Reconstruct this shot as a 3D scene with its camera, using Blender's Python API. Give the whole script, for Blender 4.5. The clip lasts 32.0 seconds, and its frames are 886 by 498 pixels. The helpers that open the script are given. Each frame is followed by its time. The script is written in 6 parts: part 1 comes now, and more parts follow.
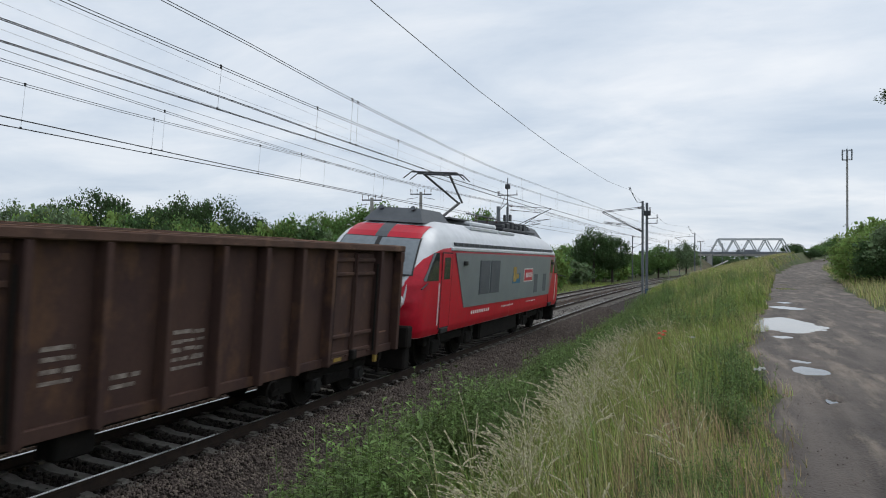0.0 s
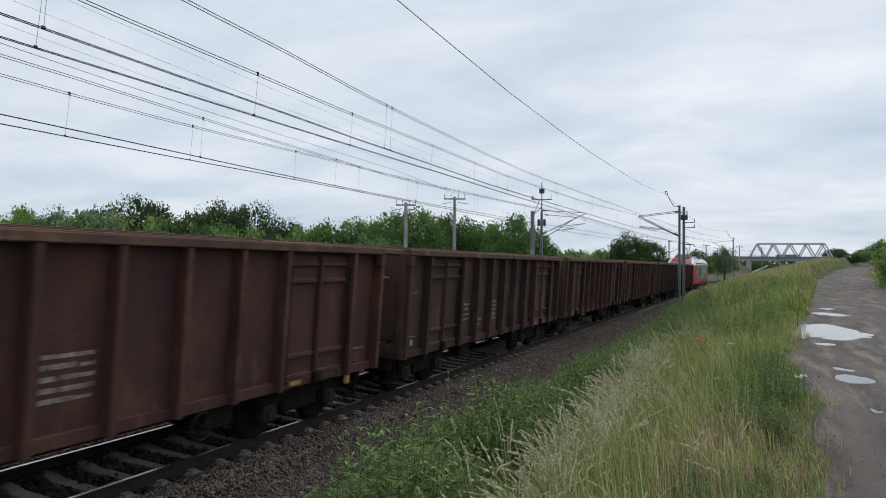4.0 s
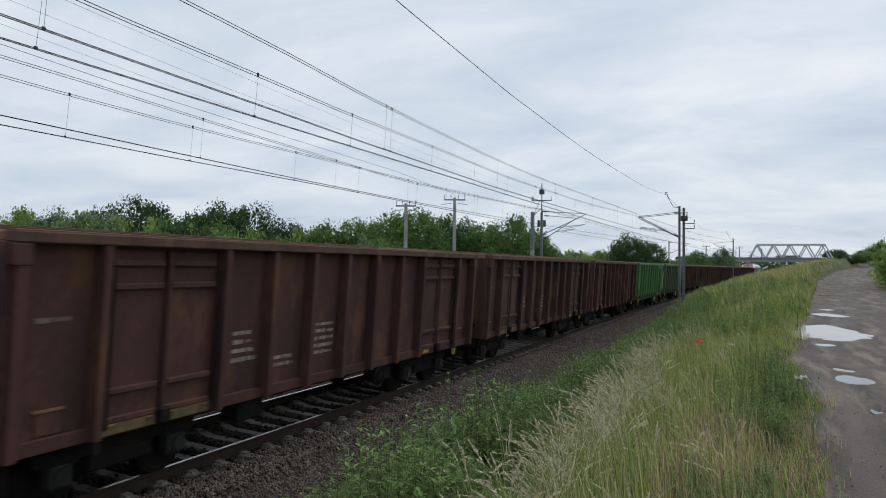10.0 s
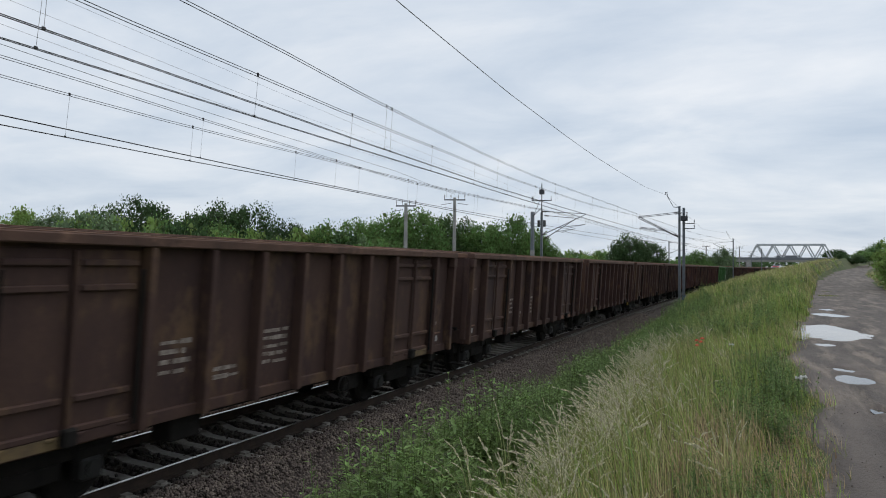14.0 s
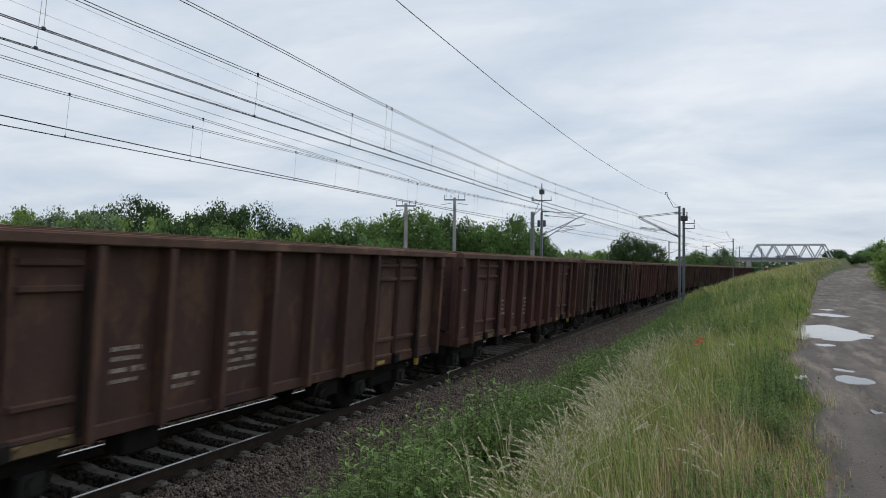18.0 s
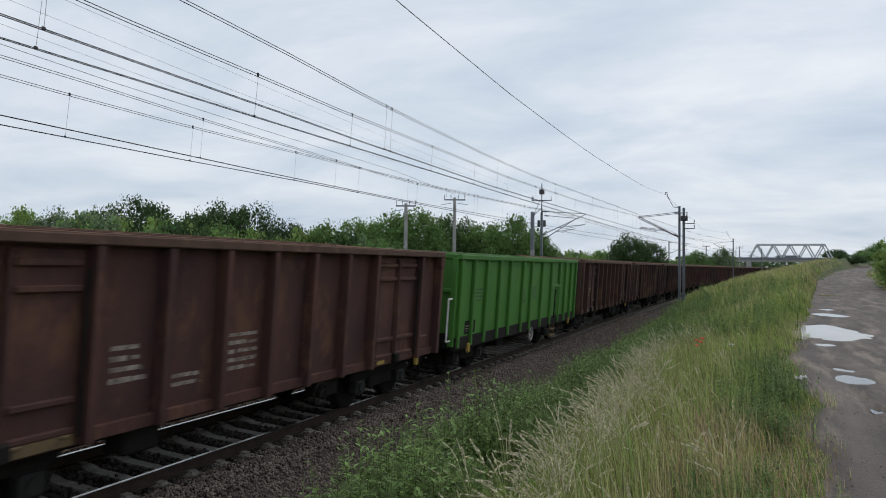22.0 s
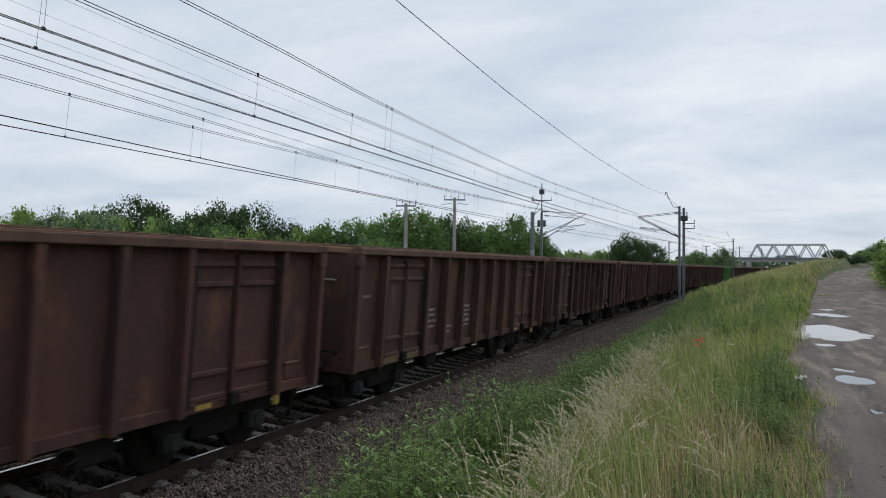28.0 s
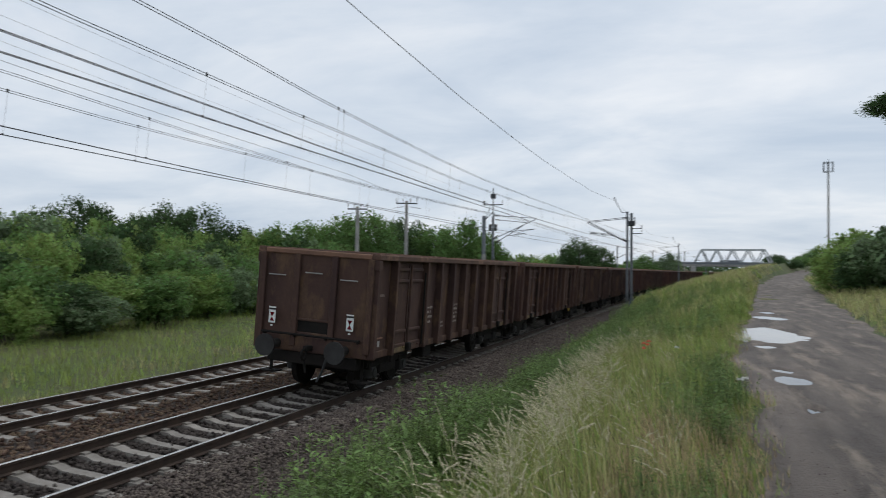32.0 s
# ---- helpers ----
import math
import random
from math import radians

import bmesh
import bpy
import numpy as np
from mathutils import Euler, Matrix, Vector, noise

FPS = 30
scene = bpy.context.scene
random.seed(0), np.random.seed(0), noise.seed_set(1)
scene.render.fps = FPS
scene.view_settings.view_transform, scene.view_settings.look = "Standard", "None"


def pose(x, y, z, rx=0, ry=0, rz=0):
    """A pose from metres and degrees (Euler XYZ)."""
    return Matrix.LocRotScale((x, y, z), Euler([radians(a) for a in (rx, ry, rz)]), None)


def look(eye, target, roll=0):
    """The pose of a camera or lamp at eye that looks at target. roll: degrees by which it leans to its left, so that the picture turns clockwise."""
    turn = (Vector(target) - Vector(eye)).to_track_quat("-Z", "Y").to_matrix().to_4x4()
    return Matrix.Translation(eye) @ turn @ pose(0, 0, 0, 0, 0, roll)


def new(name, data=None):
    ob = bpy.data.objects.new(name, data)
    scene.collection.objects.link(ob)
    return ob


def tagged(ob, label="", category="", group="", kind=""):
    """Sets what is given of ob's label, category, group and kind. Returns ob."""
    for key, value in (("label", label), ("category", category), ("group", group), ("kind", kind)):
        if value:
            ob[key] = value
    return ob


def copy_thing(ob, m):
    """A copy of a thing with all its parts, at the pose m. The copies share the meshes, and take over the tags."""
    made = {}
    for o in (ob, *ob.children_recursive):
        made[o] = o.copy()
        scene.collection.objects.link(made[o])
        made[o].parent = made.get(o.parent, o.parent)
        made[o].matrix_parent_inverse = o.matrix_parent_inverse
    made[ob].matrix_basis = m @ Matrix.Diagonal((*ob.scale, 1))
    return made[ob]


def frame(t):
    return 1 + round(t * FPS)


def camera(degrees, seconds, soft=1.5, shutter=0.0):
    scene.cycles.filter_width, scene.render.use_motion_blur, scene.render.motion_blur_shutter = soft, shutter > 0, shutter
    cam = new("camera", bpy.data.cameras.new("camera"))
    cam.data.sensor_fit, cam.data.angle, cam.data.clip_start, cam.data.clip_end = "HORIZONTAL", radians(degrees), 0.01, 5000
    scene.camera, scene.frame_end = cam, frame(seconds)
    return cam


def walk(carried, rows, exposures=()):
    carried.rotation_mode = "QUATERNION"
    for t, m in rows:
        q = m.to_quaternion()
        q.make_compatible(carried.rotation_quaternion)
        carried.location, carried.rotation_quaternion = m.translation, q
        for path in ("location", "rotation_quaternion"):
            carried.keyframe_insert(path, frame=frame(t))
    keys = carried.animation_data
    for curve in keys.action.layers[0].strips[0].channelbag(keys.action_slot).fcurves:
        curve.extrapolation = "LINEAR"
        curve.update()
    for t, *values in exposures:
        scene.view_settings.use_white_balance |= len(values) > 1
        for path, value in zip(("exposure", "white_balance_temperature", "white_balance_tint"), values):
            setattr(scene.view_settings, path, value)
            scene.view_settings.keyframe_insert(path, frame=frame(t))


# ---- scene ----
# World: x to the right of the near track, y the way the train goes, z = 0 on top of the rails.
cam = camera(62.6, 32.0, soft=1.0, shutter=0.14)
EYE = Vector((8.41, 0.0, 2.86))


def view(yaw, pitch, roll):
    """A camera pose: degrees to the left of the track's line, upwards, and leaning."""
    a, b = radians(yaw), radians(pitch)
    way = Vector((-math.sin(a) * math.cos(b), math.cos(a) * math.cos(b), math.sin(b)))
    return look(EYE, EYE + way * 10, roll)


PATH = [(t, view(yaw, pitch, roll)) for t, yaw, pitch, roll in (
    (0.0, 20.53, 0.95, 0.40), (0.1, 20.17, 0.80, 0.40), (0.2, 20.07, 0.59, 0.40), (0.3, 20.22, 0.41, 0.40), (0.4, 20.58, 0.26, 0.40),
    (0.5, 20.92, 0.10, 0.40), (0.7, 21.58, -0.12, 0.43), (1.0, 22.11, -0.38, 0.47), (1.5, 22.60, -0.49, 0.47), (2.0, 22.86, -0.57, 0.48),
    (2.5, 23.02, -0.63, 0.48), (2.7, 23.06, -0.28, 0.48), (3.0, 23.11, 0.20, 0.50), (3.5, 23.18, 1.02, 0.50), (4.0, 23.19, 1.30, 0.47),
    (5.5, 23.19, 1.37, 0.47), (31.4, 23.19, 1.37, 0.47), (31.5, 23.18, 1.36, 0.47), (31.6, 23.19, 1.40, 0.47), (31.7, 23.10, 1.43, 0.47),
    (31.8, 22.70, 1.50, 0.49), (31.9, 22.10, 1.57, 0.54), (32.0, 19.40, 1.69, 0.63))]
walk(cam, PATH, exposures=[(0.0, 0.06), (0.5, 0.10), (1.2, 0.22), (2.4, 0.22), (3.5, 0.10), (5.5, 0.0), (32.0, 0.0)])

# ---- sky and sun: a bright overcast day ----
world = bpy.data.worlds.new("sky")
scene.world = world
world.use_nodes = True
wn, wl = world.node_tree.nodes, world.node_tree.links
wn.clear()
w_out = wn.new("ShaderNodeOutputWorld")
w_bg = wn.new("ShaderNodeBackground")
w_sky = wn.new("ShaderNodeTexSky")
w_sky.sky_type, w_sky.sun_disc = "NISHITA", False
w_sky.sun_elevation, w_sky.sun_rotation = radians(60), radians(31)
w_sky.air_density, w_sky.dust_density = 1.0, 2.0
w_tex = wn.new("ShaderNodeTexCoord")
w_sep = wn.new("ShaderNodeSeparateXYZ")
wl.new(w_tex.outputs["Generated"], w_sep.inputs[0])
# cloud sheet: the direction met with a plane overhead, so that bands flatten to the horizon
w_up = wn.new("ShaderNodeMath")
w_up.operation = "MAXIMUM"
w_up.inputs[1].default_value = 0.0
wl.new(w_sep.outputs["Z"], w_up.inputs[0])
w_add = wn.new("ShaderNodeMath")
w_add.operation = "ADD"
w_add.inputs[1].default_value = 0.20
wl.new(w_up.outputs[0], w_add.inputs[0])
w_div = []
for axis in ("X", "Y"):
    d = wn.new("ShaderNodeMath")
    d.operation = "DIVIDE"
    wl.new(w_sep.outputs[axis], d.inputs[0])
    wl.new(w_add.outputs[0], d.inputs[1])
    w_div.append(d)
w_xy = wn.new("ShaderNodeCombineXYZ")
wl.new(w_div[0].outputs[0], w_xy.inputs[0])
wl.new(w_div[1].outputs[0], w_xy.inputs[1])
w_map = wn.new("ShaderNodeMapping")
w_map.inputs["Rotation"].default_value = (0, 0, radians(-25))
w_map.inputs["Scale"].default_value = (0.85, 1.2, 1)
wl.new(w_xy.outputs[0], w_map.inputs[0])
w_n1 = wn.new("ShaderNodeTexNoise")
w_n1.inputs["Scale"].default_value = 1.3
w_n1.inputs["Detail"].default_value = 7
w_n1.inputs["Roughness"].default_value = 0.57
w_n1.inputs["Distortion"].default_value = 0.35
wl.new(w_map.outputs[0], w_n1.inputs["Vector"])
w_ramp = wn.new("ShaderNodeValToRGB")
w_ramp.color_ramp.elements[0].position = 0.30
w_ramp.color_ramp.elements[0].color = (0.53, 0.62, 0.74, 1)
w_ramp.color_ramp.elements[1].position = 0.72
w_ramp.color_ramp.elements[1].color = (0.88, 0.91, 0.95, 1)
mid = w_ramp.color_ramp.elements.new(0.5)
mid.color = (0.68, 0.75, 0.84, 1)
wl.new(w_n1.outputs[0], w_ramp.inputs[0])
# thin overcast: a tenth of the clear sky shines through the sheet
w_sk = wn.new("ShaderNodeMix")
w_sk.data_type = "RGBA"
w_sk.inputs["Factor"].default_value = 0.08
w_scale = wn.new("ShaderNodeVectorMath")
w_scale.operation = "SCALE"
w_scale.inputs["Scale"].default_value = 0.12
wl.new(w_sky.outputs[0], w_scale.inputs[0])
wl.new(w_ramp.outputs[0], w_sk.inputs["A"])
wl.new(w_scale.outputs[0], w_sk.inputs["B"])
wl.new(w_sk.outputs["Result"], w_bg.inputs["Color"])
w_bg.inputs["Strength"].default_value = 1.0
wl.new(w_bg.outputs[0], w_out.inputs["Surface"])

sun = new("sun", bpy.data.lights.new("sun", "SUN"))
sun.data.energy, sun.data.angle, sun.data.color = 0.9, radians(30), (1.0, 0.97, 0.92)
sun.matrix_world = look((0, 0, 60), (-18, -30, 0))


# ---- materials ----
def material(name, colour, rough=0.7, metal=0.0, second=None, scale=3.0, amount=1.0, grain=40.0, bump=0.15, spec=0.5,
             streak=1.0, vary=0.0, island=False, third=None, third_at=0.62, third_scale=1.2, tint_each=0.0):
    """A surface: two colours mixed by large noise, fine grain as bump and roughness, and an optional patchy third colour."""
    m = bpy.data.materials.new(name)
    m.use_nodes = True
    nt = m.node_tree
    n, l = nt.nodes, nt.links
    bs = n["Principled BSDF"]
    bs.inputs["Metallic"].default_value = metal
    bs.inputs["Specular IOR Level"].default_value = spec
    tc = n.new("ShaderNodeTexCoord")
    mp = n.new("ShaderNodeMapping")
    mp.inputs["Scale"].default_value = (1, 1, 1 / streak)
    l.new(tc.outputs["Object"], mp.inputs[0])
    oi = n.new("ShaderNodeObjectInfo")
    off = n.new("ShaderNodeVectorMath")
    off.operation = "ADD"
    l.new(mp.outputs[0], off.inputs[0])
    mul = n.new("ShaderNodeMath")
    mul.operation = "MULTIPLY"
    mul.inputs[1].default_value = 37.0
    l.new(oi.outputs["Random"], mul.inputs[0])
    l.new(mul.outputs[0], off.inputs[1])
    n1 = n.new("ShaderNodeTexNoise")
    n1.inputs["Scale"].default_value, n1.inputs["Detail"].default_value = scale, 6
    n1.inputs["Roughness"].default_value = 0.65
    l.new(off.outputs[0], n1.inputs["Vector"])
    n2 = n.new("ShaderNodeTexNoise")
    n2.inputs["Scale"].default_value, n2.inputs["Detail"].default_value = grain, 4
    l.new(tc.outputs["Object"], n2.inputs["Vector"])
    second = second or tuple(c * 0.7 for c in colour)
    r1 = n.new("ShaderNodeMapRange")
    r1.inputs["From Min"].default_value, r1.inputs["From Max"].default_value = 0.34, 0.66
    r1.inputs["To Max"].default_value = amount
    l.new(n1.outputs[0], r1.inputs[0])
    mx = n.new("ShaderNodeMix")
    mx.data_type = "RGBA"
    mx.inputs["A"].default_value, mx.inputs["B"].default_value = (*colour, 1), (*second, 1)
    l.new(r1.outputs[0], mx.inputs["Factor"])
    last = mx.outputs["Result"]
    if third:
        n3 = n.new("ShaderNodeTexNoise")
        n3.inputs["Scale"].default_value, n3.inputs["Detail"].default_value = third_scale, 8
        n3.inputs["Roughness"].default_value = 0.7
        l.new(off.outputs[0], n3.inputs["Vector"])
        r3 = n.new("ShaderNodeMapRange")
        r3.inputs["From Min"].default_value, r3.inputs["From Max"].default_value = third_at - 0.05, third_at + 0.07
        l.new(n3.outputs[0], r3.inputs[0])
        m3 = n.new("ShaderNodeMix")
        m3.data_type = "RGBA"
        m3.inputs["B"].default_value = (*third, 1)
        l.new(last, m3.inputs["A"])
        l.new(r3.outputs[0], m3.inputs["Factor"])
        last = m3.outputs["Result"]
    # fine grain, and piece by piece differences
    hs = n.new("ShaderNodeHueSaturation")
    l.new(last, hs.inputs["Color"])
    val = n.new("ShaderNodeMapRange")
    val.inputs["To Min"].default_value, val.inputs["To Max"].default_value = 0.78, 1.22
    l.new(n2.outputs[0], val.inputs[0])
    value = val.outputs[0]
    if vary:
        vr = n.new("ShaderNodeMapRange")
        vr.inputs["To Min"].default_value, vr.inputs["To Max"].default_value = 1 - vary, 1 + vary
        if island:
            ge = n.new("ShaderNodeNewGeometry")
            l.new(ge.outputs["Random Per Island"], vr.inputs[0])
        else:
            l.new(oi.outputs["Random"], vr.inputs[0])
        mm = n.new("ShaderNodeMath")
        mm.operation = "MULTIPLY"
        l.new(value, mm.inputs[0])
        l.new(vr.outputs[0], mm.inputs[1])
        value = mm.outputs[0]
        if tint_each:
            hr = n.new("ShaderNodeMapRange")
            hr.inputs["To Min"].default_value, hr.inputs["To Max"].default_value = 0.5 - tint_each, 0.5 + tint_each
            src = ge.outputs["Random Per Island"] if island else oi.outputs["Random"]
            l.new(src, hr.inputs[0])
            l.new(hr.outputs[0], hs.inputs["Hue"])
    l.new(value, hs.inputs["Value"])
    l.new(hs.outputs[0], bs.inputs["Base Color"])
    rr = n.new("ShaderNodeMapRange")
    rr.inputs["To Min"].default_value, rr.inputs["To Max"].default_value = max(rough - 0.15, 0.02), min(rough + 0.15, 1)
    l.new(n2.outputs[0], rr.inputs[0])
    l.new(rr.outputs[0], bs.inputs["Roughness"])
    if bump:
        bp = n.new("ShaderNodeBump")
        bp.inputs["Strength"].default_value, bp.inputs["Distance"].default_value = bump, 0.02
        l.new(n2.outputs[0], bp.inputs["Height"])
        l.new(bp.outputs[0], bs.inputs["Normal"])
    return m


def leafy(name, colour, second, vary=0.35, tint=0.02, through_light=0.25):
    """Leaves and blades: differing piece by piece, letting some light through."""
    m = material(name, colour, 0.6, 0, second, 0.6, 1.0, 8.0, 0, 0.3, vary=vary, island=True, tint_each=tint)
    n, l = m.node_tree.nodes, m.node_tree.links
    bs = n["Principled BSDF"]
    tr = n.new("ShaderNodeBsdfTranslucent")
    mix = n.new("ShaderNodeMixShader")
    mix.inputs[0].default_value = through_light
    l.new(bs.inputs["Base Color"].links[0].from_socket, tr.inputs["Color"])
    l.new(bs.outputs[0], mix.inputs[1])
    l.new(tr.outputs[0], mix.inputs[2])
    l.new(mix.outputs[0], n["Material Output"].inputs["Surface"])
    return m


RUST = [material("brown_wagon_paint_%d" % i, c, 0.80, 0.0, s, 0.7, 1.0, 14, 0.25, 0.22, 1.8, third=t, third_at=a, third_scale=1.35)
        for i, (c, s, t, a) in enumerate([
            ((0.090, 0.050, 0.038), (0.052, 0.030, 0.028), (0.118, 0.063, 0.039), 0.575),
            ((0.077, 0.044, 0.036), (0.046, 0.029, 0.027), (0.109, 0.064, 0.042), 0.57),
            ((0.098, 0.046, 0.036), (0.055, 0.029, 0.029), (0.127, 0.061, 0.039), 0.575),
            ((0.086, 0.049, 0.037), (0.049, 0.029, 0.027), (0.118, 0.071, 0.043), 0.57)])]
RAILPAINT = material("worn_top_rail", (0.120, 0.066, 0.048), 0.8, 0, (0.070, 0.040, 0.030), 2.0, 1, 30, 0.3, 0.3, third=(0.19, 0.11, 0.075), third_at=0.6, third_scale=1.5)
RIM = material("worn_rim_rust", (0.24, 0.13, 0.085), 0.8, 0, (0.15, 0.085, 0.06), 2.0, 1, 30, 0.3, 0.3)
GREEN = [material("green_wagon_paint_%d" % i, c, 0.6, 0, s, 1.0, 1, 25, 0.12, 0.4, 3.0, third=t, third_at=a, third_scale=1.4)
         for i, (c, s, t, a) in enumerate([
             ((0.060, 0.098, 0.036), (0.044, 0.070, 0.030), (0.04, 0.05, 0.03), 0.60),
             ((0.048, 0.150, 0.034), (0.036, 0.105, 0.028), (0.04, 0.06, 0.03), 0.62),
             ((0.056, 0.185, 0.024), (0.046, 0.150, 0.022), (0.04, 0.09, 0.03), 0.68)])]
GREEN_RIM = material("pale_green_rim", (0.20, 0.27, 0.15), 0.75, 0, (0.12, 0.2, 0.09), 2, 1, 30, 0.2)
UNDER = material("dark_underframe", (0.020, 0.017, 0.015), 0.85, 0, (0.012, 0.011, 0.010), 3, 1, 30, 0.3, 0.15)
TREAD = material("bright_worn_steel", (0.55, 0.54, 0.52), 0.28, 1.0, (0.42, 0.40, 0.38), 6, 1, 60, 0.05)
RAILSIDE = material("rusty_rail_web", (0.060, 0.040, 0.030), 0.85, 0.0, (0.035, 0.026, 0.022), 4, 1, 40, 0.2, 0.25)
CHALK = material("faded_white_lettering", (0.36, 0.31, 0.27), 0.8, 0, (0.10, 0.070, 0.055), 9, 1, 40, 0)
FAINT = material("faint_worn_paint", (0.22, 0.17, 0.14), 0.85, 0, (0.10, 0.065, 0.05), 6, 1, 40, 0.1)
DARKMARK = material("dark_faded_lettering", (0.05, 0.07, 0.05), 0.8, 0, (0.07, 0.12, 0.06), 9, 1, 40, 0)
YELLOW = material("worn_yellow_paint", (0.45, 0.30, 0.05), 0.6, 0, (0.25, 0.16, 0.04), 6, 1, 30, 0.1)
OCHRE = material("dirty_ochre_steel", (0.17, 0.115, 0.05), 0.8, 0, (0.09, 0.06, 0.035), 5, 1, 30, 0.2)
BUFFER = material("greasy_buffer_steel", (0.034, 0.033, 0.032), 0.65, 0.2, (0.020, 0.018, 0.017), 5, 1, 30, 0.2)
SLEEPER = material("concrete_sleeper", (0.30, 0.275, 0.245), 0.85, 0, (0.19, 0.17, 0.145), 5, 1, 60, 0.3, vary=0.2)
STONE = material("ballast_stone", (0.150, 0.120, 0.102), 0.9, 0, (0.088, 0.070, 0.062), 2.5, 1, 60, 0.3, 0.25, vary=0.45, island=True, tint_each=0.02)
RUSTSTONE = material("rusty_ballast_stone", (0.150, 0.098, 0.068), 0.9, 0, (0.085, 0.058, 0.044), 2.0, 1, 60, 0.3, 0.2, vary=0.4, island=True, tint_each=0.02)
BED = material("ballast_bed", (0.060, 0.048, 0.042), 0.95, 0, (0.036, 0.029, 0.026), 14, 1, 60, 1.0, 0.2)
EARTH = material("grassy_earth", (0.075, 0.100, 0.034), 0.95, 0, (0.095, 0.090, 0.050), 0.5, 1, 12, 0.6, 0.2, third=(0.045, 0.07, 0.02), third_at=0.55, third_scale=0.2)
ASPHALT = material("wet_broken_asphalt", (0.142, 0.117, 0.100), 0.72, 0, (0.064, 0.053, 0.046), 0.75, 1, 30, 1.0, 0.22, third=(0.215, 0.175, 0.140), third_at=0.56, third_scale=0.85)
ASPHALT.node_tree.nodes["Mapping"].inputs["Scale"].default_value = (2.2, 0.34, 1)
# darker than the other ballast: oil stain plus the train's shade, put into the colour
OILSHADE = material("oil_and_shade_dark_ballast", (0.072, 0.058, 0.051), 0.85, 0, (0.044, 0.036, 0.032), 2.5, 1, 60, 0.3, 0.25, vary=0.45, island=True, tint_each=0.02)
CONCRETE = material("grey_concrete", (0.36, 0.35, 0.33), 0.85, 0, (0.26, 0.25, 0.24), 2, 1, 40, 0.2)
STEEL = material("grey_painted_steel", (0.20, 0.22, 0.24), 0.5, 0.3, (0.14, 0.15, 0.165), 4, 1, 40, 0.05)
DARKSTEEL = material("dark_steel", (0.060, 0.063, 0.068), 0.55, 0.4, (0.04, 0.04, 0.045), 4, 1, 40, 0.05)
PALEWIRE = material("grey_aluminium_cable", (0.30, 0.305, 0.31), 0.6, 0.2, (0.19, 0.19, 0.195), 2, 1, 30, 0)
WIRE = material("dark_copper_wire", (0.030, 0.030, 0.032), 0.6, 0.3, (0.02, 0.02, 0.022), 2, 1, 20, 0)
INSUL = material("brown_glazed_insulator", (0.09, 0.05, 0.04), 0.25, 0, (0.05, 0.03, 0.03), 6, 1, 30, 0)
BLUE = material("blue_band_paint", (0.06, 0.11, 0.20), 0.7)
BRIDGE = material("pale_grey_bridge_paint", (0.58, 0.60, 0.62), 0.6, 0.0, (0.46, 0.48, 0.50), 1, 1, 20, 0.05)
SAND = material("sandy_slope", (0.20, 0.165, 0.115), 0.95, 0, (0.11, 0.115, 0.060), 0.5, 1, 10, 0.5)
RED = material("red_loco_paint", (0.56, 0.012, 0.034), 0.36, 0, (0.48, 0.011, 0.028), 1.5, 1, 8, 0, 0.3)
SILVER = material("silver_loco_paint", (0.66, 0.68, 0.70), 0.45, 0.20, (0.60, 0.62, 0.64), 1.5, 1, 3, 0)
GREY = material("grey_loco_paint", (0.215, 0.240, 0.245), 0.4, 0.1, (0.185, 0.205, 0.212), 1.5, 1, 20, 0.02)
ROOFGREY = material("dark_grey_roof", (0.11, 0.12, 0.13), 0.6, 0.1, (0.08, 0.09, 0.10), 2, 1, 20, 0.05)
# the pale base colour stands in for bright sky mirrored in the glass
SCREEN = material("windscreen_painted_sky_sheen", (0.20, 0.23, 0.25), 0.08, 0, (0.16, 0.19, 0.21), 1, 1, 10, 0, 0.7)
GLASS = material("dark_cab_glass", (0.03, 0.036, 0.042), 0.06, 0, (0.03, 0.034, 0.038), 1, 1, 10, 0, 0.8)
WHITE = material("white_plate", (0.78, 0.78, 0.76), 0.6, 0, (0.66, 0.65, 0.63), 6, 1, 30, 0)
BLACK = material("black_rubber", (0.018, 0.018, 0.018), 0.7)
LOGOBLUE = material("blue_logo_sheet", (0.03, 0.17, 0.30), 0.5)
BARK = material("tree_bark", (0.075, 0.060, 0.048), 0.9, 0, (0.045, 0.036, 0.03), 6, 1, 25, 0.6)
LEAF = [leafy("leaf_dark", (0.084, 0.140, 0.050), (0.056, 0.100, 0.038), 0.40, 0.02, 0.45),
        leafy("leaf_mid", (0.160, 0.262, 0.076), (0.112, 0.195, 0.060), 0.40, 0.02, 0.45),
        leafy("leaf_light", (0.250, 0.350, 0.095), (0.180, 0.270, 0.078), 0.40, 0.02, 0.45),
        leafy("leaf_grey", (0.200, 0.275, 0.140), (0.145, 0.205, 0.105), 0.40, 0.02, 0.45)]
GRASS = leafy("green_grass", (0.335, 0.400, 0.100), (0.225, 0.290, 0.068), 0.6, 0.025, 0.4)
STRAW = leafy("dry_grass", (0.52, 0.455, 0.24), (0.34, 0.305, 0.13), 0.6, 0.02, 0.4)
SEED = leafy("pale_seed_head", (0.72, 0.66, 0.49), (0.56, 0.51, 0.36), 0.45, 0.015, 0.4)
WEED = leafy("broad_weed_leaf", (0.180, 0.255, 0.075), (0.110, 0.170, 0.052), 0.75, 0.02, 0.35)
FOX = leafy("reddish_dry_grass", (0.54, 0.40, 0.25), (0.40, 0.29, 0.17), 0.5, 0.015, 0.4)
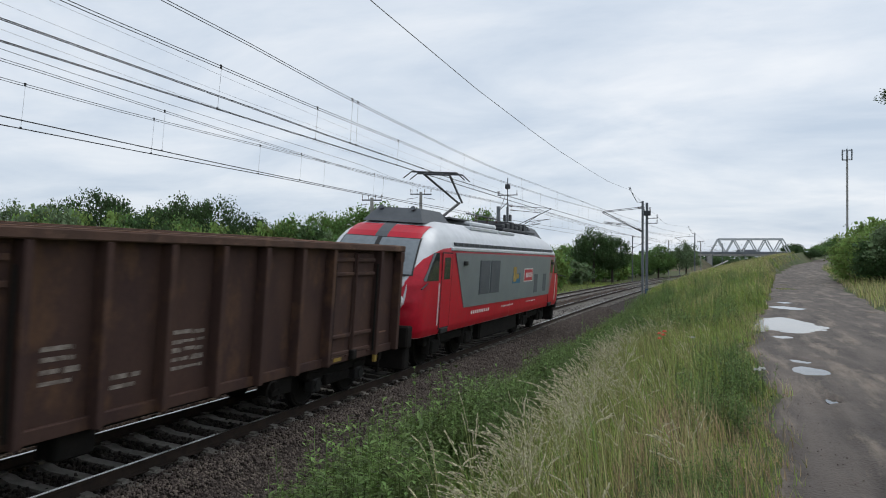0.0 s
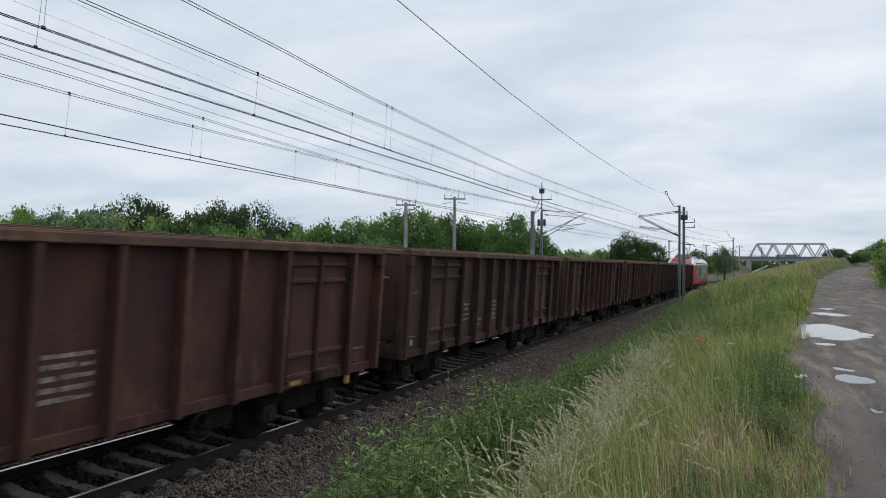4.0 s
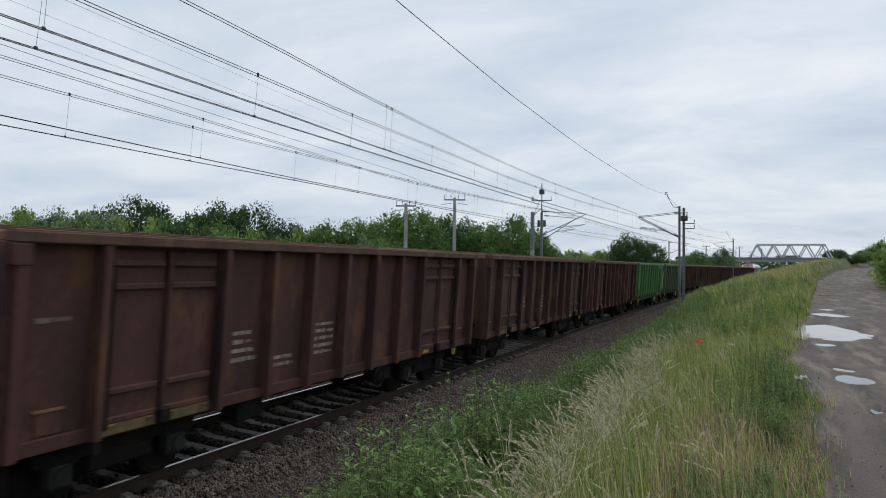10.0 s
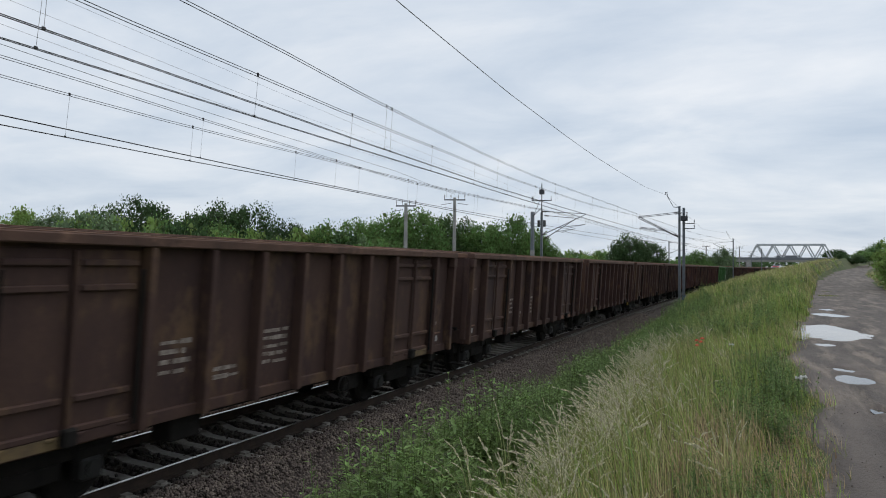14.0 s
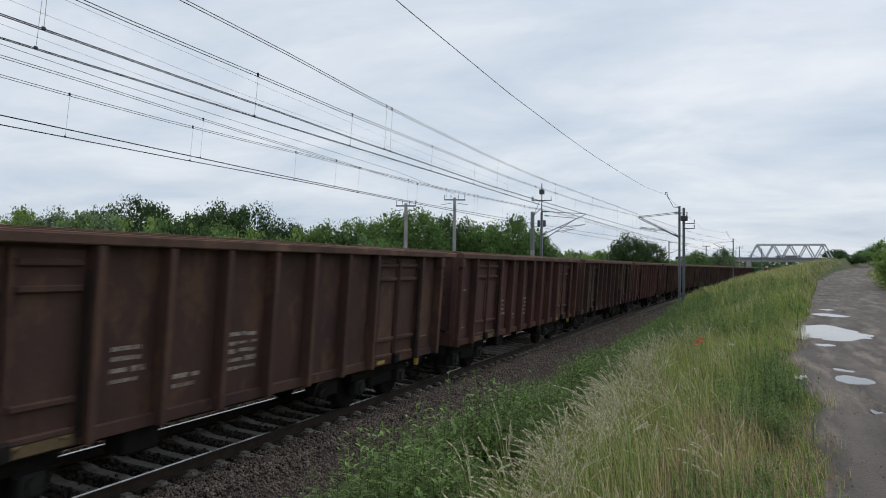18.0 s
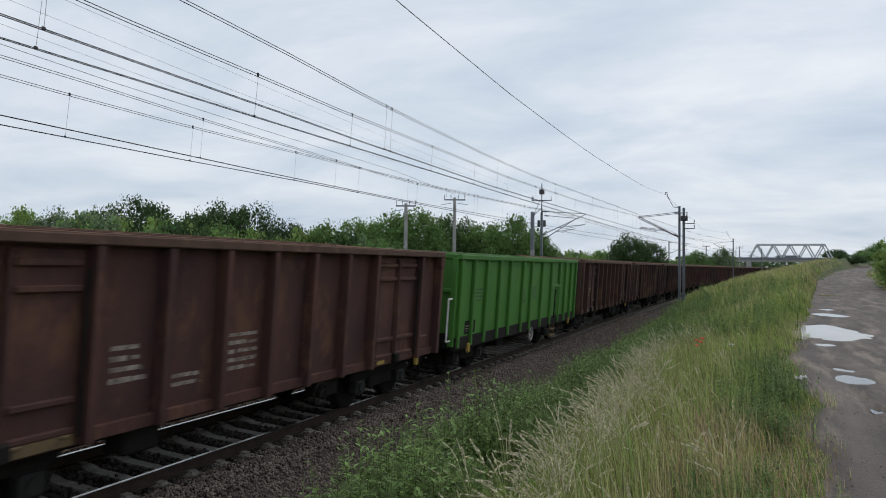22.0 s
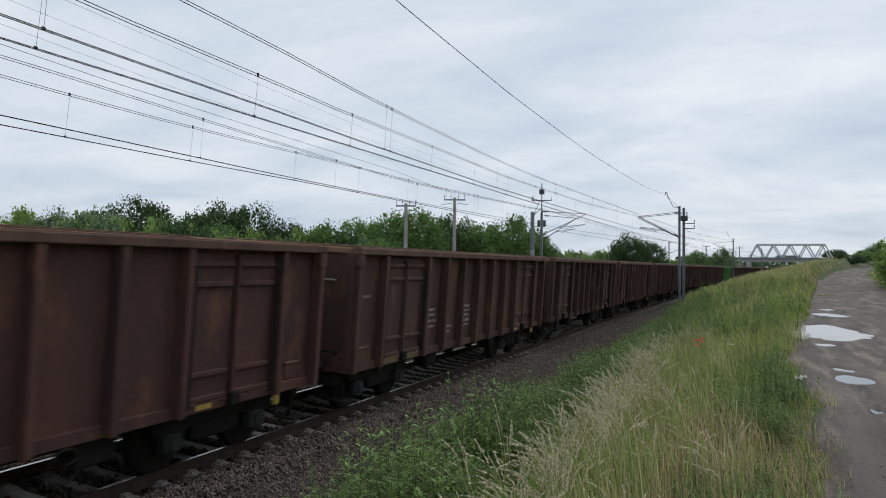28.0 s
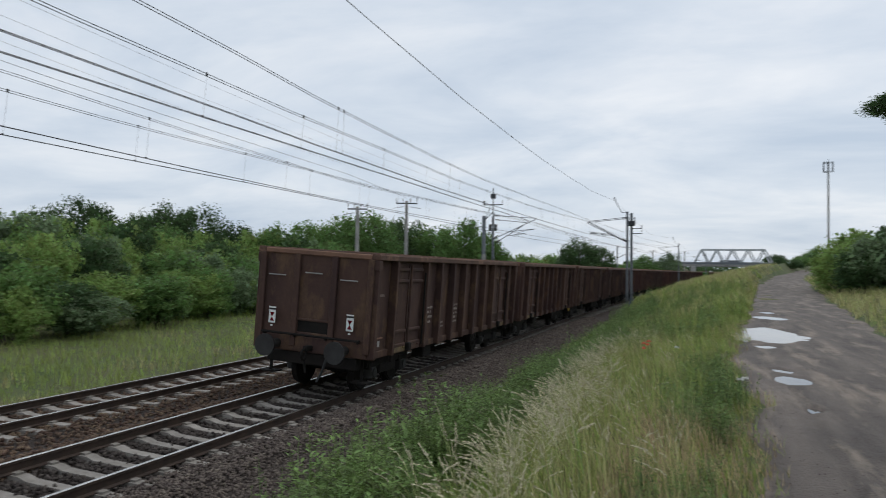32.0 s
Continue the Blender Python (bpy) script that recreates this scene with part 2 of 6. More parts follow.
STALK = leafy("greenish_grass_stalk", (0.40, 0.41, 0.18), (0.28, 0.31, 0.12), 0.5, 0.02, 0.4)
POPPY = material("red_poppy_petal", (0.60, 0.07, 0.02), 0.6)
PALEFLOWER = material("white_flower", (0.62, 0.62, 0.58), 0.7)

WATER = bpy.data.materials.new("puddle_water")
WATER.use_nodes = True
wbs = WATER.node_tree.nodes["Principled BSDF"]
wbs.inputs["Base Color"].default_value = (0.10, 0.09, 0.078, 1)
wbs.inputs["Roughness"].default_value = 0.03
wbs.inputs["IOR"].default_value = 1.5
wno = WATER.node_tree.nodes.new("ShaderNodeTexNoise")
wno.inputs["Scale"].default_value = 3
wbp = WATER.node_tree.nodes.new("ShaderNodeBump")
wbp.inputs["Strength"].default_value, wbp.inputs["Distance"].default_value = 0.02, 0.01
WATER.node_tree.links.new(wno.outputs[0], wbp.inputs["Height"])
WATER.node_tree.links.new(wbp.outputs[0], wbs.inputs["Normal"])


# ---- building helpers ----
def part(name, bm, mat, parent=None, label="", smooth=False):
    """Link a bmesh as one mesh object under a thing or a part."""
    me = bpy.data.meshes.new(name)
    bm.to_mesh(me)
    bm.free()
    for m in (mat if isinstance(mat, (list, tuple)) else [mat]):
        me.materials.append(m)
    if smooth:
        for poly in me.polygons:
            poly.use_smooth = True
    ob = new(name, me)
    ob.parent = parent
    if label:
        tagged(ob, label)
    return ob


def share(name, me, parent, m, label=""):
    """Another object on an existing mesh."""
    ob = new(name, me)
    ob.parent = parent
    ob.matrix_basis = m
    if label:
        tagged(ob, label)
    return ob


def sheet(name, verts, faces, mats, parent=None, index=None, smooth=False):
    """A mesh object from arrays of places and faces."""
    me = bpy.data.meshes.new(name)
    me.from_pydata([tuple(v) for v in verts], [], [tuple(f) for f in faces])
    for m in mats:
        me.materials.append(m)
    if index is not None:
        me.polygons.foreach_set("material_index", np.asarray(index, dtype=np.int32))
    if smooth:
        me.polygons.foreach_set("use_smooth", np.ones(len(me.polygons), dtype=bool))
    me.update()
    ob = new(name, me)
    ob.parent = parent
    return ob


def bm_box(bm, x0, x1, y0, y1, z0, z1, edge=0.0):
    made = bmesh.ops.create_cube(bm, size=1, matrix=Matrix.Translation(((x0 + x1) / 2, (y0 + y1) / 2, (z0 + z1) / 2))
                                 @ Matrix.Diagonal((abs(x1 - x0), abs(y1 - y0), abs(z1 - z0), 1)))
    if edge:
        edges = list({e for v in made["verts"] for e in v.link_edges})
        bmesh.ops.bevel(bm, geom=edges, offset=edge, segments=1, affect="EDGES")


def box(x0, x1, y0, y1, z0, z1, edge=0.0):
    bm = bmesh.new()
    bm_box(bm, x0, x1, y0, y1, z0, z1, edge)
    return bm


def bm_rod(bm, a, b, r, r2=None, n=8):
    a, b = Vector(a), Vector(b)
    d = b - a
    bmesh.ops.create_cone(bm, cap_ends=True, segments=n, radius1=r, radius2=r if r2 is None else r2, depth=d.length,
                          matrix=Matrix.Translation((a + b) / 2) @ d.to_track_quat("Z", "Y").to_matrix().to_4x4())


def rod(a, b, r, r2=None, n=8):
    bm = bmesh.new()
    bm_rod(bm, a, b, r, r2, n)
    return bm


def bm_ring(bm, centre, radius, thick, axis="X", n=20, m=6):
    """A torus."""
    ax = {"X": Matrix.Rotation(radians(90), 4, "Y"), "Y": Matrix.Rotation(radians(90), 4, "X"), "Z": Matrix.Identity(4)}[axis]
    rows = []
    for i in range(n):
        a = 2 * math.pi * i / n
        row = []
        for j in range(m):
            b = 2 * math.pi * j / m
            p = Vector(((radius + thick * math.cos(b)) * math.cos(a), (radius + thick * math.cos(b)) * math.sin(a), thick * math.sin(b)))
            row.append(bm.verts.new(Vector(centre) + ax @ p))
        rows.append(row)
    for i in range(n):
        for j in range(m):
            bm.faces.new((rows[i][j], rows[(i + 1) % n][j], rows[(i + 1) % n][(j + 1) % m], rows[i][(j + 1) % m]))


def thing(name, label, category, m=None, group="", kind=""):
    ob = tagged(new(name), label, category, group, kind)
    ob.empty_display_size = 0.3
    if m is not None:
        ob.matrix_basis = m
    return ob


# ---- the line of the track ----
BEND, CURVE = 38.0, 0.0006
# the near track leans towards the lane: its far rail lies higher
CANT = 3.8


def track(s, off=0.0):
    """The place and heading of the near track's axis, s metres along it, off metres to its right."""
    if s <= BEND:
        return off, s, 0.0
    a = CURVE * (s - BEND)
    return (1 - math.cos(a)) / CURVE + off * math.cos(a), BEND + math.sin(a) / CURVE - off * math.sin(a), a


def tx(y):
    """The near track's x at a given y, for the ground."""
    return 0.5 * CURVE * max(y - BEND, 0) ** 2


FAR = -4.25


def road_left(y):
    """The lane's left edge, which swings away to the right."""
    x = float(np.interp(y, [13, 18, 22, 27, 32, 45, 53, 61, 90, 111, 131, 152, 230], [9.05, 9.27, 9.5, 9.9, 10.2, 11.2, 11.7, 12.4, 14.6, 17.0, 19.9, 23.6, 38]))
    return x + 0.10 * math.sin(y * 0.7) + 0.07 * math.sin(y * 1.9)


def road_width(y):
    return float(np.interp(y, [20, 35, 57, 92, 135, 200], [3.8, 4.0, 4.8, 5.6, 4.4, 4.2]))


def berm(y):
    """The grassy ridge between the lane and the track."""
    return float(np.interp(y, [24, 45, 70, 110, 160, 220], [0, 0.5, 1.0, 1.3, 1.3, 0.4]))


def rise(y):
    """How far the lane and its bank climb towards the bridge ramp."""
    return float(np.interp(y, [55, 75, 110, 170, 290, 420], [0, 0.15, 0.9, 2.3, 4.4, 4.6]))


def ground_z(x, y):
    """Height of the ground sheet."""
    up = rise(y)
    u = x - tx(y)
    left = road_left(y)
    bump = 0.05 * noise.noise(Vector((x * 0.5, y * 0.5, 0))) + 0.12 * noise.noise(Vector((x * 0.08, y * 0.08, 3)))
    if u < -8.0:
        return -0.75 + bump + 0.35 * min(max((-u - 14) / 10, 0), 1)
    if u < 2.9:
        return -0.78 + 0.3 * bump
    top = max(left - 1.0 - tx(y), 4.2)
    if x < left:
        k = min((u - 2.9) / (top - 2.9), 1)
        k = k * k * (3 - 2 * k) * 0.5 + k * 0.5
        gentle = -0.78 + (1.90 + up) * k + berm(y) * k * min((left - x) / 1.0, 1)
        k1 = min((u - 2.9) / 1.7, 1)
        k2 = min(max((u - 4.6) / max(top - 4.6, 0.5), 0), 1)
        crest = float(np.interp(y, [85, 120, 170, 240], [0, 0.5, 0.6, 0.2]))
        steep = -0.78 + (1.75 + crest) * k1 * k1 * (3 - 2 * k1) + (0.15 + up) * k2 + berm(y) * k2 * min((left - x) / 1.0, 1)
        w = min(max((y - 34) / 18, 0), 1)
        return gentle + (steep - gentle) * w + bump * (1 if x < left - 0.5 else 0.4)
    if x < left + road_width(y) + 0.1:
        return 1.10 + up
    return 1.12 + up + bump + min((x - left - road_width(y)) * 0.10, 0.9)


PUDDLES = [(10.28, 22.7, 1.02, 2.5), (11.05, 31.3, 0.66, 1.2), (9.84, 13.1, 0.30, 0.50), (12.95, 55.0, 0.8, 2.0), (11.3, 35.5, 0.32, 0.7),
           (9.78, 14.3, 0.17, 0.28), (9.85, 18.9, 0.20, 0.36), (9.80, 10.3, 0.07, 0.20), (13.3, 63.0, 0.5, 1.2), (13.6, 29.5, 0.22, 0.5)]


RUT = (9.73, -0.025)


def road_z(x, y, k):
    """Height of the lane's worn surface."""
    rut = -0.018 * math.exp(-((k - 0.22) / 0.09) ** 2) - 0.018 * math.exp(-((k - 0.70) / 0.09) ** 2)
    z = 1.165 + rise(y) + rut + 0.014 * noise.noise(Vector((x * 0.9, y * 0.5, 7))) + 0.012 * noise.noise(Vector((x * 3, y * 2.2, 1))) + 0.009 * noise.noise(Vector((x * 9, y * 7, 4))) + 0.005 * noise.noise(Vector((x * 4, y * 1.2, 11)))
    if 5 < y < 13:
        # a tyre groove with a squeezed-up edge
        g = x - (RUT[0] + RUT[1] * (12.5 - y)) + 0.03 * noise.noise(Vector((y * 1.5, 0, 8)))
        z += min((13 - y) * 0.8, 1) * (-0.035 * math.exp(-(g / 0.07) ** 2) + 0.022 * math.exp(-((g - 0.14) / 0.06) ** 2))
    for cx, cy, ax, ay in PUDDLES:
        if abs(x - cx) > 2.5 * ax or abs(y - cy) > 2.5 * ay:
            continue
        u = (x - cx) / ax + 0.30 * noise.noise(Vector((x * 1.1 / ax, y * 1.1 / ay, cx)))
        v = (y - cy) / ay + 0.30 * noise.noise(Vector((x * 1.3 / ax, y * 1.3 / ay, cy))) + 0.22 * u
        d = abs(u) ** 1.5 + abs(v) ** 2
        if d < 4:
            z -= 0.075 * max(0.0, 1 - d * 0.62)
    return z


# ---- ground, track bed, road ----
def build_ground():
    xs = sorted({*np.arange(-60, 60.1, 1.0).round(2), *np.arange(2, 15, 0.33).round(2), *(-60 - 1.35 ** k for k in range(1, 27)), *(60 + 1.35 ** k for k in range(1, 27))})
    ys = sorted({*np.arange(-20, 120, 1.0).round(2), *np.arange(120, 400, 5.0), *(-20 - 1.35 ** k for k in range(1, 27)), *(400 + 1.4 ** k for k in range(1, 24))})
    verts = [(x, y, ground_z(x, min(max(y, -80), 420))) for y in ys for x in xs]
    w = len(xs)
    faces = [(j * w + i, j * w + i + 1, (j + 1) * w + i + 1, (j + 1) * w + i) for j in range(len(ys) - 1) for i in range(w - 1)]
    tagged(sheet("ground", verts, faces, [EARTH], smooth=True), "uneven grassy ground of the railway bank", "ground", kind="structure")


def sweep(name, profile, s0, s1, step, mat, off=0.0, closed=True, parent=None, raised=0.0):
    """A profile of (u, z) drawn along the track."""
    ss = [s0] + list(np.arange(math.ceil(s0 / step) * step, s1, step)) + [s1]
    ss = sorted(set(float(s) for s in ss))
    if BEND > s0:
        ss = [s for s in ss if s >= 0 or s == s0] if s0 < -50 else ss
    n = len(profile)
    verts, faces = [], []
    for s in ss:
        for u, z in profile:
            x, y, a = track(s, off + u)
            verts.append((x, y, z + raised))
    for j in range(len(ss) - 1):
        for i in range(n if closed else n - 1):
            k = (i + 1) % n
            faces.append((j * n + i, j * n + k, (j + 1) * n + k, (j + 1) * n + i))
    if closed:
        faces.append(tuple(range(n)))
        faces.append(tuple(reversed(range((len(ss) - 1) * n, len(ss) * n))))
    ob = sheet(name, verts, faces, [mat] if not isinstance(mat, list) else mat, parent)
    return ob


def build_track():
    bed = [(-7.6, -0.95), (-7.2, -0.72), (-6.2, -0.27), (-2.9, -0.27), (-2.1, -0.32), (-1.6, -0.16), (-1.2, -0.15), (0.75, -0.26), (1.7, -0.26), (2.85, -0.74), (3.2, -0.95)]
    tagged(sweep("ballast_bed", [(u, z) for u, z in reversed(bed)], -620, 640, 4, BED), "dark crushed-stone track bed under two tracks", "track bed", kind="structure")
    head = [(-0.036, -0.002), (0.036, -0.002), (0.036, -0.038), (0.009, -0.052), (0.009, -0.142), (0.07, -0.156), (0.07, -0.17), (-0.07, -0.17), (-0.07, -0.156), (-0.009, -0.142), (-0.009, -0.052), (-0.036, -0.038)]
    crown = [(-0.028, 0.0), (0.028, 0.0), (0.034, -0.0045), (-0.034, -0.0045)]
    for centre in (0.0, FAR):
        for side in (-0.753, 0.753):
            up = 1.506 * math.sin(math.radians(CANT)) if centre == 0.0 and side < 0 else 0.0
            rail = tagged(sweep("rail", head[::-1], -620, 640, 4, RAILSIDE, centre + side, raised=up), "rusty steel rail with a worn bright head", "rail", "rails of the double track")
            sweep("running_surface", crown, -620, 640, 4, TREAD, centre + side, parent=rail, raised=up)
    # sleepers: those by the camera are pieces, the rest one far row
    bm = bmesh.new()
    prof = [(-1.26, -0.175), (-1.22, -0.168), (-0.95, -0.168), (-0.52, -0.168), (-0.38, -0.205), (0.38, -0.205), (0.52, -0.168), (0.95, -0.168), (1.22, -0.168), (1.26, -0.175)]
    rows = []
    for u, z in prof:
        rows.append([bm.verts.new((u, -0.13, -0.33)), bm.verts.new((u, -0.10, z)), bm.verts.new((u, 0.10, z)), bm.verts.new((u, 0.13, -0.33))])
    for a, b in zip(rows, rows[1:]):
        for i in range(3):
            bm.faces.new((a[i], b[i], b[i + 1], a[i + 1]))
    bm.faces.new(rows[0])
    bm.faces.new(rows[-1][::-1])
    for u in (-0.87, -0.64, 0.64, 0.87):
        bm_box(bm, u - 0.05, u + 0.05, -0.06, 0.06, -0.17, -0.135)
    me = bpy.data.meshes.new("sleeper")
    bmesh.ops.recalc_face_normals(bm, faces=bm.faces)
    bm.to_mesh(me)
    bm.free()
    me.materials.append(SLEEPER)
    far_v, far_f = [], []
    for centre, name in ((0.0, "near"), (FAR, "far")):
        row = thing("sleeper_row", "row of pale concrete sleepers under the rails", "sleepers", group="sleepers of the double track")
        for i in range(-900, 900):
            s = i * 0.6 + (0.1 if centre else 0.0)
            x, y, a = track(s, centre)
            lean = 0.0 if centre else math.sin(math.radians(CANT))
            if -2 < s < 120:
                share("sleeper", me, row, Matrix.Translation((x, y, 0.753 * lean)) @ Matrix.Rotation(-a + 0.012 * math.sin(i * 7.3), 4, "Z") @ Matrix.Rotation(math.asin(lean), 4, "Y"))
            elif -200 < s < 330:
                c, sn = math.cos(a), math.sin(a)
                k = len(far_v)
                for dz in (-0.3, -0.175):
                    for du, dv in ((-1.25, -0.12), (1.25, -0.12), (1.25, 0.12), (-1.25, 0.12)):
                        far_v.append((x + du * c + dv * sn, y - du * sn + dv * c, dz + (0.753 - du) * lean))
                far_f += [(k + 4, k + 5, k + 6, k + 7), (k, k + 1, k + 5, k + 4), (k + 1, k + 2, k + 6, k + 5), (k + 2, k + 3, k + 7, k + 6), (k + 3, k, k + 4, k + 7)]
    tagged(sheet("distant_sleepers", far_v, far_f, [SLEEPER]), "far run of concrete sleepers", "sleepers", kind="stuff")


def stones(name, places, size, mat, label):
    """Broken stones: squashed irregular blocks, one mesh."""
    rng = np.random.default_rng(5)
    n = len(places)
    base = np.array([(-1, -1, -1), (1, -1, -1), (1, 1, -1), (-1, 1, -1), (-.7, -.7, .8), (.7, -.7, .8), (.7, .7, .8), (-.7, .7, .8)], float)
    quad = np.array([(0, 3, 2, 1), (4, 5, 6, 7), (0, 1, 5, 4), (1, 2, 6, 5), (2, 3, 7, 6), (3, 0, 4, 7)])
    v = base[None] * (1 + rng.uniform(-0.35, 0.35, (n, 8, 3)))
    sc = size * rng.uniform(0.5, 1.25, (n, 1, 1)) * rng.uniform(0.6, 1.2, (n, 1, 3))
    v = v * sc * 0.5
    a, b = rng.uniform(0, 6.28, n), rng.uniform(-0.7, 0.7, n)
    ca, sa, cb, sb = np.cos(a), np.sin(a), np.cos(b), np.sin(b)
    x, y, z = v[..., 0], v[..., 1], v[..., 2]
    y, z = y * cb[:, None] - z * sb[:, None], y * sb[:, None] + z * cb[:, None]
    x, y = x * ca[:, None] - y * sa[:, None], x * sa[:, None] + y * ca[:, None]
    v = np.stack([x, y, z], -1) + places[:, None, :]
    f = (quad[None] + 8 * np.arange(n)[:, None, None]).reshape(-1, 4)
    me = bpy.data.meshes.new(name)
    me.vertices.add(n * 8)
    me.vertices.foreach_set("co", v.reshape(-1))
    me.loops.add(len(f) * 4)
    me.loops.foreach_set("vertex_index", f.reshape(-1).astype(np.int32))
    me.polygons.add(len(f))
    me.polygons.foreach_set("loop_start", (np.arange(len(f)) * 4).astype(np.int32))
    me.polygons.foreach_set("loop_total", np.full(len(f), 4, dtype=np.int32))
    me.update(calc_edges=True)
    me.materials.append(mat)
    return tagged(new(name, me), label, "gravel", kind="stuff")


def bed_z(u):
    return float(np.interp(u, [-7.2, -6.2, -2.9, -2.1, -1.6, -1.2, 0.75, 1.7, 2.85], [-0.72, -0.27, -0.27, -0.32, -0.16, -0.15, -0.26, -0.26, -0.74]))


def build_stones():
    rng = np.random.default_rng(3)
    near, rusty, oil_shaded = [], [], []
    for u0, u1, y0, y1, density in ((1.0, 2.95, 4, 26, 950), (1.0, 2.95, 26, 50, 380), (-1.2, 1.0, 4, 24, 300), (-7.0, -1.2, 5, 30, 190), (-7.0, 2.9, 50, 90, 20), (-7, 1.2, 30, 50, 50)):
        n = int((u1 - u0) * (y1 - y0) * density)
        u, s = rng.uniform(u0, u1, n), rng.uniform(y0, y1, n)
        for a, b in zip(u, s):
            on_far = abs(a - FAR) < 1.28
            q = (b - (0.1 if on_far else 0.0) + 0.3) % 0.6 - 0.3
            if abs(q) < 0.13 and (on_far or abs(a) < 1.22) and rng.uniform() > (0.35 if min(abs(a), abs(a - FAR)) > 0.9 else 0.04):
                continue
            x, y, _ = track(b, a)
            d = min(abs(a), abs(a - FAR))
            spot = (x, y, bed_z(a) + rng.uniform(-0.01, 0.025) + (0.05 if d < 1.0 else 0.075 if d < 1.4 else max(0.0, 0.075 * (1.9 - d) / 0.5)))
            (rusty if a < -1.0 + 0.3 * math.sin(b) else oil_shaded if abs(a) < 1.0 else near).append(spot)
    # loose grit on the lane
    grit = []
    for _ in range(600):
        y = 4 + 40 * rng.uniform() ** 1.6
        k = rng.uniform(0, 1) if rng.uniform() < 0.5 else abs(rng.normal(0, 0.12))
        x = road_left(y) + k * road_width(y)
        grit.append((x, y, road_z(x, y, k) + 0.003))
    stones("lane_grit", np.array(grit), 0.010, STONE, "loose grit on the broken lane")
    stones("ballast_stones", np.array(near), 0.040, STONE, "loose grey-brown crushed ballast stones beside the rails")
    stones("oily_ballast_stones", np.array(oil_shaded), 0.052, OILSHADE, "crushed stones between the near rails, darkened for oil and train shade")
    stones("rusty_ballast_stones", np.array(rusty), 0.052, RUSTSTONE, "rust-stained crushed stones of the far track")


def build_road():
    ys = list(np.arange(-25, 4, 0.5)) + list(np.arange(4, 24, 0.08)) + list(np.arange(24, 40, 0.16)) + list(np.arange(40, 70, 0.5)) + list(np.arange(70, 260, 3.0))
    cols = 64
    verts, faces = [], []
    for y in ys:
        for i in range(cols):
            k = i / (cols - 1)
            edge = 0.16 * noise.noise(Vector((y * 1.1, 5 * round(k), 2))) + 0.07 * noise.noise(Vector((y * 4.1, 5 * round(k), 2)))
            x = road_left(y) - 0.15 + k * (road_width(y) + 0.3 + 0.2 * math.sin(y * 0.21)) + edge * abs(2 * k - 1) ** 3
            z = road_z(x, y, k)
            verts.append((x, y, z - 0.09 * max(0, (abs(2 * k - 1) - 0.86) / 0.14)))
    for j in range(len(ys) - 1):
        for i in range(cols - 1):
            faces.append((j * cols + i, j * cols + i + 1, (j + 1) * cols + i + 1, (j + 1) * cols + i))
    tagged(sheet("road", verts, faces, [ASPHALT], smooth=True), "broken wet asphalt lane with muddy patches and ruts", "road", kind="structure")
    # puddles: flat water that fills the dips
    for cx, cy, ax, ay in PUDDLES:
        n = 40
        ring = [(cx + 1.3 * ax * math.cos(2 * math.pi * i / n), cy + 1.3 * ay * math.sin(2 * math.pi * i / n), 1.130 + rise(cy)) for i in range(n)]
        low = [(x, y, z - 0.1) for x, y, z in ring]
        tagged(sheet("puddle", ring + low, [tuple(range(n))] + [(i, n + i, n + (i + 1) % n, (i + 1) % n) for i in range(n)], [WATER]), "shallow rain puddle on the broken lane", "puddle", "rain puddles on the lane", kind="structure")


# ---- overhead line ----
def polyline_tube(name, pts, r, mat, parent=None, n=5):
    """A thin wire along points, as a mesh."""
    verts, faces = [], []
    for i, p in enumerate(pts):
        a, b = Vector(pts[max(i - 1, 0)]), Vector(pts[min(i + 1, len(pts) - 1)])
        d = (b - a).normalized()
        side = d.cross(Vector((0, 0, 1))).normalized() if abs(d.z) < 0.95 else Vector((1, 0, 0))
        up = side.cross(d)
        for k in range(n):
            t = 2 * math.pi * k / n
            verts.append(Vector(p) + side * (r * math.cos(t)) + up * (r * math.sin(t)))
    for i in range(len(pts) - 1):
        for k in range(n):
            faces.append((i * n + k, i * n + (k + 1) % n, (i + 1) * n + (k + 1) % n, (i + 1) * n + k))
    return sheet(name, verts, faces, [mat], parent)


SPANS = [-70.0, -5.0, 60.0, 127.0, 192.0, 258.0, 324.0]


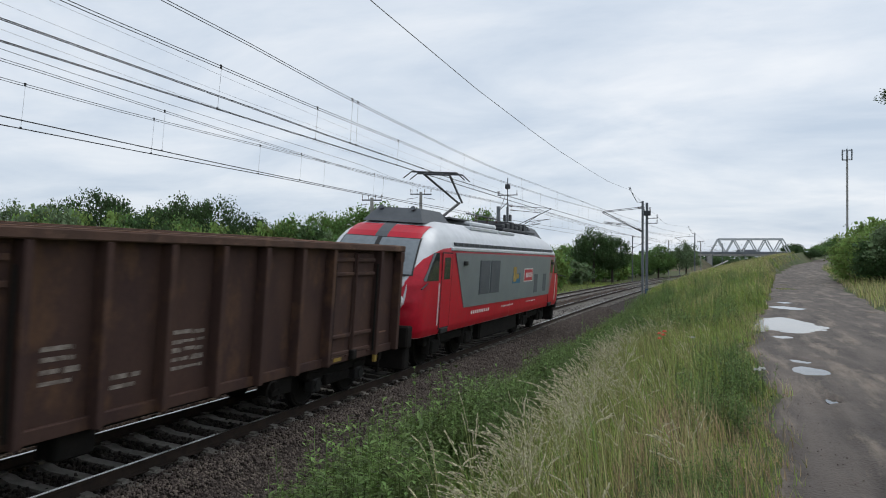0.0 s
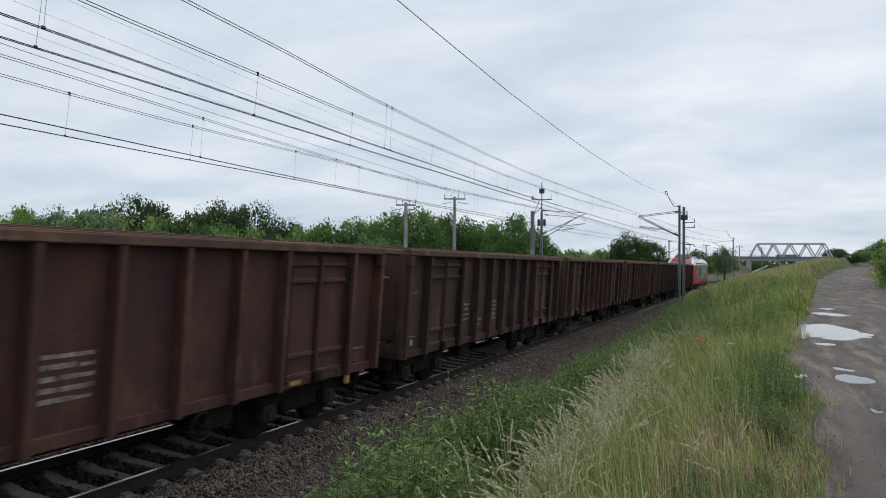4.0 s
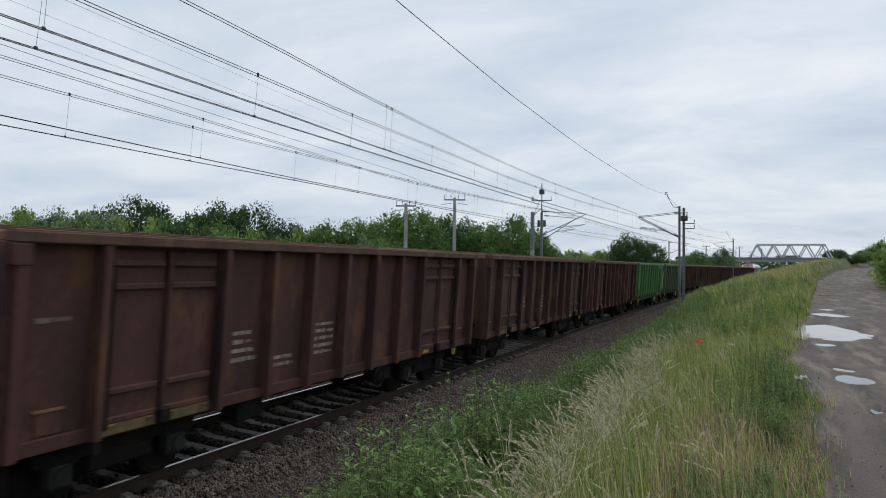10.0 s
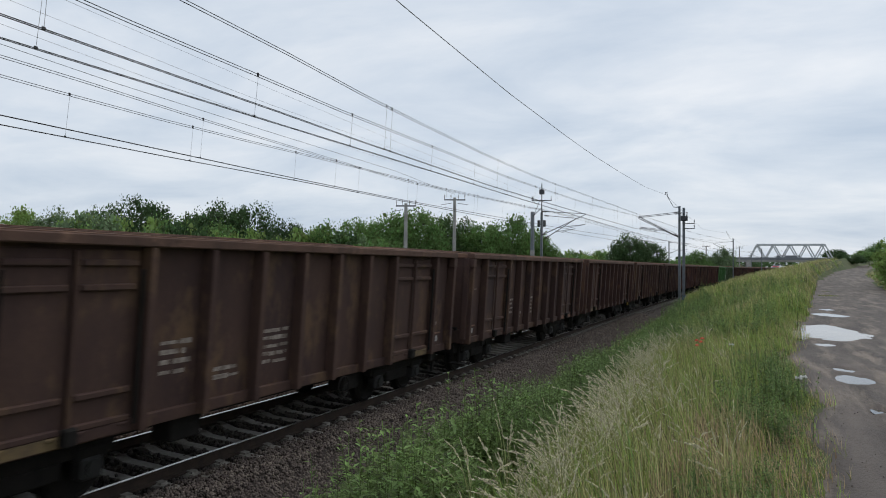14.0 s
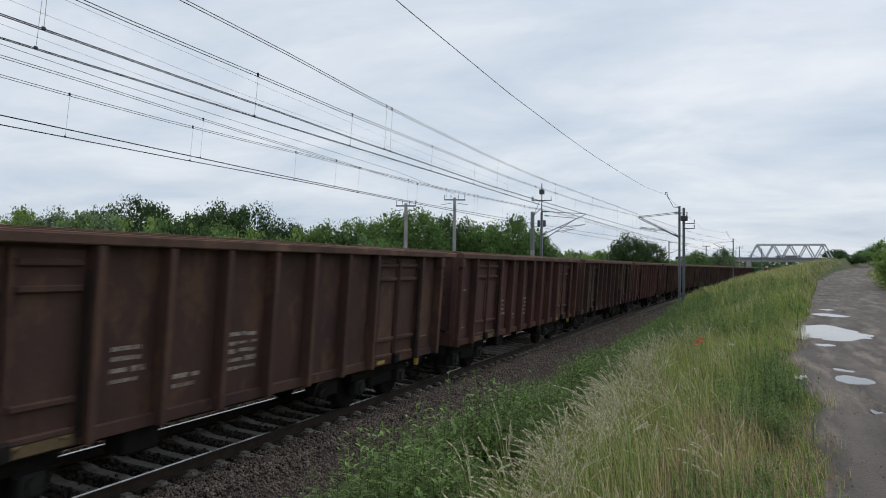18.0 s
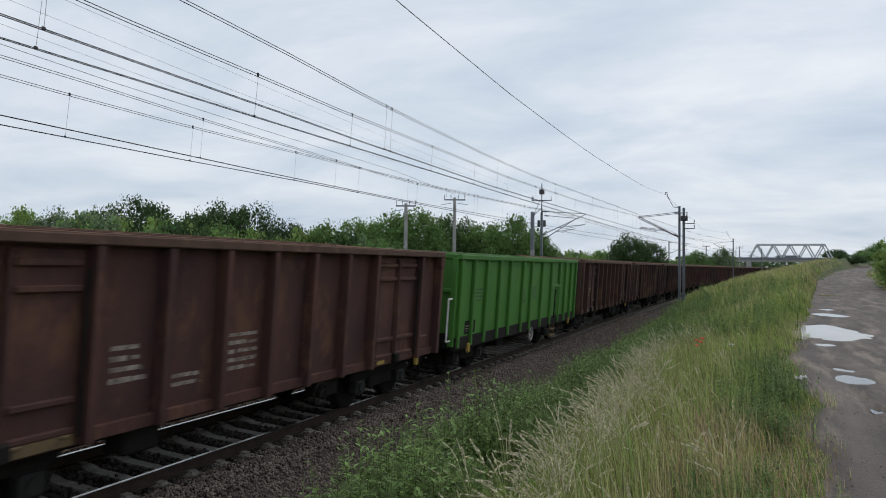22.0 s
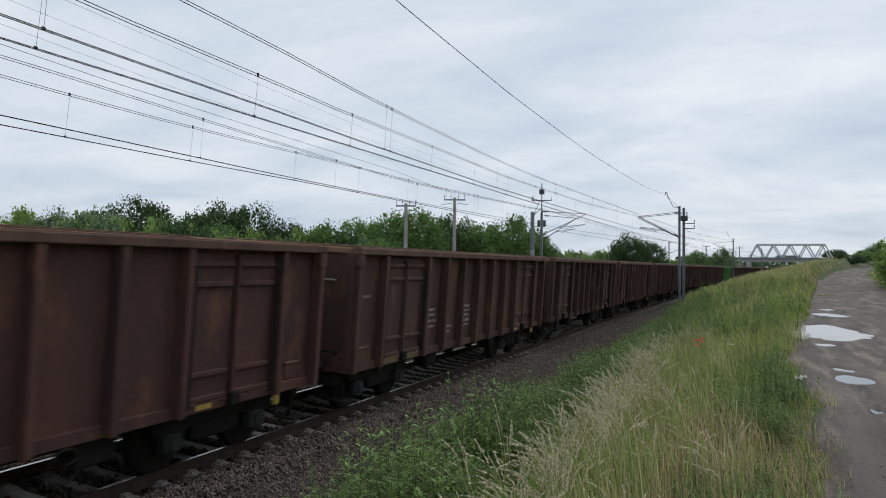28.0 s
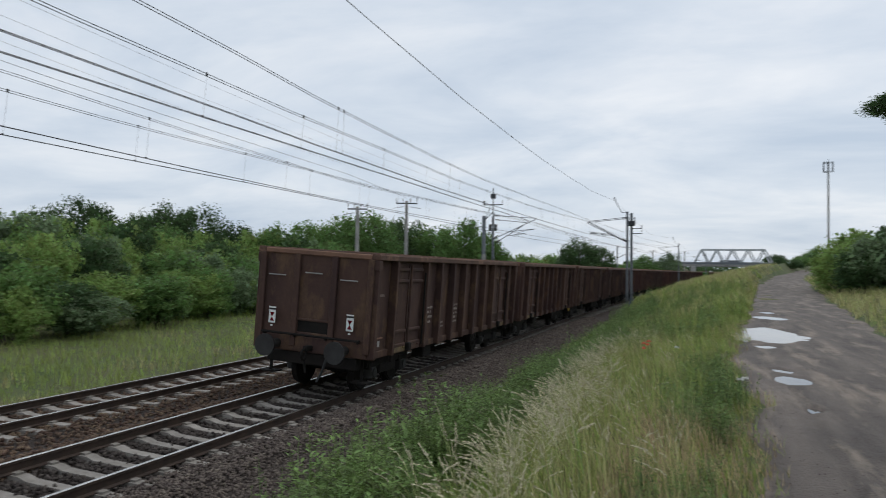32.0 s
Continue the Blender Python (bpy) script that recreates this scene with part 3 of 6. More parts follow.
def overhead(label, knots, radius, drop_from):
    """One catenary: a messenger, a double contact wire and droppers, through knots of (metres along, sideways, contact height, messenger height)."""
    eq = thing("catenary", label, "overhead wire", group="overhead wires of the double track")
    ks = np.array(knots)
    top, low, ss = [], [], []
    s = ks[0, 0]
    while s <= ks[-1, 0]:
        off, zc, zm = (float(np.interp(s, ks[:, 0], ks[:, i])) for i in (1, 2, 3))
        x, y, _ = track(s, off)
        top.append((x, y, zm))
        low.append((x, y, zc))
        ss.append(s)
        s += 3.0
    for d in (-0.024, 0.024):
        polyline_tube("messenger_wire", [(x, y, z + d) for x, y, z in top], radius * 0.75, WIRE, eq)
    for d in (-0.025, 0.025):
        polyline_tube("contact_wire", [(x + d, y, z) for x, y, z in low], radius * 0.8, WIRE, eq)
    for s in list(drop_from) + list(np.arange(drop_from[-1] + drop_from[-1] - drop_from[-2], min(150, ks[-1, 0]), drop_from[-1] - drop_from[-2])):
        xt, yt, zt = (float(np.interp(s, ss, [p[i] for p in top])) for i in range(3))
        zl = float(np.interp(s, ss, [p[2] for p in low]))
        if zt - zl > 0.12:
            bm = rod((xt, yt - 0.05, zl - 0.01), (xt + 0.01, yt + 0.04, zt), 0.0032, n=5)
            part("dropper", bm, PALEWIRE, eq, "thin pale dropper")
            part("dropper_clamp", box(xt - 0.010, xt + 0.010, yt - 0.075, yt - 0.025, zl - 0.012, zl + 0.035, 0.005), WIRE, eq)
            part("dropper_clamp", box(xt - 0.010, xt + 0.010, yt + 0.015, yt + 0.065, zt - 0.03, zt + 0.05, 0.005), WIRE, eq)
    return eq


def insulator(bm, a, b, r=0.07):
    a, b = Vector(a), Vector(b)
    for i in range(5):
        p, q = a.lerp(b, i / 5), a.lerp(b, (i + 0.6) / 5)
        bm_rod(bm, p, q, r, r * 0.45, 8)


def mast(label, x, y, turn, top, base=-0.75, arms=((2.2, 1.25, 0.0), ), flip=1, horn=True, wide=0.13):
    """A steel overhead-line mast with tubular bracket arms towards the track; arms: reach and level below the top."""
    m = thing("overhead_line_mast", label, "mast", pose(x, y, 0, 0, 0, turn), "masts along the tracks")
    h, k = wide / 2 + 0.02, wide / 2 - 0.02
    outline = [(-h, -0.08), (-k, -0.08), (-k, -0.012), (k, -0.012), (k, -0.08), (h, -0.08), (h, 0.08), (k, 0.08), (k, 0.012), (-k, 0.012), (-k, 0.08), (-h, 0.08)]
    ring = [(px, py, pz) for pz in (base, top) for px, py in outline]
    sheet("column", ring, [tuple(range(11, -1, -1)), tuple(range(12, 24))] + [(i, (i + 1) % 12, 12 + (i + 1) % 12, 12 + i) for i in range(12)], [STEEL], m)
    part("footing", box(-0.3, 0.3, -0.3, 0.3, base - 0.5, base + 0.12, 0.03), CONCRETE, m)
    for reach, down, dy in arms:
        z = top - down
        f = -flip
        bm = bmesh.new()
        bm_rod(bm, (0, dy, z + 1.05), (f * reach, dy, z + 0.75), 0.022)
        bm_rod(bm, (0, dy, z - 0.95), (f * reach * 1.0, dy, z + 0.72), 0.028)
        part("bracket_arm", bm, DARKSTEEL, m)
        bm = bmesh.new()
        bm_rod(bm, (f * reach * 0.35, dy, z - 0.35), (f * reach * 0.98, dy, z - 0.1), 0.02)
        bm_rod(bm, (f * reach * 0.98, dy, z - 0.1), (f * reach * 0.55, dy, z - 0.42), 0.014)
        part("registration_arm", bm, DARKSTEEL, m)
        bm = bmesh.new()
        insulator(bm, (f * 0.08, dy, z + 1.04), (f * 0.42, dy, z + 0.99))
        part("insulator", bm, INSUL, m)
        bm = bmesh.new()
        insulator(bm, (f * 0.08, dy, z - 0.88), (f * 0.40, dy, z - 0.64))
        part("insulator", bm, INSUL, m)
    if horn:
        bm = bmesh.new()
        bm_rod(bm, (0, 0, top - 0.1), (-0.45 * flip, 0, top - 0.05), 0.025)
        bm_rod(bm, (-0.45 * flip, 0, top - 0.05), (-0.9 * flip, 0, top + 0.8), 0.025)
        bm_rod(bm, (-0.9 * flip, 0, top + 0.8), (-0.95 * flip, 0, top + 1.15), 0.025)
        bm_rod(bm, (-0.95 * flip, 0, top + 1.15), (-1.1 * flip, 0, top + 1.12), 0.025)
        part("feeder_horn", bm, DARKSTEEL, m)
        bm = bmesh.new()
        insulator(bm, (-1.05 * flip, 0, top + 0.92), (-1.05 * flip, 0, top + 1.12), 0.05)
        part("insulator", bm, INSUL, m)
    return m


def utility_pole(label, x, y, top, base=-0.8, cross=1.0):
    """A tapered concrete pole with a steel cross-arm and upright insulators."""
    m = thing("utility_pole", label, "pole", pose(x, y, 0, 0, 0, 20), "poles of the small power line")
    part("shaft", rod((0, 0, base - 0.4), (0, 0, top - 0.1), 0.21, 0.13, 10), CONCRETE, m)
    part("crossarm", box(-cross, cross, -0.05, 0.05, top - 0.35, top - 0.25), DARKSTEEL, m)
    for k in (-0.95, -0.35, 0.35, 0.95):
        bm = rod((k * cross, 0, top - 0.25), (k * cross, 0, top + 0.02), 0.018, n=6)
        insulator(bm, (k * cross, 0, top - 0.05), (k * cross, 0, top + 0.16), 0.06)
        part("insulator", bm, INSUL, m)
    bm = bmesh.new()
    bm_rod(bm, (-cross * 0.3, 0, top - 0.6), (-cross * 1.3, 0, top - 0.75), 0.02)
    bm_rod(bm, (cross * 0.3, 0, top - 0.6), (cross * 1.3, 0, top - 0.75), 0.02)
    part("side_bracket", bm, DARKSTEEL, m)
    return m


def build_overhead():
    # near track: the running catenary and the one that overlaps it
    far_on = [(127, 0.2, 5.6, 7.0), (160, 0.0, 5.6, 6.5), (192, -0.2, 5.6, 7.0), (225, 0.0, 5.6, 6.5), (258, 0.2, 5.6, 7.0), (291, 0, 5.6, 6.5), (324, -0.2, 5.6, 7.0)]
    overhead("catenary over the near track", [(-70, 0.2, 5.6, 7.0), (-38, 0.1, 5.6, 6.4), (-5, 0.0, 5.6, 6.85), (7, -0.04, 5.6, 6.44), (11, -0.1, 5.6, 6.39), (14.5, -0.12, 5.6, 6.32), (20, -0.16, 5.6, 6.31), (26.5, -0.25, 5.6, 6.27), (40, -0.28, 5.6, 6.45), (60, -0.3, 5.6, 7.0), (93, 0, 5.6, 6.5)] + far_on, 0.009, (2.6, 6.5, 11.0, 14.5, 19.1, 22.7, 26.4, 30.2))
    overhead("second catenary overlapping above the near track", [(-70, 0.9, 5.6, 7.0), (-38, 0.9, 5.6, 6.6), (-5, 0.85, 5.6, 6.95), (5.4, 0.77, 5.6, 6.80), (8, 0.67, 5.6, 6.76), (10.5, 0.60, 5.6, 6.73), (13, 0.44, 5.6, 6.69), (15.2, 0.41, 5.6, 6.61), (18.7, 0.31, 5.6, 6.60), (23.7, 0.11, 5.62, 6.60), (30, -0.05, 5.7, 6.66), (50, -0.3, 5.9, 7.05), (60, -0.45, 6.0, 7.2), (93, 1.2, 6.4, 7.0), (124, 2.6, 7.0, 7.3)], 0.009, (6.0, 15.2, 15.5, 24.2, 33.0))
    far2 = [(s, FAR + u, c, m) for s, u, c, m in far_on]
    overhead("catenary over the far track", [(-70, FAR, 5.6, 7.0), (-38, FAR - 0.5, 5.6, 6.5), (-5, FAR - 1.0, 5.6, 6.95), (9.7, -5.35, 5.6, 6.56), (15, -5.38, 5.6, 6.50), (20, -5.25, 5.6, 6.51), (31, -5.25, 5.6, 6.56), (58.5, -5.1, 5.6, 7.0), (93, FAR, 5.6, 6.5)] + far2, 0.009, (7.2, 11.3, 15.1, 19.7, 23.8, 28.0))
    overhead("second catenary overlapping above the far track", [(-70, -4.2, 5.6, 7.0), (-38, -4.2, 5.6, 6.5), (-5, -4.2, 5.6, 6.95), (9.1, -4.43, 5.6, 6.68), (11.8, -4.59, 5.6, 6.68), (15, -4.74, 5.6, 6.60), (18, -4.95, 5.61, 6.59), (22.7, -5.18, 5.64, 6.55), (28, -5.5, 5.7, 6.52), (58.5, -5.9, 6.0, 7.1), (93, -6.5, 6.5, 7.0), (124, -7.2, 7.0, 7.3)], 0.009, (8.0, 14.8, 22.0, 29.5))
    feed = thing("feeder_wire", "single feeder wire along the mast tops", "overhead wire")
    pts = []
    knots = np.array([(-70, 3.0, 8.6), (-38, 2.9, 7.6), (-5, 2.85, 8.3), (3, 2.78, 7.8), (11.2, 2.66, 7.5), (14, 2.62, 7.44), (17.9, 2.56, 7.36), (24.4, 2.47, 7.36), (29.4, 2.39, 7.41), (36.9, 2.28, 7.60), (46.4, 2.08, 7.92), (60, 1.77, 8.69), (93, 1.75, 7.6), (127, 1.75, 8.66), (160, 1.75, 7.6), (192, 1.75, 8.66), (225, 1.75, 7.6), (258, 1.75, 8.66)])
    for s in np.arange(-70, 258.1, 2.0):
        x, y, _ = track(s, float(np.interp(s, knots[:, 0], knots[:, 1])))
        pts.append((x, y, float(np.interp(s, knots[:, 0], knots[:, 2]))))
    polyline_tube("conductor", pts, 0.009, PALEWIRE, feed)
    # masts of the near track
    for s, top in ((60, 7.75), (127, 7.75), (192, 7.75), (258, 7.75), (-5, 7.75)):
        x, y, a = track(s, 2.8)
        arms = ((3.1, 1.5, 0.0), (3.3, 1.55, 0.7)) if s == 60 else ((3.1, 1.5, 0.0),)
        mast("grey steel overhead line mast with bracket arms beside the near track", x, y, -math.degrees(a), top, arms=arms)
    x, y, a = track(62.5, 2.88)
    m = mast("grey steel anchor mast with switch gear and a blue painted foot", x, y, -math.degrees(a), 7.82, arms=(), horn=False, wide=0.16)
    part("foot_band", box(-0.13, 0.13, -0.13, 0.13, -0.7, 0.7, 0.02), BLUE, m, "blue painted band")
    part("switch_box", box(-0.32, 0.3, -0.2, 0.2, 6.75, 7.15, 0.04), DARKSTEEL, m)
    bm = bmesh.new()
    insulator(bm, (-0.24, 0, 7.15), (-0.24, 0, 7.5), 0.09)
    insulator(bm, (0.24, 0, 7.15), (0.24, 0, 7.5), 0.09)
    part("insulator", bm, INSUL, m)
    for z in (6.50, 6.08):
        bm = box(0, 0.85, -0.04, 0.04, z, z + 0.06)
        insulator(bm, (0.82, 0, z + 0.06), (0.82, 0, z + 0.36), 0.06)
        part("side_arm", bm, DARKSTEEL, m)
    # masts of the far track
    for s in (58.5, 127, 192, 258, -5):
        x, y, a = track(s, FAR - 3.0 - (0.70 if s == 58.5 else 0))
        m = mast("grey steel overhead line mast beside the far track", x, y, -math.degrees(a), 7.4, arms=((3.7, 0.95, 0.0), (2.7, 1.25, 0.7)) if s == 58.5 else ((3.2, 1.2, 0.0),), flip=-1, horn=False)
        if s == 58.5:
            part("switch_pole", rod((0, 0, 7.3), (0, 0, 9.8), 0.04), DARKSTEEL, m)
            part("switch_box", box(-0.2, 0.2, -0.14, 0.14, 8.9, 9.3, 0.03), DARKSTEEL, m)
            part("operating_rod", rod((-0.75, 0, 7.0), (-0.15, 0, 8.45), 0.022), DARKSTEEL, m)
            for q in (-0.24, 0.24):
                part("mast_bracket", box(q - 0.08, q + 0.08, -0.16, 0.16, 6.2, 6.75, 0.02), DARKSTEEL, m)
            bm = box(-0.85, 0.85, -0.04, 0.04, 8.35, 8.42)
            insulator(bm, (0.80, 0, 8.42), (0.80, 0, 8.78), 0.05)
            insulator(bm, (-0.78, 0, 8.42), (-0.78, 0, 8.75), 0.13)
            part("switch_arm", bm, DARKSTEEL, m)
    x, y, a = track(60.5, FAR - 5.1)
    m = thing("anchor_pole", "square concrete anchor pole beside the far track", "pole", pose(x, y, 0))
    part("shaft", box(-0.14, 0.14, -0.14, 0.14, -0.9, 7.63, 0.03), STEEL, m)
    part("painted_band", box(-0.15, 0.15, -0.15, 0.15, 3.2, 4.3, 0.02), CONCRETE, m, "pale painted band")
    part("tension_arm", rod((0, 0, 7.2), (0.75, 0.3, 8.0), 0.03), DARKSTEEL, m)
    utility_pole("grey concrete utility pole with insulators before the trees", -16.2, 60.0, 9.1, cross=0.95)
    utility_pole("thinner concrete utility pole with a cross-arm before the trees", -17.4, 52.6, 8.0, cross=0.8)
    utility_pole("distant utility pole beside the line", -3.5, 205.0, 9.0)
    utility_pole("distant utility pole beside the line", 4.2, 230.0, 9.5)
    line = thing("power_line", "thin wire of the small power line", "overhead wire")
    knots = np.array([(2, 11.2), (17, 10.49), (22, 10.31), (32.8, 10.11), (48, 9.9), (60, 9.3)])
    polyline_tube("conductor", [(-15.6 - 0.01 * y, y, float(np.interp(y, knots[:, 0], knots[:, 1]))) for y in np.arange(2, 60.1, 2)], 0.011, WIRE, line)
    side = thing("return_feeder", "thin pale feeder wires along the far masts", "overhead wire")
    for knots in ([(-5, 10.6), (13.5, 9.78), (22, 9.46), (35, 9.08), (58.5, 8.8)], [(-5, 10.0), (12, 9.25), (21, 8.88), (58.5, 8.4)], [(-5, 9.3), (11.8, 8.6), (18.5, 8.33), (30, 8.1), (58.5, 8.4)]):
        k = np.array(knots)
        polyline_tube("conductor", [(-8.25, y, float(np.interp(y, k[:, 0], k[:, 1]))) for y in np.arange(-5, 58.6, 2.5)], 0.0045, PALEWIRE, side)


# ---- bridge, tower, far things ----
def build_bridge():
    b = thing("truss_bridge", "pale grey steel truss road bridge over the tracks", "bridge", pose(20.3, 300, 0, 0, 0, 4))
    half, z0, z1, n = 14.0, 6.6, 12.0, 5
    step = 2 * half / n
    for y in (-3.2, 3.2):
        part("top_chord", box(-half + step * 0.5, half - step * 0.5, y - 0.28, y + 0.28, z1 - 0.35, z1 + 0.25), BRIDGE, b)
        part("bottom_chord", box(-half - 0.5, half + 0.5, y - 0.28, y + 0.28, z0 - 0.3, z0 + 0.3), BRIDGE, b)
        for i in range(n):
            x0, x1, xm = -half + i * step, -half + (i + 1) * step, -half + (i + 0.5) * step
            for a, c in (((x0, y, z0), (xm, y, z1)), ((xm, y, z1), (x1, y, z0))):
                bm = bmesh.new()
                d = Vector(c) - Vector(a)
                bmesh.ops.create_cube(bm, size=1, matrix=Matrix.Translation((Vector(a) + Vector(c)) / 2) @ d.to_track_quat("Z", "Y").to_matrix().to_4x4() @ Matrix.Diagonal((0.42, 0.42, d.length, 1)))
                part("diagonal", bm, BRIDGE, b)
    for i in range(n):
        xm = -half + (i + 0.5) * step
        part("cross_beam", box(xm - 0.2, xm + 0.2, -3.2, 3.2, z1 - 0.2, z1 + 0.1), BRIDGE, b)
    part("deck", box(-half - 16, half + 22, -3.6, 3.6, 5.5, 6.3, 0.1), CONCRETE, b)
    part("parapet", box(-half - 16, half + 22, -3.75, -3.6, 6.3, 7.2), STEEL, b)
    for x in (-half - 0.4, half + 0.6):
        part("abutment", box(x - 0.9, x + 0.9, -4.2, 4.2, -1.2, 5.5, 0.1), CONCRETE, b)
    part("truck_load", box(-4.5, 3.5, -1.2, 1.2, 6.3, 8.0, 0.2), STEEL, b, "grey wagons standing on the bridge deck")
    for x0, x1, name in ((-46, -half + 3.5, "west"), (half + 1, 70, "east")):
        bm = bmesh.new()
        rows = []
        for i in range(13):
            f = i / 12
            x = x0 + (x1 - x0) * f
            h = (5.5 * min(1, 0.25 + 1.0 * f) * min(1, 0.04 + (1 - f) * 4.2) if name == "west" else 5.5 * min(1, 1.2 - 0.9 * f))
            rows.append([bm.verts.new((x, -4 - h * 1.5, -1.0)), bm.verts.new((x, -4, h)), bm.verts.new((x, 4, h)), bm.verts.new((x, 4 + h * 1.5, -1.0))])
        for r, q in zip(rows, rows[1:]):
            for k in range(3):
                bm.faces.new((r[k], q[k], q[k + 1], r[k + 1]))
        bm.faces.new(rows[0])
        bm.faces.new(rows[-1][::-1])
        bmesh.ops.recalc_face_normals(bm, faces=bm.faces)
        part("embankment", bm, SAND if name == "west" else EARTH, b, "sandy embankment of the bridge ramp")
    bm = bmesh.new()
    bmesh.ops.create_cube(bm, size=1, matrix=look((-11.0, -6.5, 2.4), (-5.5, -6.0, 5.0)) @ Matrix.Diagonal((1.6, 0.25, 6.5, 1)))
    part("stair_cheek", bm, WHITE, b, "white concrete stair on the slope")
    t = thing("antenna_tower", "slender grey mobile phone mast with panel antennas", "tower", pose(33.7, 169.2, 0))
    part("shaft", rod((0, 0, 0.5), (0, 0, 25.6), 0.24, 0.18, 12), CONCRETE, t)
    bm = bmesh.new()
    for z in (24.3, 26.2):
        bm_ring(bm, (0, 0, z), 0.95, 0.04, "Z", 18, 5)
        for k in range(3):
            a = k * 2.094 + 0.4
            bm_rod(bm, (0, 0, z), (0.95 * math.cos(a), 0.95 * math.sin(a), z), 0.035)
    part("platform_ring", bm, STEEL, t)
    for k in range(6):
        a = k * 1.047 + 0.3
        x, y = 0.98 * math.cos(a), 0.98 * math.sin(a)
        part("panel_antenna", box(x - 0.10, x + 0.10, y - 0.08, y + 0.08, 24.2, 26.4, 0.03), STEEL, t)
    part("lightning_rod", rod((0, 0, 25.6), (0, 0, 27.0), 0.03), STEEL, t)


def build_far_woods():
    """A low belt of distant trees that closes the horizon."""
    rng = np.random.default_rng(12)
    v, f = [], []
    for k in range(420):
        a = math.radians(-62 + 150 * k / 420 + rng.uniform(-0.3, 0.3))
        d = rng.uniform(380, 520)
        cx, cy = 8 - d * math.sin(a), d * math.cos(a)
        if abs(cx - tx(cy)) < 9:
            continue
        h = rng.uniform(5.5, 9.5)
        for i in range(90):
            p = np.array([cx, cy, -0.5]) + rng.normal(size=3) * np.array([4.5, 4.5, 0]) + np.array([0, 0, h * rng.uniform(0, 1) ** 0.8])
            q = rng.normal(size=3)
            q /= np.linalg.norm(q)
            r = np.cross(q, rng.normal(size=3))
            r /= np.linalg.norm(r)
            z = rng.uniform(0.5, 1.3)
            n = len(v)
            v += [p - q * z, p + r * z * 0.7, p + q * z, p - r * z * 0.7]
            f.append((n, n + 1, n + 2, n + 3))
    tagged(sheet("far_woods", [tuple(map(float, p)) for p in v], f, [LEAF[0]]), "distant dark woods along the horizon", "woods", kind="stuff")


# ---- trees and bushes ----
def crown_mesh(name, seed, clumps, leaves, leaf, mat, tall=1.0, hollow=0.55, full=False):
    """A crown about 1 m in radius: small leaves set in uneven clumps, with gaps between."""
    rng = np.random.default_rng(seed)
    v, f = [], []
    for c in range(clumps):
        d = rng.normal(size=3)
        d /= np.linalg.norm(d)
        if not full:
            d[2] = abs(d[2]) * 1.0 - 0.35 if d[2] > -0.6 else d[2] * 0.4
        r = rng.uniform(hollow, 0.92)
        centre = d * r * np.array([1, 1, tall])
        size = rng.uniform(0.16, 0.34) * (1.25 - 0.5 * r)
        n = int(leaves * rng.uniform(0.6, 1.4))
        q = rng.normal(size=(n, 3))
        q = q / np.linalg.norm(q, axis=1)[:, None] * rng.uniform(0.35, 1.35, (n, 1)) * size * np.array([1, 1, 0.8])
        p = np.concatenate([centre + q, centre + rng.normal(size=(7, 3)) * size * 0.35])
        for i, point in enumerate(p):
            a = rng.normal(size=3)
            a /= np.linalg.norm(a)
            b = np.cross(a, rng.normal(size=3))
            b /= np.linalg.norm(b)
            s = leaf * rng.uniform(0.5, 1.4) * (2.3 if i >= n else 1.0)
            k = len(v)
            v += [point - a * s, point + b * s * 0.75, point + a * s, point - b * s * 0.75]
            f.append((k, k + 1, k + 2, k + 3))
    me = bpy.data.meshes.new(name)
    me.from_pydata([tuple(map(float, p)) for p in v], [], f)
    me.materials.append(mat)
    return me


CROWNS = [crown_mesh("crown", 11 + i, 96, 128, 0.024, LEAF[m], t) for i, (m, t) in enumerate([(0, 1.0), (1, 1.1), (0, 1.25), (1, 0.9), (2, 1.0), (3, 1.1)])]
SHRUBS = [crown_mesh("shrub_crown", 41 + i, 74, 92, 0.034, LEAF[m], 0.9, 0.35, True) for i, (m) in enumerate([2, 1, 0, 3, 2])]

FARSHRUBS = [crown_mesh("shrub_crown", 71 + i, 44, 34, 0.058, LEAF[m], 0.9, 0.35, True) for i, m in enumerate([2, 1, 3])]


def tree(label, x, y, height, spread, kind, seed, low=0.22, name="tree"):
    rng = random.Random(seed)
    z = ground_z(x, y) if y < 400 else -0.6
    t = thing(name, label, "tree", pose(x, y, z, 0, 0, rng.uniform(0, 360)), "trees along the railway")
    bm = bmesh.new()
    r = 0.022 * height
    knee = Vector((rng.uniform(-0.2, 0.2), rng.uniform(-0.2, 0.2), height * 0.35))
    bm_rod(bm, (0, 0, -0.3), knee, r, r * 0.75, 8)
    bm_rod(bm, knee, (knee.x * 1.5, knee.y, height * 0.72), r * 0.75, r * 0.2, 7)
    for k in range(6):
        a = k * 1.05 + rng.uniform(-0.4, 0.4)
        s = knee.lerp(Vector((knee.x * 1.5, knee.y, height * 0.8)), rng.uniform(0.0, 0.7))
        bm_rod(bm, s, (s.x + spread * 0.34 * math.cos(a), s.y + spread * 0.34 * math.sin(a), min(s.z + height * rng.uniform(0.10, 0.20), height * 0.70)), r * 0.35, r * 0.08, 5)
    part("trunk", bm, BARK, t)
    span = height * (1 - low) / 2
    c = share("crown", kind, t, Matrix.Translation((0, 0, height - span * 1.02)) @ Matrix.Diagonal((spread, spread, span / 1.05, 1)))
    return t


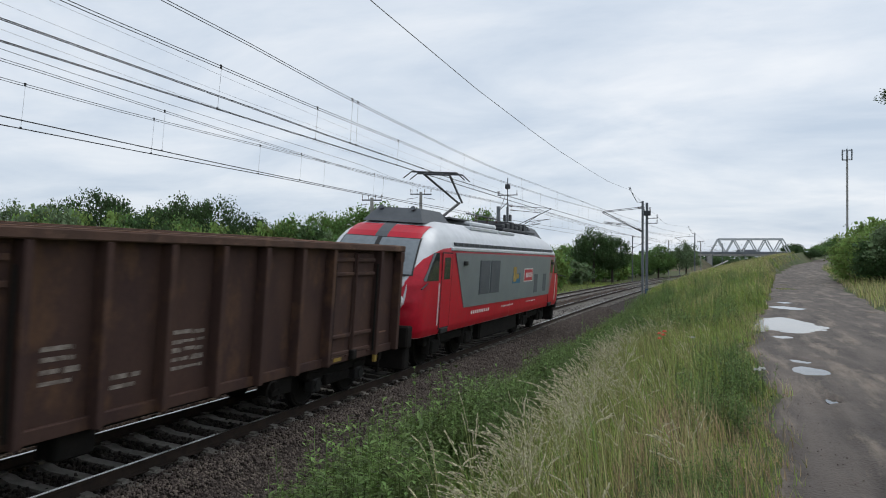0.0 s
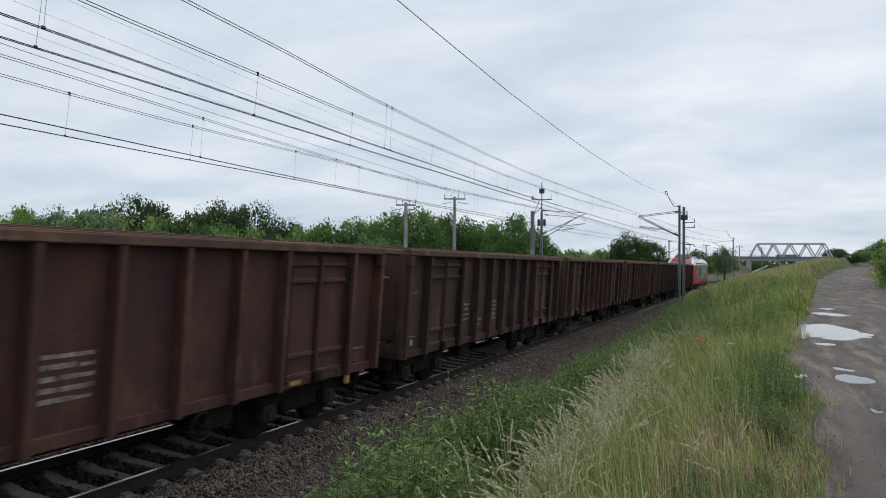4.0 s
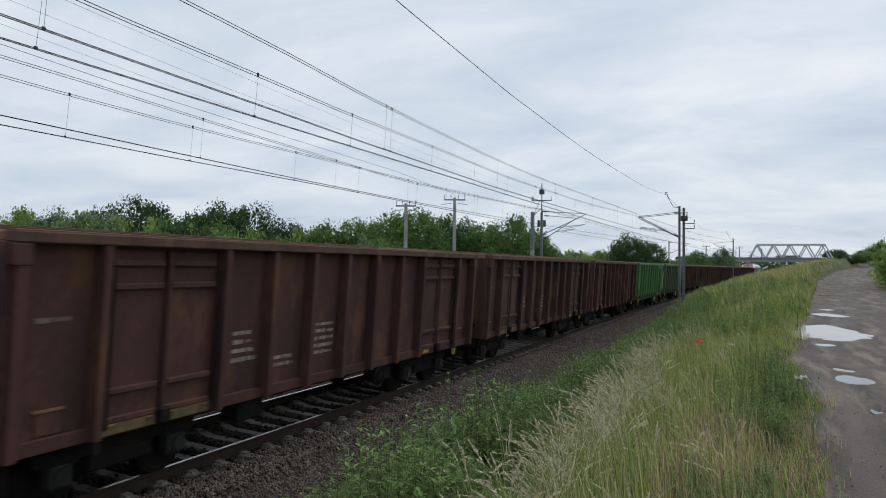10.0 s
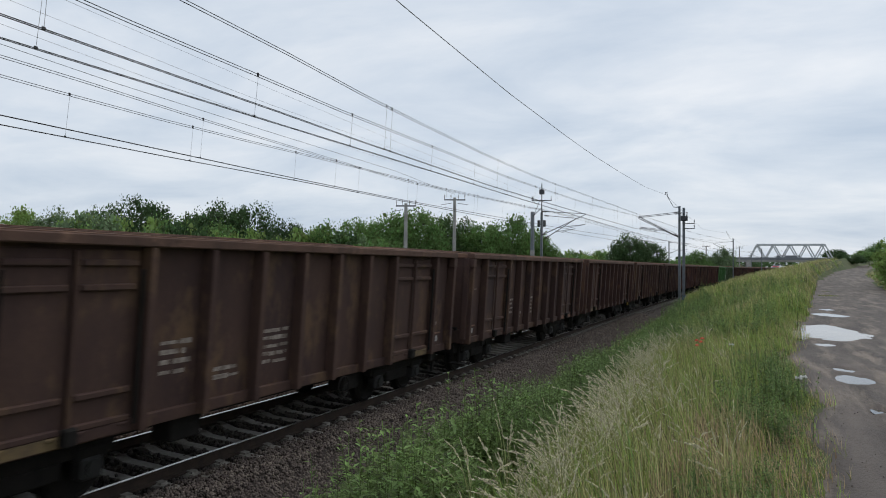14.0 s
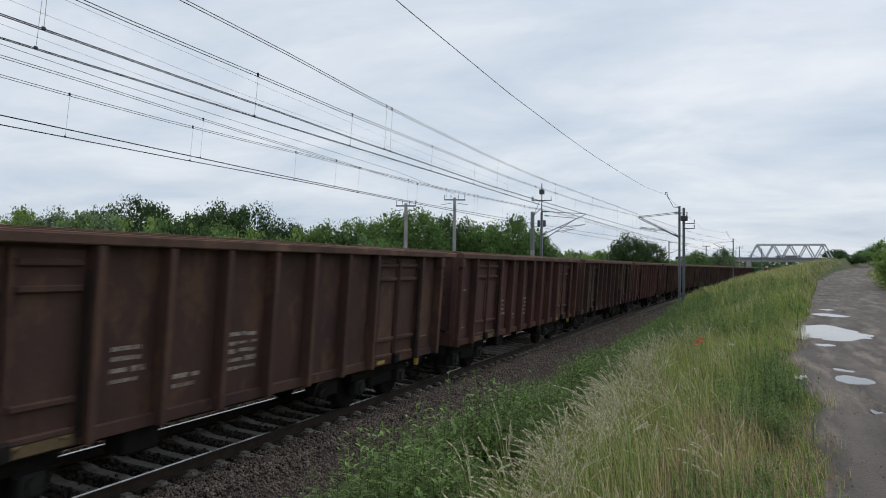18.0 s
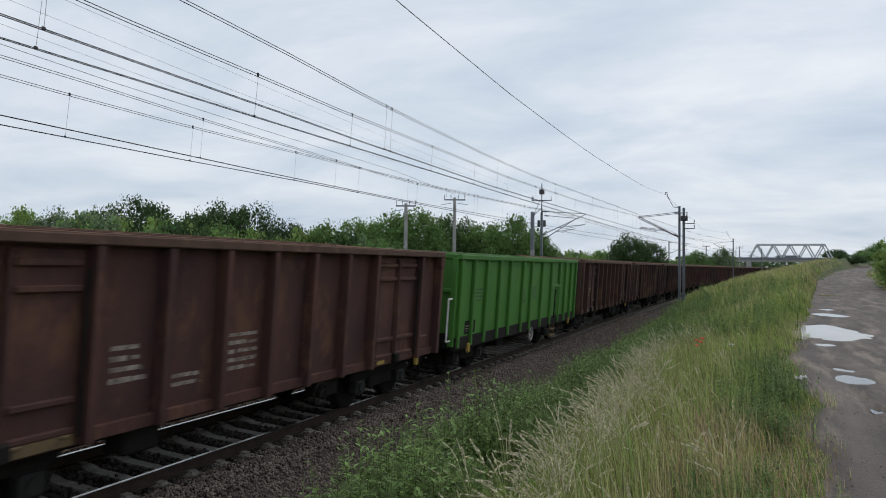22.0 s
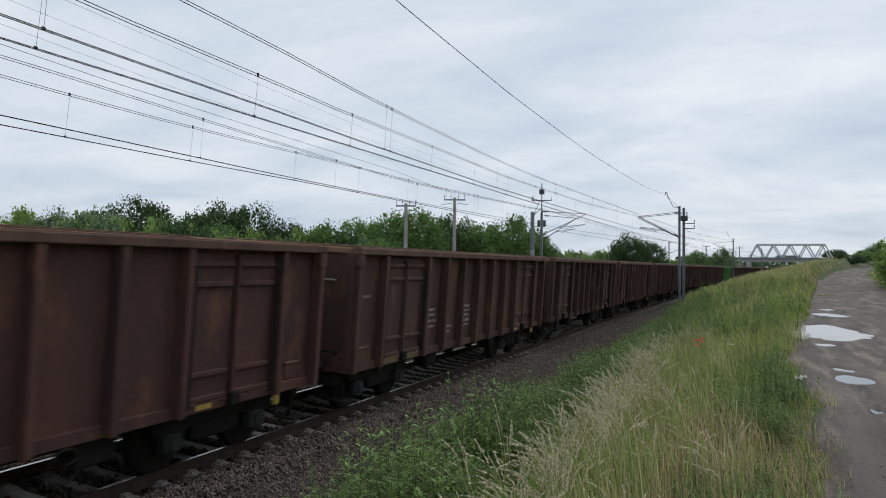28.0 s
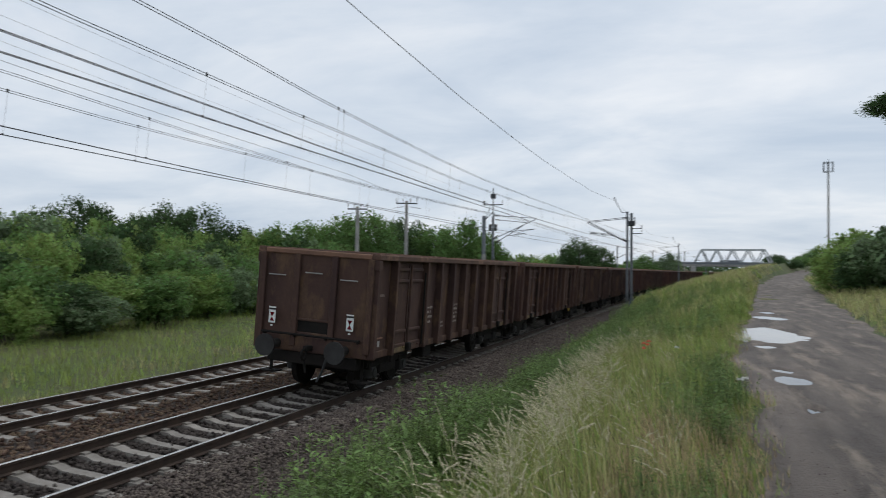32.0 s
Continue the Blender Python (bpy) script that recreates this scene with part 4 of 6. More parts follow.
def bush(label, x, y, height, spread, kind, seed):
    rng = random.Random(seed)
    t = thing("bush", label, "bush", pose(x, y, ground_z(x, y), 0, 0, rng.uniform(0, 360)), "bushes along the railway")
    bm = bmesh.new()
    for k in range(5):
        a = k * 1.26
        bm_rod(bm, (0.1 * math.cos(a), 0.1 * math.sin(a), -0.2), (spread * 0.4 * math.cos(a), spread * 0.4 * math.sin(a), height * 0.62), 0.04, 0.012, 5)
    part("stems", bm, BARK, t)
    share("crown", kind if y < 90 else FARSHRUBS[seed % 3], t, Matrix.Translation((0, 0, height * 0.47)) @ Matrix.Diagonal((spread, spread, height * 0.56, 1)))
    return t


def build_trees():
    rng = random.Random(4)
    row = [(-56.3, 48.3, 10.2, 3.4), (-53.3, 49.6, 9.4, 3.0), (-52.9, 55.2, 11.0, 3.4), (-49.7, 56.6, 11.7, 3.8), (-49, 62.3, 10, 3.4), (-46.1, 63.5, 12.2, 4.0),
           (-42.7, 65, 11.5, 3.6), (-42.3, 70.7, 10.4, 3.4), (-41.4, 76.5, 9.4, 3.4), (-36.9, 78.4, 10.4, 3.8), (-33, 80, 11.8, 4.4), (-29.8, 81.4, 12.0, 4.4),
           (-27.9, 87.7, 11.4, 4.4), (-24.5, 89.1, 11.0, 4.2), (-19.2, 85.9, 11.2, 3.8), (-16.6, 87.2, 10.0, 3.2)]
    for i, (x, y, h, w) in enumerate(row):
        tree("broad dark green tree in the belt behind the far track", x, y, h * 1.035, w, CROWNS[(4, 5, 0, 2, 1, 0, 2, 0, 4, 1, 3, 1, 2, 3, 1, 3)[i]], i, 0.06)
    for i, (x, y, h, w) in enumerate([(-23.1, 138.7, 8.4, 4.4), (-18.1, 140.9, 8.2, 4.6), (-10.4, 120.5, 11.6, 3.7), (-7.6, 122.6, 9.6, 3.4), (-2.9, 158.7, 8.8, 4.0),
                                      (2.6, 160.8, 9.4, 3.4), (-9.3, 177.3, 7.2, 4.6), (-30, 130, 9, 4.8), (-14, 150, 7.5, 4.4), (-5, 190, 7, 5)]):
        tree("far green tree beside the bend of the track", x, y, h, w, CROWNS[(3, 1, 0, 2, 1, 5)[i % 6]], 100 + i, 0.0)
    # thicket at the foot of the belt
    spots = []
    for k in range(46):
        y = 24 + k * 1.55 + rng.uniform(-1, 1)
        x = -19.5 - rng.uniform(0, 3.0) - (y - 24) * 0.10
        spots.append((x, y, rng.uniform(2.0, 3.8), rng.uniform(1.6, 2.4)))
    for k in range(44):
        y = 26 + k * 1.6 + rng.uniform(-1, 1)
        x = -25.0 - rng.uniform(0, 5.0) - (y - 26) * 0.05
        spots.append((x, y, rng.uniform(4.0, 6.0), rng.uniform(2.0, 3.0)))
    for k in range(40):
        y = 34 + k * 1.5 + rng.uniform(-1, 1)
        x = -34 - rng.uniform(0, 8.0) + max(y - 60, 0) * 0.25
        spots.append((x, y, rng.uniform(5.6, 8.0), rng.uniform(2.4, 3.4)))
    for k in range(30):
        y = 92 + k * 2.3
        spots.append((-11.5 - rng.uniform(0, 14) + tx(y), y, rng.uniform(3.4, 6.0), rng.uniform(2.2, 3.2)))
    for k in range(16):
        y = 150 + k * 5.0
        spots.append((-13 - rng.uniform(0, 8) + tx(y), y, rng.uniform(4, 6.0), rng.uniform(2.8, 3.6)))
    for i, (x, y, h, w) in enumerate(spots):
        side = math.degrees(math.atan2(8.41 - x, y))
        if side > 53.4 and y > 20:
            continue
        h = min(h, 4.4) if side > 50 else h
        bush("dense green bush in the lineside thicket", x, y, h, w, SHRUBS[i % 5], 200 + i)
    # the right-hand side of the lane
    for i, (x, y, h, w) in enumerate([(19.3, 68, 3.8, 1.9), (20.0, 62, 3.8, 2.2), (19.9, 74, 4.6, 2.2), (21.6, 61, 4.8, 2.8), (23.2, 63, 5.8, 3.4), (21.2, 70, 5.4, 2.8), (25.5, 66, 6.2, 3.6), (22.0, 78, 5.4, 2.8), (23.4, 86, 4.4, 2.8), (29, 70, 6.6, 4), (24, 80, 5.8, 3.4), (28.5, 60, 6.0, 3.6)]):
        bush("dark rounded bush beside the broken lane", x, y, h, w, SHRUBS[(0, 2, 0, 3, 2)[i % 5]], 300 + i)
    for i, (x, y, h, w) in enumerate([(29.6, 222, 4.6, 1.8), (34, 215, 3.6, 2.8), (26.6, 166, 3.2, 2.6), (31, 180, 4, 3.5), (40, 240, 5, 5), (48, 250, 5.5, 6), (7, 340, 8, 5), (-12, 330, 8, 6), (-30, 310, 9, 7), (55, 330, 9, 8), (14, 345, 7, 6), (28, 345, 7, 6), (38, 330, 7, 5)]):
        tree("far green tree near the bridge ramp", x, y, h, w, CROWNS[i % 4], 400 + i, 0.0)
    # a low branch that hangs into the view beside the lane
    t = tree("broad-leaved tree beside the lane with a low overhanging branch", 15.4, 10.6, 8.5, 2.6, CROWNS[0], 500, 0.4)
    bm = rod((0, 0, 3.4), (-4.6, -0.1, 3.55), 0.05, 0.012, 6)
    t.rotation_euler = (0, 0, 0)
    part("low_branch", bm, BARK, t)
    share("branch_leaves", CROWNS[0], t, Matrix.Translation((-4.42, -0.1, 3.66)) @ Matrix.Diagonal((0.62, 0.6, 0.34, 1)))


# ---- grass ----
def blades(name, roots, heights, widths, lean, mats, index, label, seg=3, parent=None, kind="stuff"):
    """Bent grass blades, each three narrow quads tapering to a point."""
    rng = np.random.default_rng(9)
    n = len(roots)
    a = rng.uniform(0, 6.283, n)
    bend = rng.uniform(0.1, 0.55, n) * heights * lean
    side = np.stack([-np.sin(a), np.cos(a), np.zeros(n)], -1)
    out = np.stack([np.cos(a), np.sin(a), np.zeros(n)], -1) + np.array([-0.45, 0.15, 0])
    rows = []
    for k in range(seg + 1):
        f = k / seg
        p = roots + out * (bend * f * f)[:, None] + np.array([0, 0, 1]) * (heights * (f - 0.18 * f * f * lean))[:, None]
        w = widths * (1 - f) ** 0.7
        if k < seg:
            rows += [p - side * w[:, None] * 0.5, p + side * w[:, None] * 0.5]
        else:
            rows += [p]
    m = 2 * seg + 1
    v = np.stack(rows, 1).reshape(-1, 3)
    faces = []
    base = np.arange(n) * m
    quads = [np.stack([base + 2 * k, base + 2 * k + 1, base + 2 * k + 3, base + 2 * k + 2], -1) for k in range(seg - 1)]
    tri = np.stack([base + 2 * seg - 2, base + 2 * seg - 1, base + 2 * seg], -1)
    me = bpy.data.meshes.new(name)
    q = np.concatenate(quads) if quads else np.zeros((0, 4), int)
    loops = np.concatenate([q.reshape(-1), tri.reshape(-1)]).astype(np.int32)
    total = np.concatenate([np.full(len(q), 4), np.full(len(tri), 3)]).astype(np.int32)
    me.vertices.add(len(v))
    me.vertices.foreach_set("co", v.reshape(-1))
    me.loops.add(len(loops))
    me.loops.foreach_set("vertex_index", loops)
    me.polygons.add(len(total))
    me.polygons.foreach_set("loop_start", (np.cumsum(total) - total).astype(np.int32))
    me.polygons.foreach_set("loop_total", total)
    me.polygons.foreach_set("material_index", np.concatenate([np.tile(index, seg - 1), index]).astype(np.int32))
    me.update(calc_edges=True)
    for mt in mats:
        me.materials.append(mt)
    ob = new(name, me)
    ob.parent = parent
    if kind:
        tagged(ob, label, "grass", kind=kind)
    return ob


def ridge_x(y):
    """Where the green weeds give way to the pale seeding grass of the ridge."""
    return float(np.interp(y, [3, 5, 8, 14.5, 25.5, 44], [7.1, 6.85, 6.55, 6.0, 5.5, 6.0]))


def build_grass():
    rng = np.random.default_rng(21)

    def scatter(n, y0, y1, fx0, fx1, power=1.0):
        out = []
        for _ in range(n):
            y = y0 + (y1 - y0) * rng.uniform() ** power
            x0, x1 = fx0(y), fx1(y)
            x = rng.uniform(x0, x1)
            out.append((x, y, ground_z(x, y) - 0.02))
        return np.array(out)

    def mixed(pts):
        """Dry or green by patches."""
        k = np.array([noise.noise(Vector((p[0] * 0.55, p[1] * 0.4, 9))) + 0.35 * noise.noise(Vector((p[0] * 2, p[1] * 2, 4))) for p in pts])
        return k

    def clumps(pts, f, z):
        return np.array([noise.noise(Vector((p[0] * f, p[1] * f * 0.8, z))) for p in pts])

    # the bank between the ballast and the lane: green below, a ridge of pale grass, mixed grass, a trodden edge
    pts = scatter(92000, 1.6, 34, lambda y: 2.75 + tx(y), lambda y: road_left(y) - 0.02, 1.5)
    c = clumps(pts, 2.2, 5) + 0.5 * clumps(pts, 6.0, 8)
    keep = c > -0.34 + 0.2 * rng.uniform(-1, 1, len(pts))
    pts, c = pts[keep], c[keep]
    k = mixed(pts)
    left = np.array([road_left(p[1]) for p in pts])
    d = pts[:, 0] - np.array([ridge_x(p[1]) for p in pts])
    e = left - pts[:, 0]
    r = rng.uniform(size=len(pts))
    tall = np.interp(d, [-3.5, -2.4, -0.5, 0.1, 0.7, 1.4], [0.24, 0.34, 0.38, 0.56, 0.62, 0.56]) * np.interp(e, [0, 0.3, 0.8], [0.25, 0.6, 1.0])
    h = tall * rng.uniform(0.45, 1.15, len(pts)) * np.clip(0.80 + 0.8 * c, 0.35, 1.35)
    straw = np.interp(d, [-0.3, 0.05, 0.4, 0.9, 1.6], [0.01, 0.20, 0.38, 0.36, 0.22]) + 0.45 * k * np.clip(d + 0.5, 0, 1)
    near_edge = (e < 1.2) & (pts[:, 1] < 8.4 + 1.2 * k)
    index = np.where(r < straw, 1, np.where(rng.uniform(size=len(pts)) < np.where(d < -0.2, 0.45, 0.12), 2, 0))
    index = np.where(near_edge & (rng.uniform(size=len(pts)) < 0.66), 3, index)
    wide = rng.uniform(0.004, 0.011, len(pts)) * np.where(index == 2, 1.5, 1.0)
    blades("bank_grass", pts, h, wide, 1.0, [GRASS, STRAW, WEED, FOX], index, "long green and dry grass on the bank")
    pts = scatter(56000, 30, 150, lambda y: 3.0 + tx(y), lambda y: road_left(y) + 0.05, 1.4)
    c = clumps(pts, 0.9, 5) + 0.4 * clumps(pts, 2.5, 8)
    k = mixed(pts)
    h = rng.uniform(0.3, 0.8, len(pts)) * np.clip(0.8 + 0.9 * c, 0.35, 1.4)
    r = rng.uniform(size=len(pts))
    index = np.where(k + 0.35 * np.clip((pts[:, 1] - 45) / 50, 0, 1) + rng.normal(0, 0.25, len(pts)) > 0.18, 1, np.where(r < 0.22, 2, 0))
    blades("distant_bank_grass", pts, h, rng.uniform(0.012, 0.036, len(pts)), 1.0, [GRASS, STRAW, WEED], index, "long grass further along the bank", 2)
    # pale stalks that stand out of the mixed grass
    pts = scatter(3600, 3.4, 30, lambda y: ridge_x(y) - 0.1, lambda y: min(ridge_x(y) + 1.9, road_left(y) - 0.6), 1.3)
    pts = pts[(clumps(pts, 1.4, 12) + 0.5 * clumps(pts, 4.0, 3) > -0.02) & ((pts[:, 0] - 8.41) ** 2 + pts[:, 1] ** 2 > 12)]
    h = rng.uniform(0.50, 0.86, len(pts))
    blades("standing_stalks", pts, h, rng.uniform(0.005, 0.009, len(pts)), 0.6, [STRAW, STALK], (rng.uniform(size=len(pts)) < 0.42).astype(int), "pale dry grass stalks standing on the bank")
    # short trodden grass along the lane's edge
    pts = scatter(9000, 2, 40, lambda y: road_left(y) - 0.9, lambda y: road_left(y) + 0.16, 1.5)
    pts = pts[clumps(pts, 3.0, 1) > -0.15]
    dry = np.where(rng.uniform(size=len(pts)) < 0.50, 1, 0)
    blades("lane_edge_grass", pts, rng.uniform(0.05, 0.30, len(pts)), rng.uniform(0.005, 0.011, len(pts)), 1.2, [GRASS, FOX], dry, "short trodden grass at the lane's edge", 2)
    # low weeds at the ballast edge
    pts = scatter(22000, 3, 60, lambda y: 2.55 + tx(y), lambda y: 4.6 + tx(y), 1.6)
    keep = np.array([noise.noise(Vector((p[0] * 0.9, p[1] * 0.5, 2))) > -0.28 + (0.35 if p[0] - tx(p[1]) < 2.9 else 0) for p in pts])
    pts = pts[keep]
    blades("lineside_weeds", pts, rng.uniform(0.14, 0.52, len(pts)), rng.uniform(0.008, 0.022, len(pts)), 1.2, [WEED, GRASS], (rng.uniform(size=len(pts)) < 0.5).astype(int), "low green weeds at the ballast edge")
    # the verge beyond the far track and the right-hand verge of the lane
    pts = scatter(40000, 12, 130, lambda y: -24 + tx(y), lambda y: -7.4 + tx(y), 1.5)
    dry = (mixed(pts) + rng.normal(0, 0.15, len(pts)) > 0.42)
    blades("verge_grass", pts, rng.uniform(0.25, 0.6, len(pts)) * np.clip(0.9 + 0.9 * clumps(pts, 0.6, 7), 0.4, 1.6), rng.uniform(0.012, 0.034, len(pts)), 1.0, [GRASS, STRAW], dry.astype(int), "tall green grass beyond the far track", 2)
    pts = scatter(22000, 14, 120, lambda y: road_left(y) + road_width(y), lambda y: road_left(y) + road_width(y) + 13, 1.3)
    dry = (mixed(pts) + rng.normal(0, 0.25, len(pts)) > -0.25)
    blades("lane_verge_grass", pts, rng.uniform(0.3, 0.95, len(pts)), rng.uniform(0.012, 0.035, len(pts)), 1.0, [GRASS, STRAW], dry.astype(int), "long dry grass beside the lane", 2)


TUFTS = []


def tuft_meshes():
    """Tufts of seeding grass: thin nodding stalks, each with a narrow feathery head."""
    made = []
    for seed in range(6):
        rng = np.random.default_rng(60 + seed)
        v, f, idx = [], [], []
        for s in range(9):
            root = np.array([rng.normal(0, 0.03), rng.normal(0, 0.03), 0])
            h = rng.uniform(0.6, 1.12)
            lean = np.array([-0.18 + rng.normal(0, 0.22), rng.normal(0.05, 0.22), 0])
            nod = rng.uniform(0.05, 0.30)
            pts = [root + lean * h * (q ** 2) * (1 + nod * q ** 4) + np.array([0, 0, h * q * (1 - nod * 0.8 * q ** 3)]) for q in np.linspace(0, 1, 8)]
            a = rng.uniform(0, 3.14)
            side = np.array([math.cos(a), math.sin(a), 0])
            for i in range(7):
                k = len(v)
                v += [pts[i] - side * 0.0032, pts[i] + side * 0.0032, pts[i + 1] + side * 0.0028, pts[i + 1] - side * 0.0028]
                f.append((k, k + 1, k + 2, k + 3))
                idx.append(0)
            # the head lies along the last fifth of the stalk
            big = rng.uniform(0.7, 1.3)
            long = rng.uniform(0.70, 0.82)
            for i in range(44):
                q = rng.uniform(long, 1.02) * 7
                j = min(int(q), 6)
                c = pts[j] + (pts[j + 1] - pts[j]) * (q - j) + rng.normal(0, 0.0034 * big * (1.15 - abs(q / 7 - (long + 1) / 2) / (1 - long) * 1.2), 3)
                d = (pts[j + 1] - pts[j]) / np.linalg.norm(pts[j + 1] - pts[j])
                g = rng.normal(size=3) * 0.28 + d
                g /= np.linalg.norm(g)
                e = np.cross(g, rng.normal(size=3))
                e /= np.linalg.norm(e)
                z = rng.uniform(0.009, 0.017) * big
                k = len(v)
                v += [c - g * z, c + e * z * 0.36, c + g * z, c - e * z * 0.36]
                f.append((k, k + 1, k + 2, k + 3))
                idx.append(1)
        me = bpy.data.meshes.new("grass_tuft")
        me.from_pydata([tuple(map(float, p)) for p in v], [], f)
        me.materials.append(STALK)
        me.materials.append(SEED)
        me.polygons.foreach_set("material_index", np.array(idx, dtype=np.int32))
        made.append(me)
    return made


def weed_meshes():
    """Upright leafy weeds: several stems set with narrow leaves."""
    made = []
    for seed in range(4):
        rng = np.random.default_rng(90 + seed)
        v, f = [], []
        for s in range(13):
            root = np.array([rng.normal(0, 0.13), rng.normal(0, 0.13), 0])
            h = rng.uniform(0.35, 0.72)
            lean = np.array([rng.normal(0, 0.12), rng.normal(0, 0.12), 0])
            a = rng.uniform(0, 3.14)
            side = np.array([math.cos(a), math.sin(a), 0]) * 0.003
            top = root + lean * h + np.array([0, 0, h])
            k = len(v)
            v += [root - side, root + side, top + side * 0.5, top - side * 0.5]
            f.append((k, k + 1, k + 2, k + 3))
            for i in range(26):
                q = rng.uniform(0.12, 1.0)
                c = root + (top - root) * q
                b = i * 2.4 + rng.uniform(-0.3, 0.3)
                g = np.array([math.cos(b), math.sin(b), rng.uniform(0.1, 0.9)])
                g /= np.linalg.norm(g)
                e = np.cross(g, np.array([0, 0, 1.0]))
                e /= np.linalg.norm(e)
                z = rng.uniform(0.04, 0.085) * (1.2 - 0.5 * q)
                k = len(v)
                v += [c, c + g * z * 0.5 + e * z * 0.2, c + g * z + np.array([0, 0, -0.15 * z]), c + g * z * 0.5 - e * z * 0.2]
                f.append((k, k + 1, k + 2, k + 3))
        me = bpy.data.meshes.new("weed_plant")
        me.from_pydata([tuple(map(float, p)) for p in v], [], f)
        me.materials.append(WEED)
        made.append(me)
    return made


def build_tufts():
    meshes = tuft_meshes()
    rng = random.Random(8)
    for i in range(270):
        y = 3.4 + 20 * rng.random() ** 1.35
        first = ridge_x(y)
        x = first + abs(rng.gauss(0.15, 0.5)) if i % 8 else rng.uniform(first - 0.3, 8.3)
        if (x - 8.41) ** 2 + y * y < 9 or not 4.4 < x < 8.4 or noise.noise(Vector((x * 0.9, y * 0.7, 6))) < -0.12:
            continue
        t = tagged(new("grass_tuft", meshes[i % 6]), "pale seeding grass tuft swaying on the bank", "grass", "seeding grass tufts on the bank")
        turn, size = rng.uniform(-50, 50), rng.uniform(0.55, 0.88) * (0.85 if x > 7.3 else 1.0)
        t.scale = (size, size, size)
        t.location = (x, y, ground_z(x, y) - 0.02)
        TUFTS.append((t, x, y, rng.random(), turn))
    # three tall tufts that stand apart among the weeds
    for x, y, size in ((6.15, 6.9, 0.95), (5.0, 7.6, 0.85), (5.6, 10.6, 0.8), (6.3, 5.6, 0.9)):
        t = tagged(new("grass_tuft", meshes[len(TUFTS) % 6]), "tall pale seeding grass tuft among the weeds", "grass", "seeding grass tufts on the bank")
        t.scale = (size, size, size)
        t.location = (x, y, ground_z(x, y) - 0.02)
        TUFTS.append((t, x, y, rng.random(), 10.0))
    # leafy weeds: a band at the ballast's edge and a dark clump beside the lane
    weeds = weed_meshes()
    spots = []
    for i in range(1700):
        y = 5.0 + 42 * rng.random() ** 1.35
        u = rng.uniform(3.0, 5.9)
        if noise.noise(Vector((u * 0.7, y * 0.5, 3))) < (0.05 if u < 4.0 else -0.22):
            continue
        spots.append((u + tx(y), y, rng.uniform(0.75, 1.45) * (0.65 if u < 4.1 else 1.0) * (0.7 + 0.8 * max(0.0, noise.noise(Vector((u * 0.9, y * 0.6, 14))) + 0.3))))
    # leafy mounds that stand out of the band
    for cx, cy, wide, n, big in ((5.15, 8.7, 0.62, 46, 1.15), (4.45, 10.6, 0.5, 26, 0.9), (4.7, 13.0, 0.75, 46, 1.15), (5.0, 16.2, 0.8, 44, 1.15), (4.3, 20.5, 0.8, 34, 1.1), (4.6, 25.5, 0.9, 36, 1.2), (4.9, 31, 1.0, 34, 1.2), (4.5, 38, 1.1, 30, 1.2)):
        for i in range(n):
            a, b = rng.random() * 6.283, rng.random() ** 0.5
            spots.append((cx + tx(cy) + wide * b * math.cos(a), cy + 1.5 * wide * b * math.sin(a), big * (1.35 - 0.6 * b) * rng.uniform(0.8, 1.1)))
    for i in range(44):
        y = 7.6 + 6 * rng.random() ** 1.2
        spots.append((road_left(y) - rng.uniform(0.28, 0.85), y, rng.uniform(0.5, 0.95)))
    for i in range(14):
        spots.append((rng.uniform(7.9, 8.5), rng.uniform(5.2, 6.4), rng.uniform(0.35, 0.6)))
    for i in range(160):
        y = 20 + 40 * rng.random()
        spots.append((rng.uniform(5.0, road_left(y) - 0.3), y, rng.uniform(0.8, 1.4)))
    spots = [p for p in spots if (p[0] - 8.41) ** 2 + p[1] ** 2 > 16]
    verts, faces = [], []
    for i, (x, y, size) in enumerate(spots):
        me = weeds[i % 4]
        m = Matrix.Translation((x, y, ground_z(x, y) - 0.02)) @ Matrix.Rotation(rng.uniform(0, 6.28), 4, "Z") @ Matrix.Scale(size, 4)
        if i % 5 == 0 and y < 24:
            w = tagged(new("weed_plant", me), "leafy green weed in the long grass", "plant", "leafy weeds on the bank")
            w.matrix_basis = m
            continue
        co = np.empty(len(me.vertices) * 3)
        me.vertices.foreach_get("co", co)
        a = np.array(m)
        verts.append(co.reshape(-1, 3) @ a[:3, :3].T + a[:3, 3])
        n = len(me.vertices) // 4
        faces.append(n)
    v = np.concatenate(verts)
    tagged(sheet("weed_bed", [tuple(map(float, q)) for q in v], [(4 * k, 4 * k + 1, 4 * k + 2, 4 * k + 3) for k in range(len(v) // 4)], [WEED]), "dense leafy green weeds along the ballast and the lane", "weeds", kind="stuff")
    # poppies
    for i, (x, y) in enumerate(((7.38, 14.6), (7.46, 14.7), (7.40, 14.8), (7.5, 14.65))):
        p = thing("poppy", "orange-red poppy in the long grass", "flower", pose(x, y, ground_z(x, y), 0, 0, i * 77), "poppies in the long grass")
        z = 0.46 + 0.03 * i
        part("stem", rod((0, 0, -0.05), (0.02, 0, z), 0.004, 0.003, 5), WEED, p)
        for k in range(4):
            bm = bmesh.new()
            bmesh.ops.create_icosphere(bm, subdivisions=1, radius=0.032, matrix=Matrix.Translation((0.02, 0, z)) @ Matrix.Rotation(k * 1.571, 4, "Z") @ Matrix.Translation((0.025, 0, 0.015)) @ Matrix.Rotation(0.8, 4, "Y") @ Matrix.Diagonal((1, 1, 0.25, 1)))
            part("petal", bm, POPPY, p)
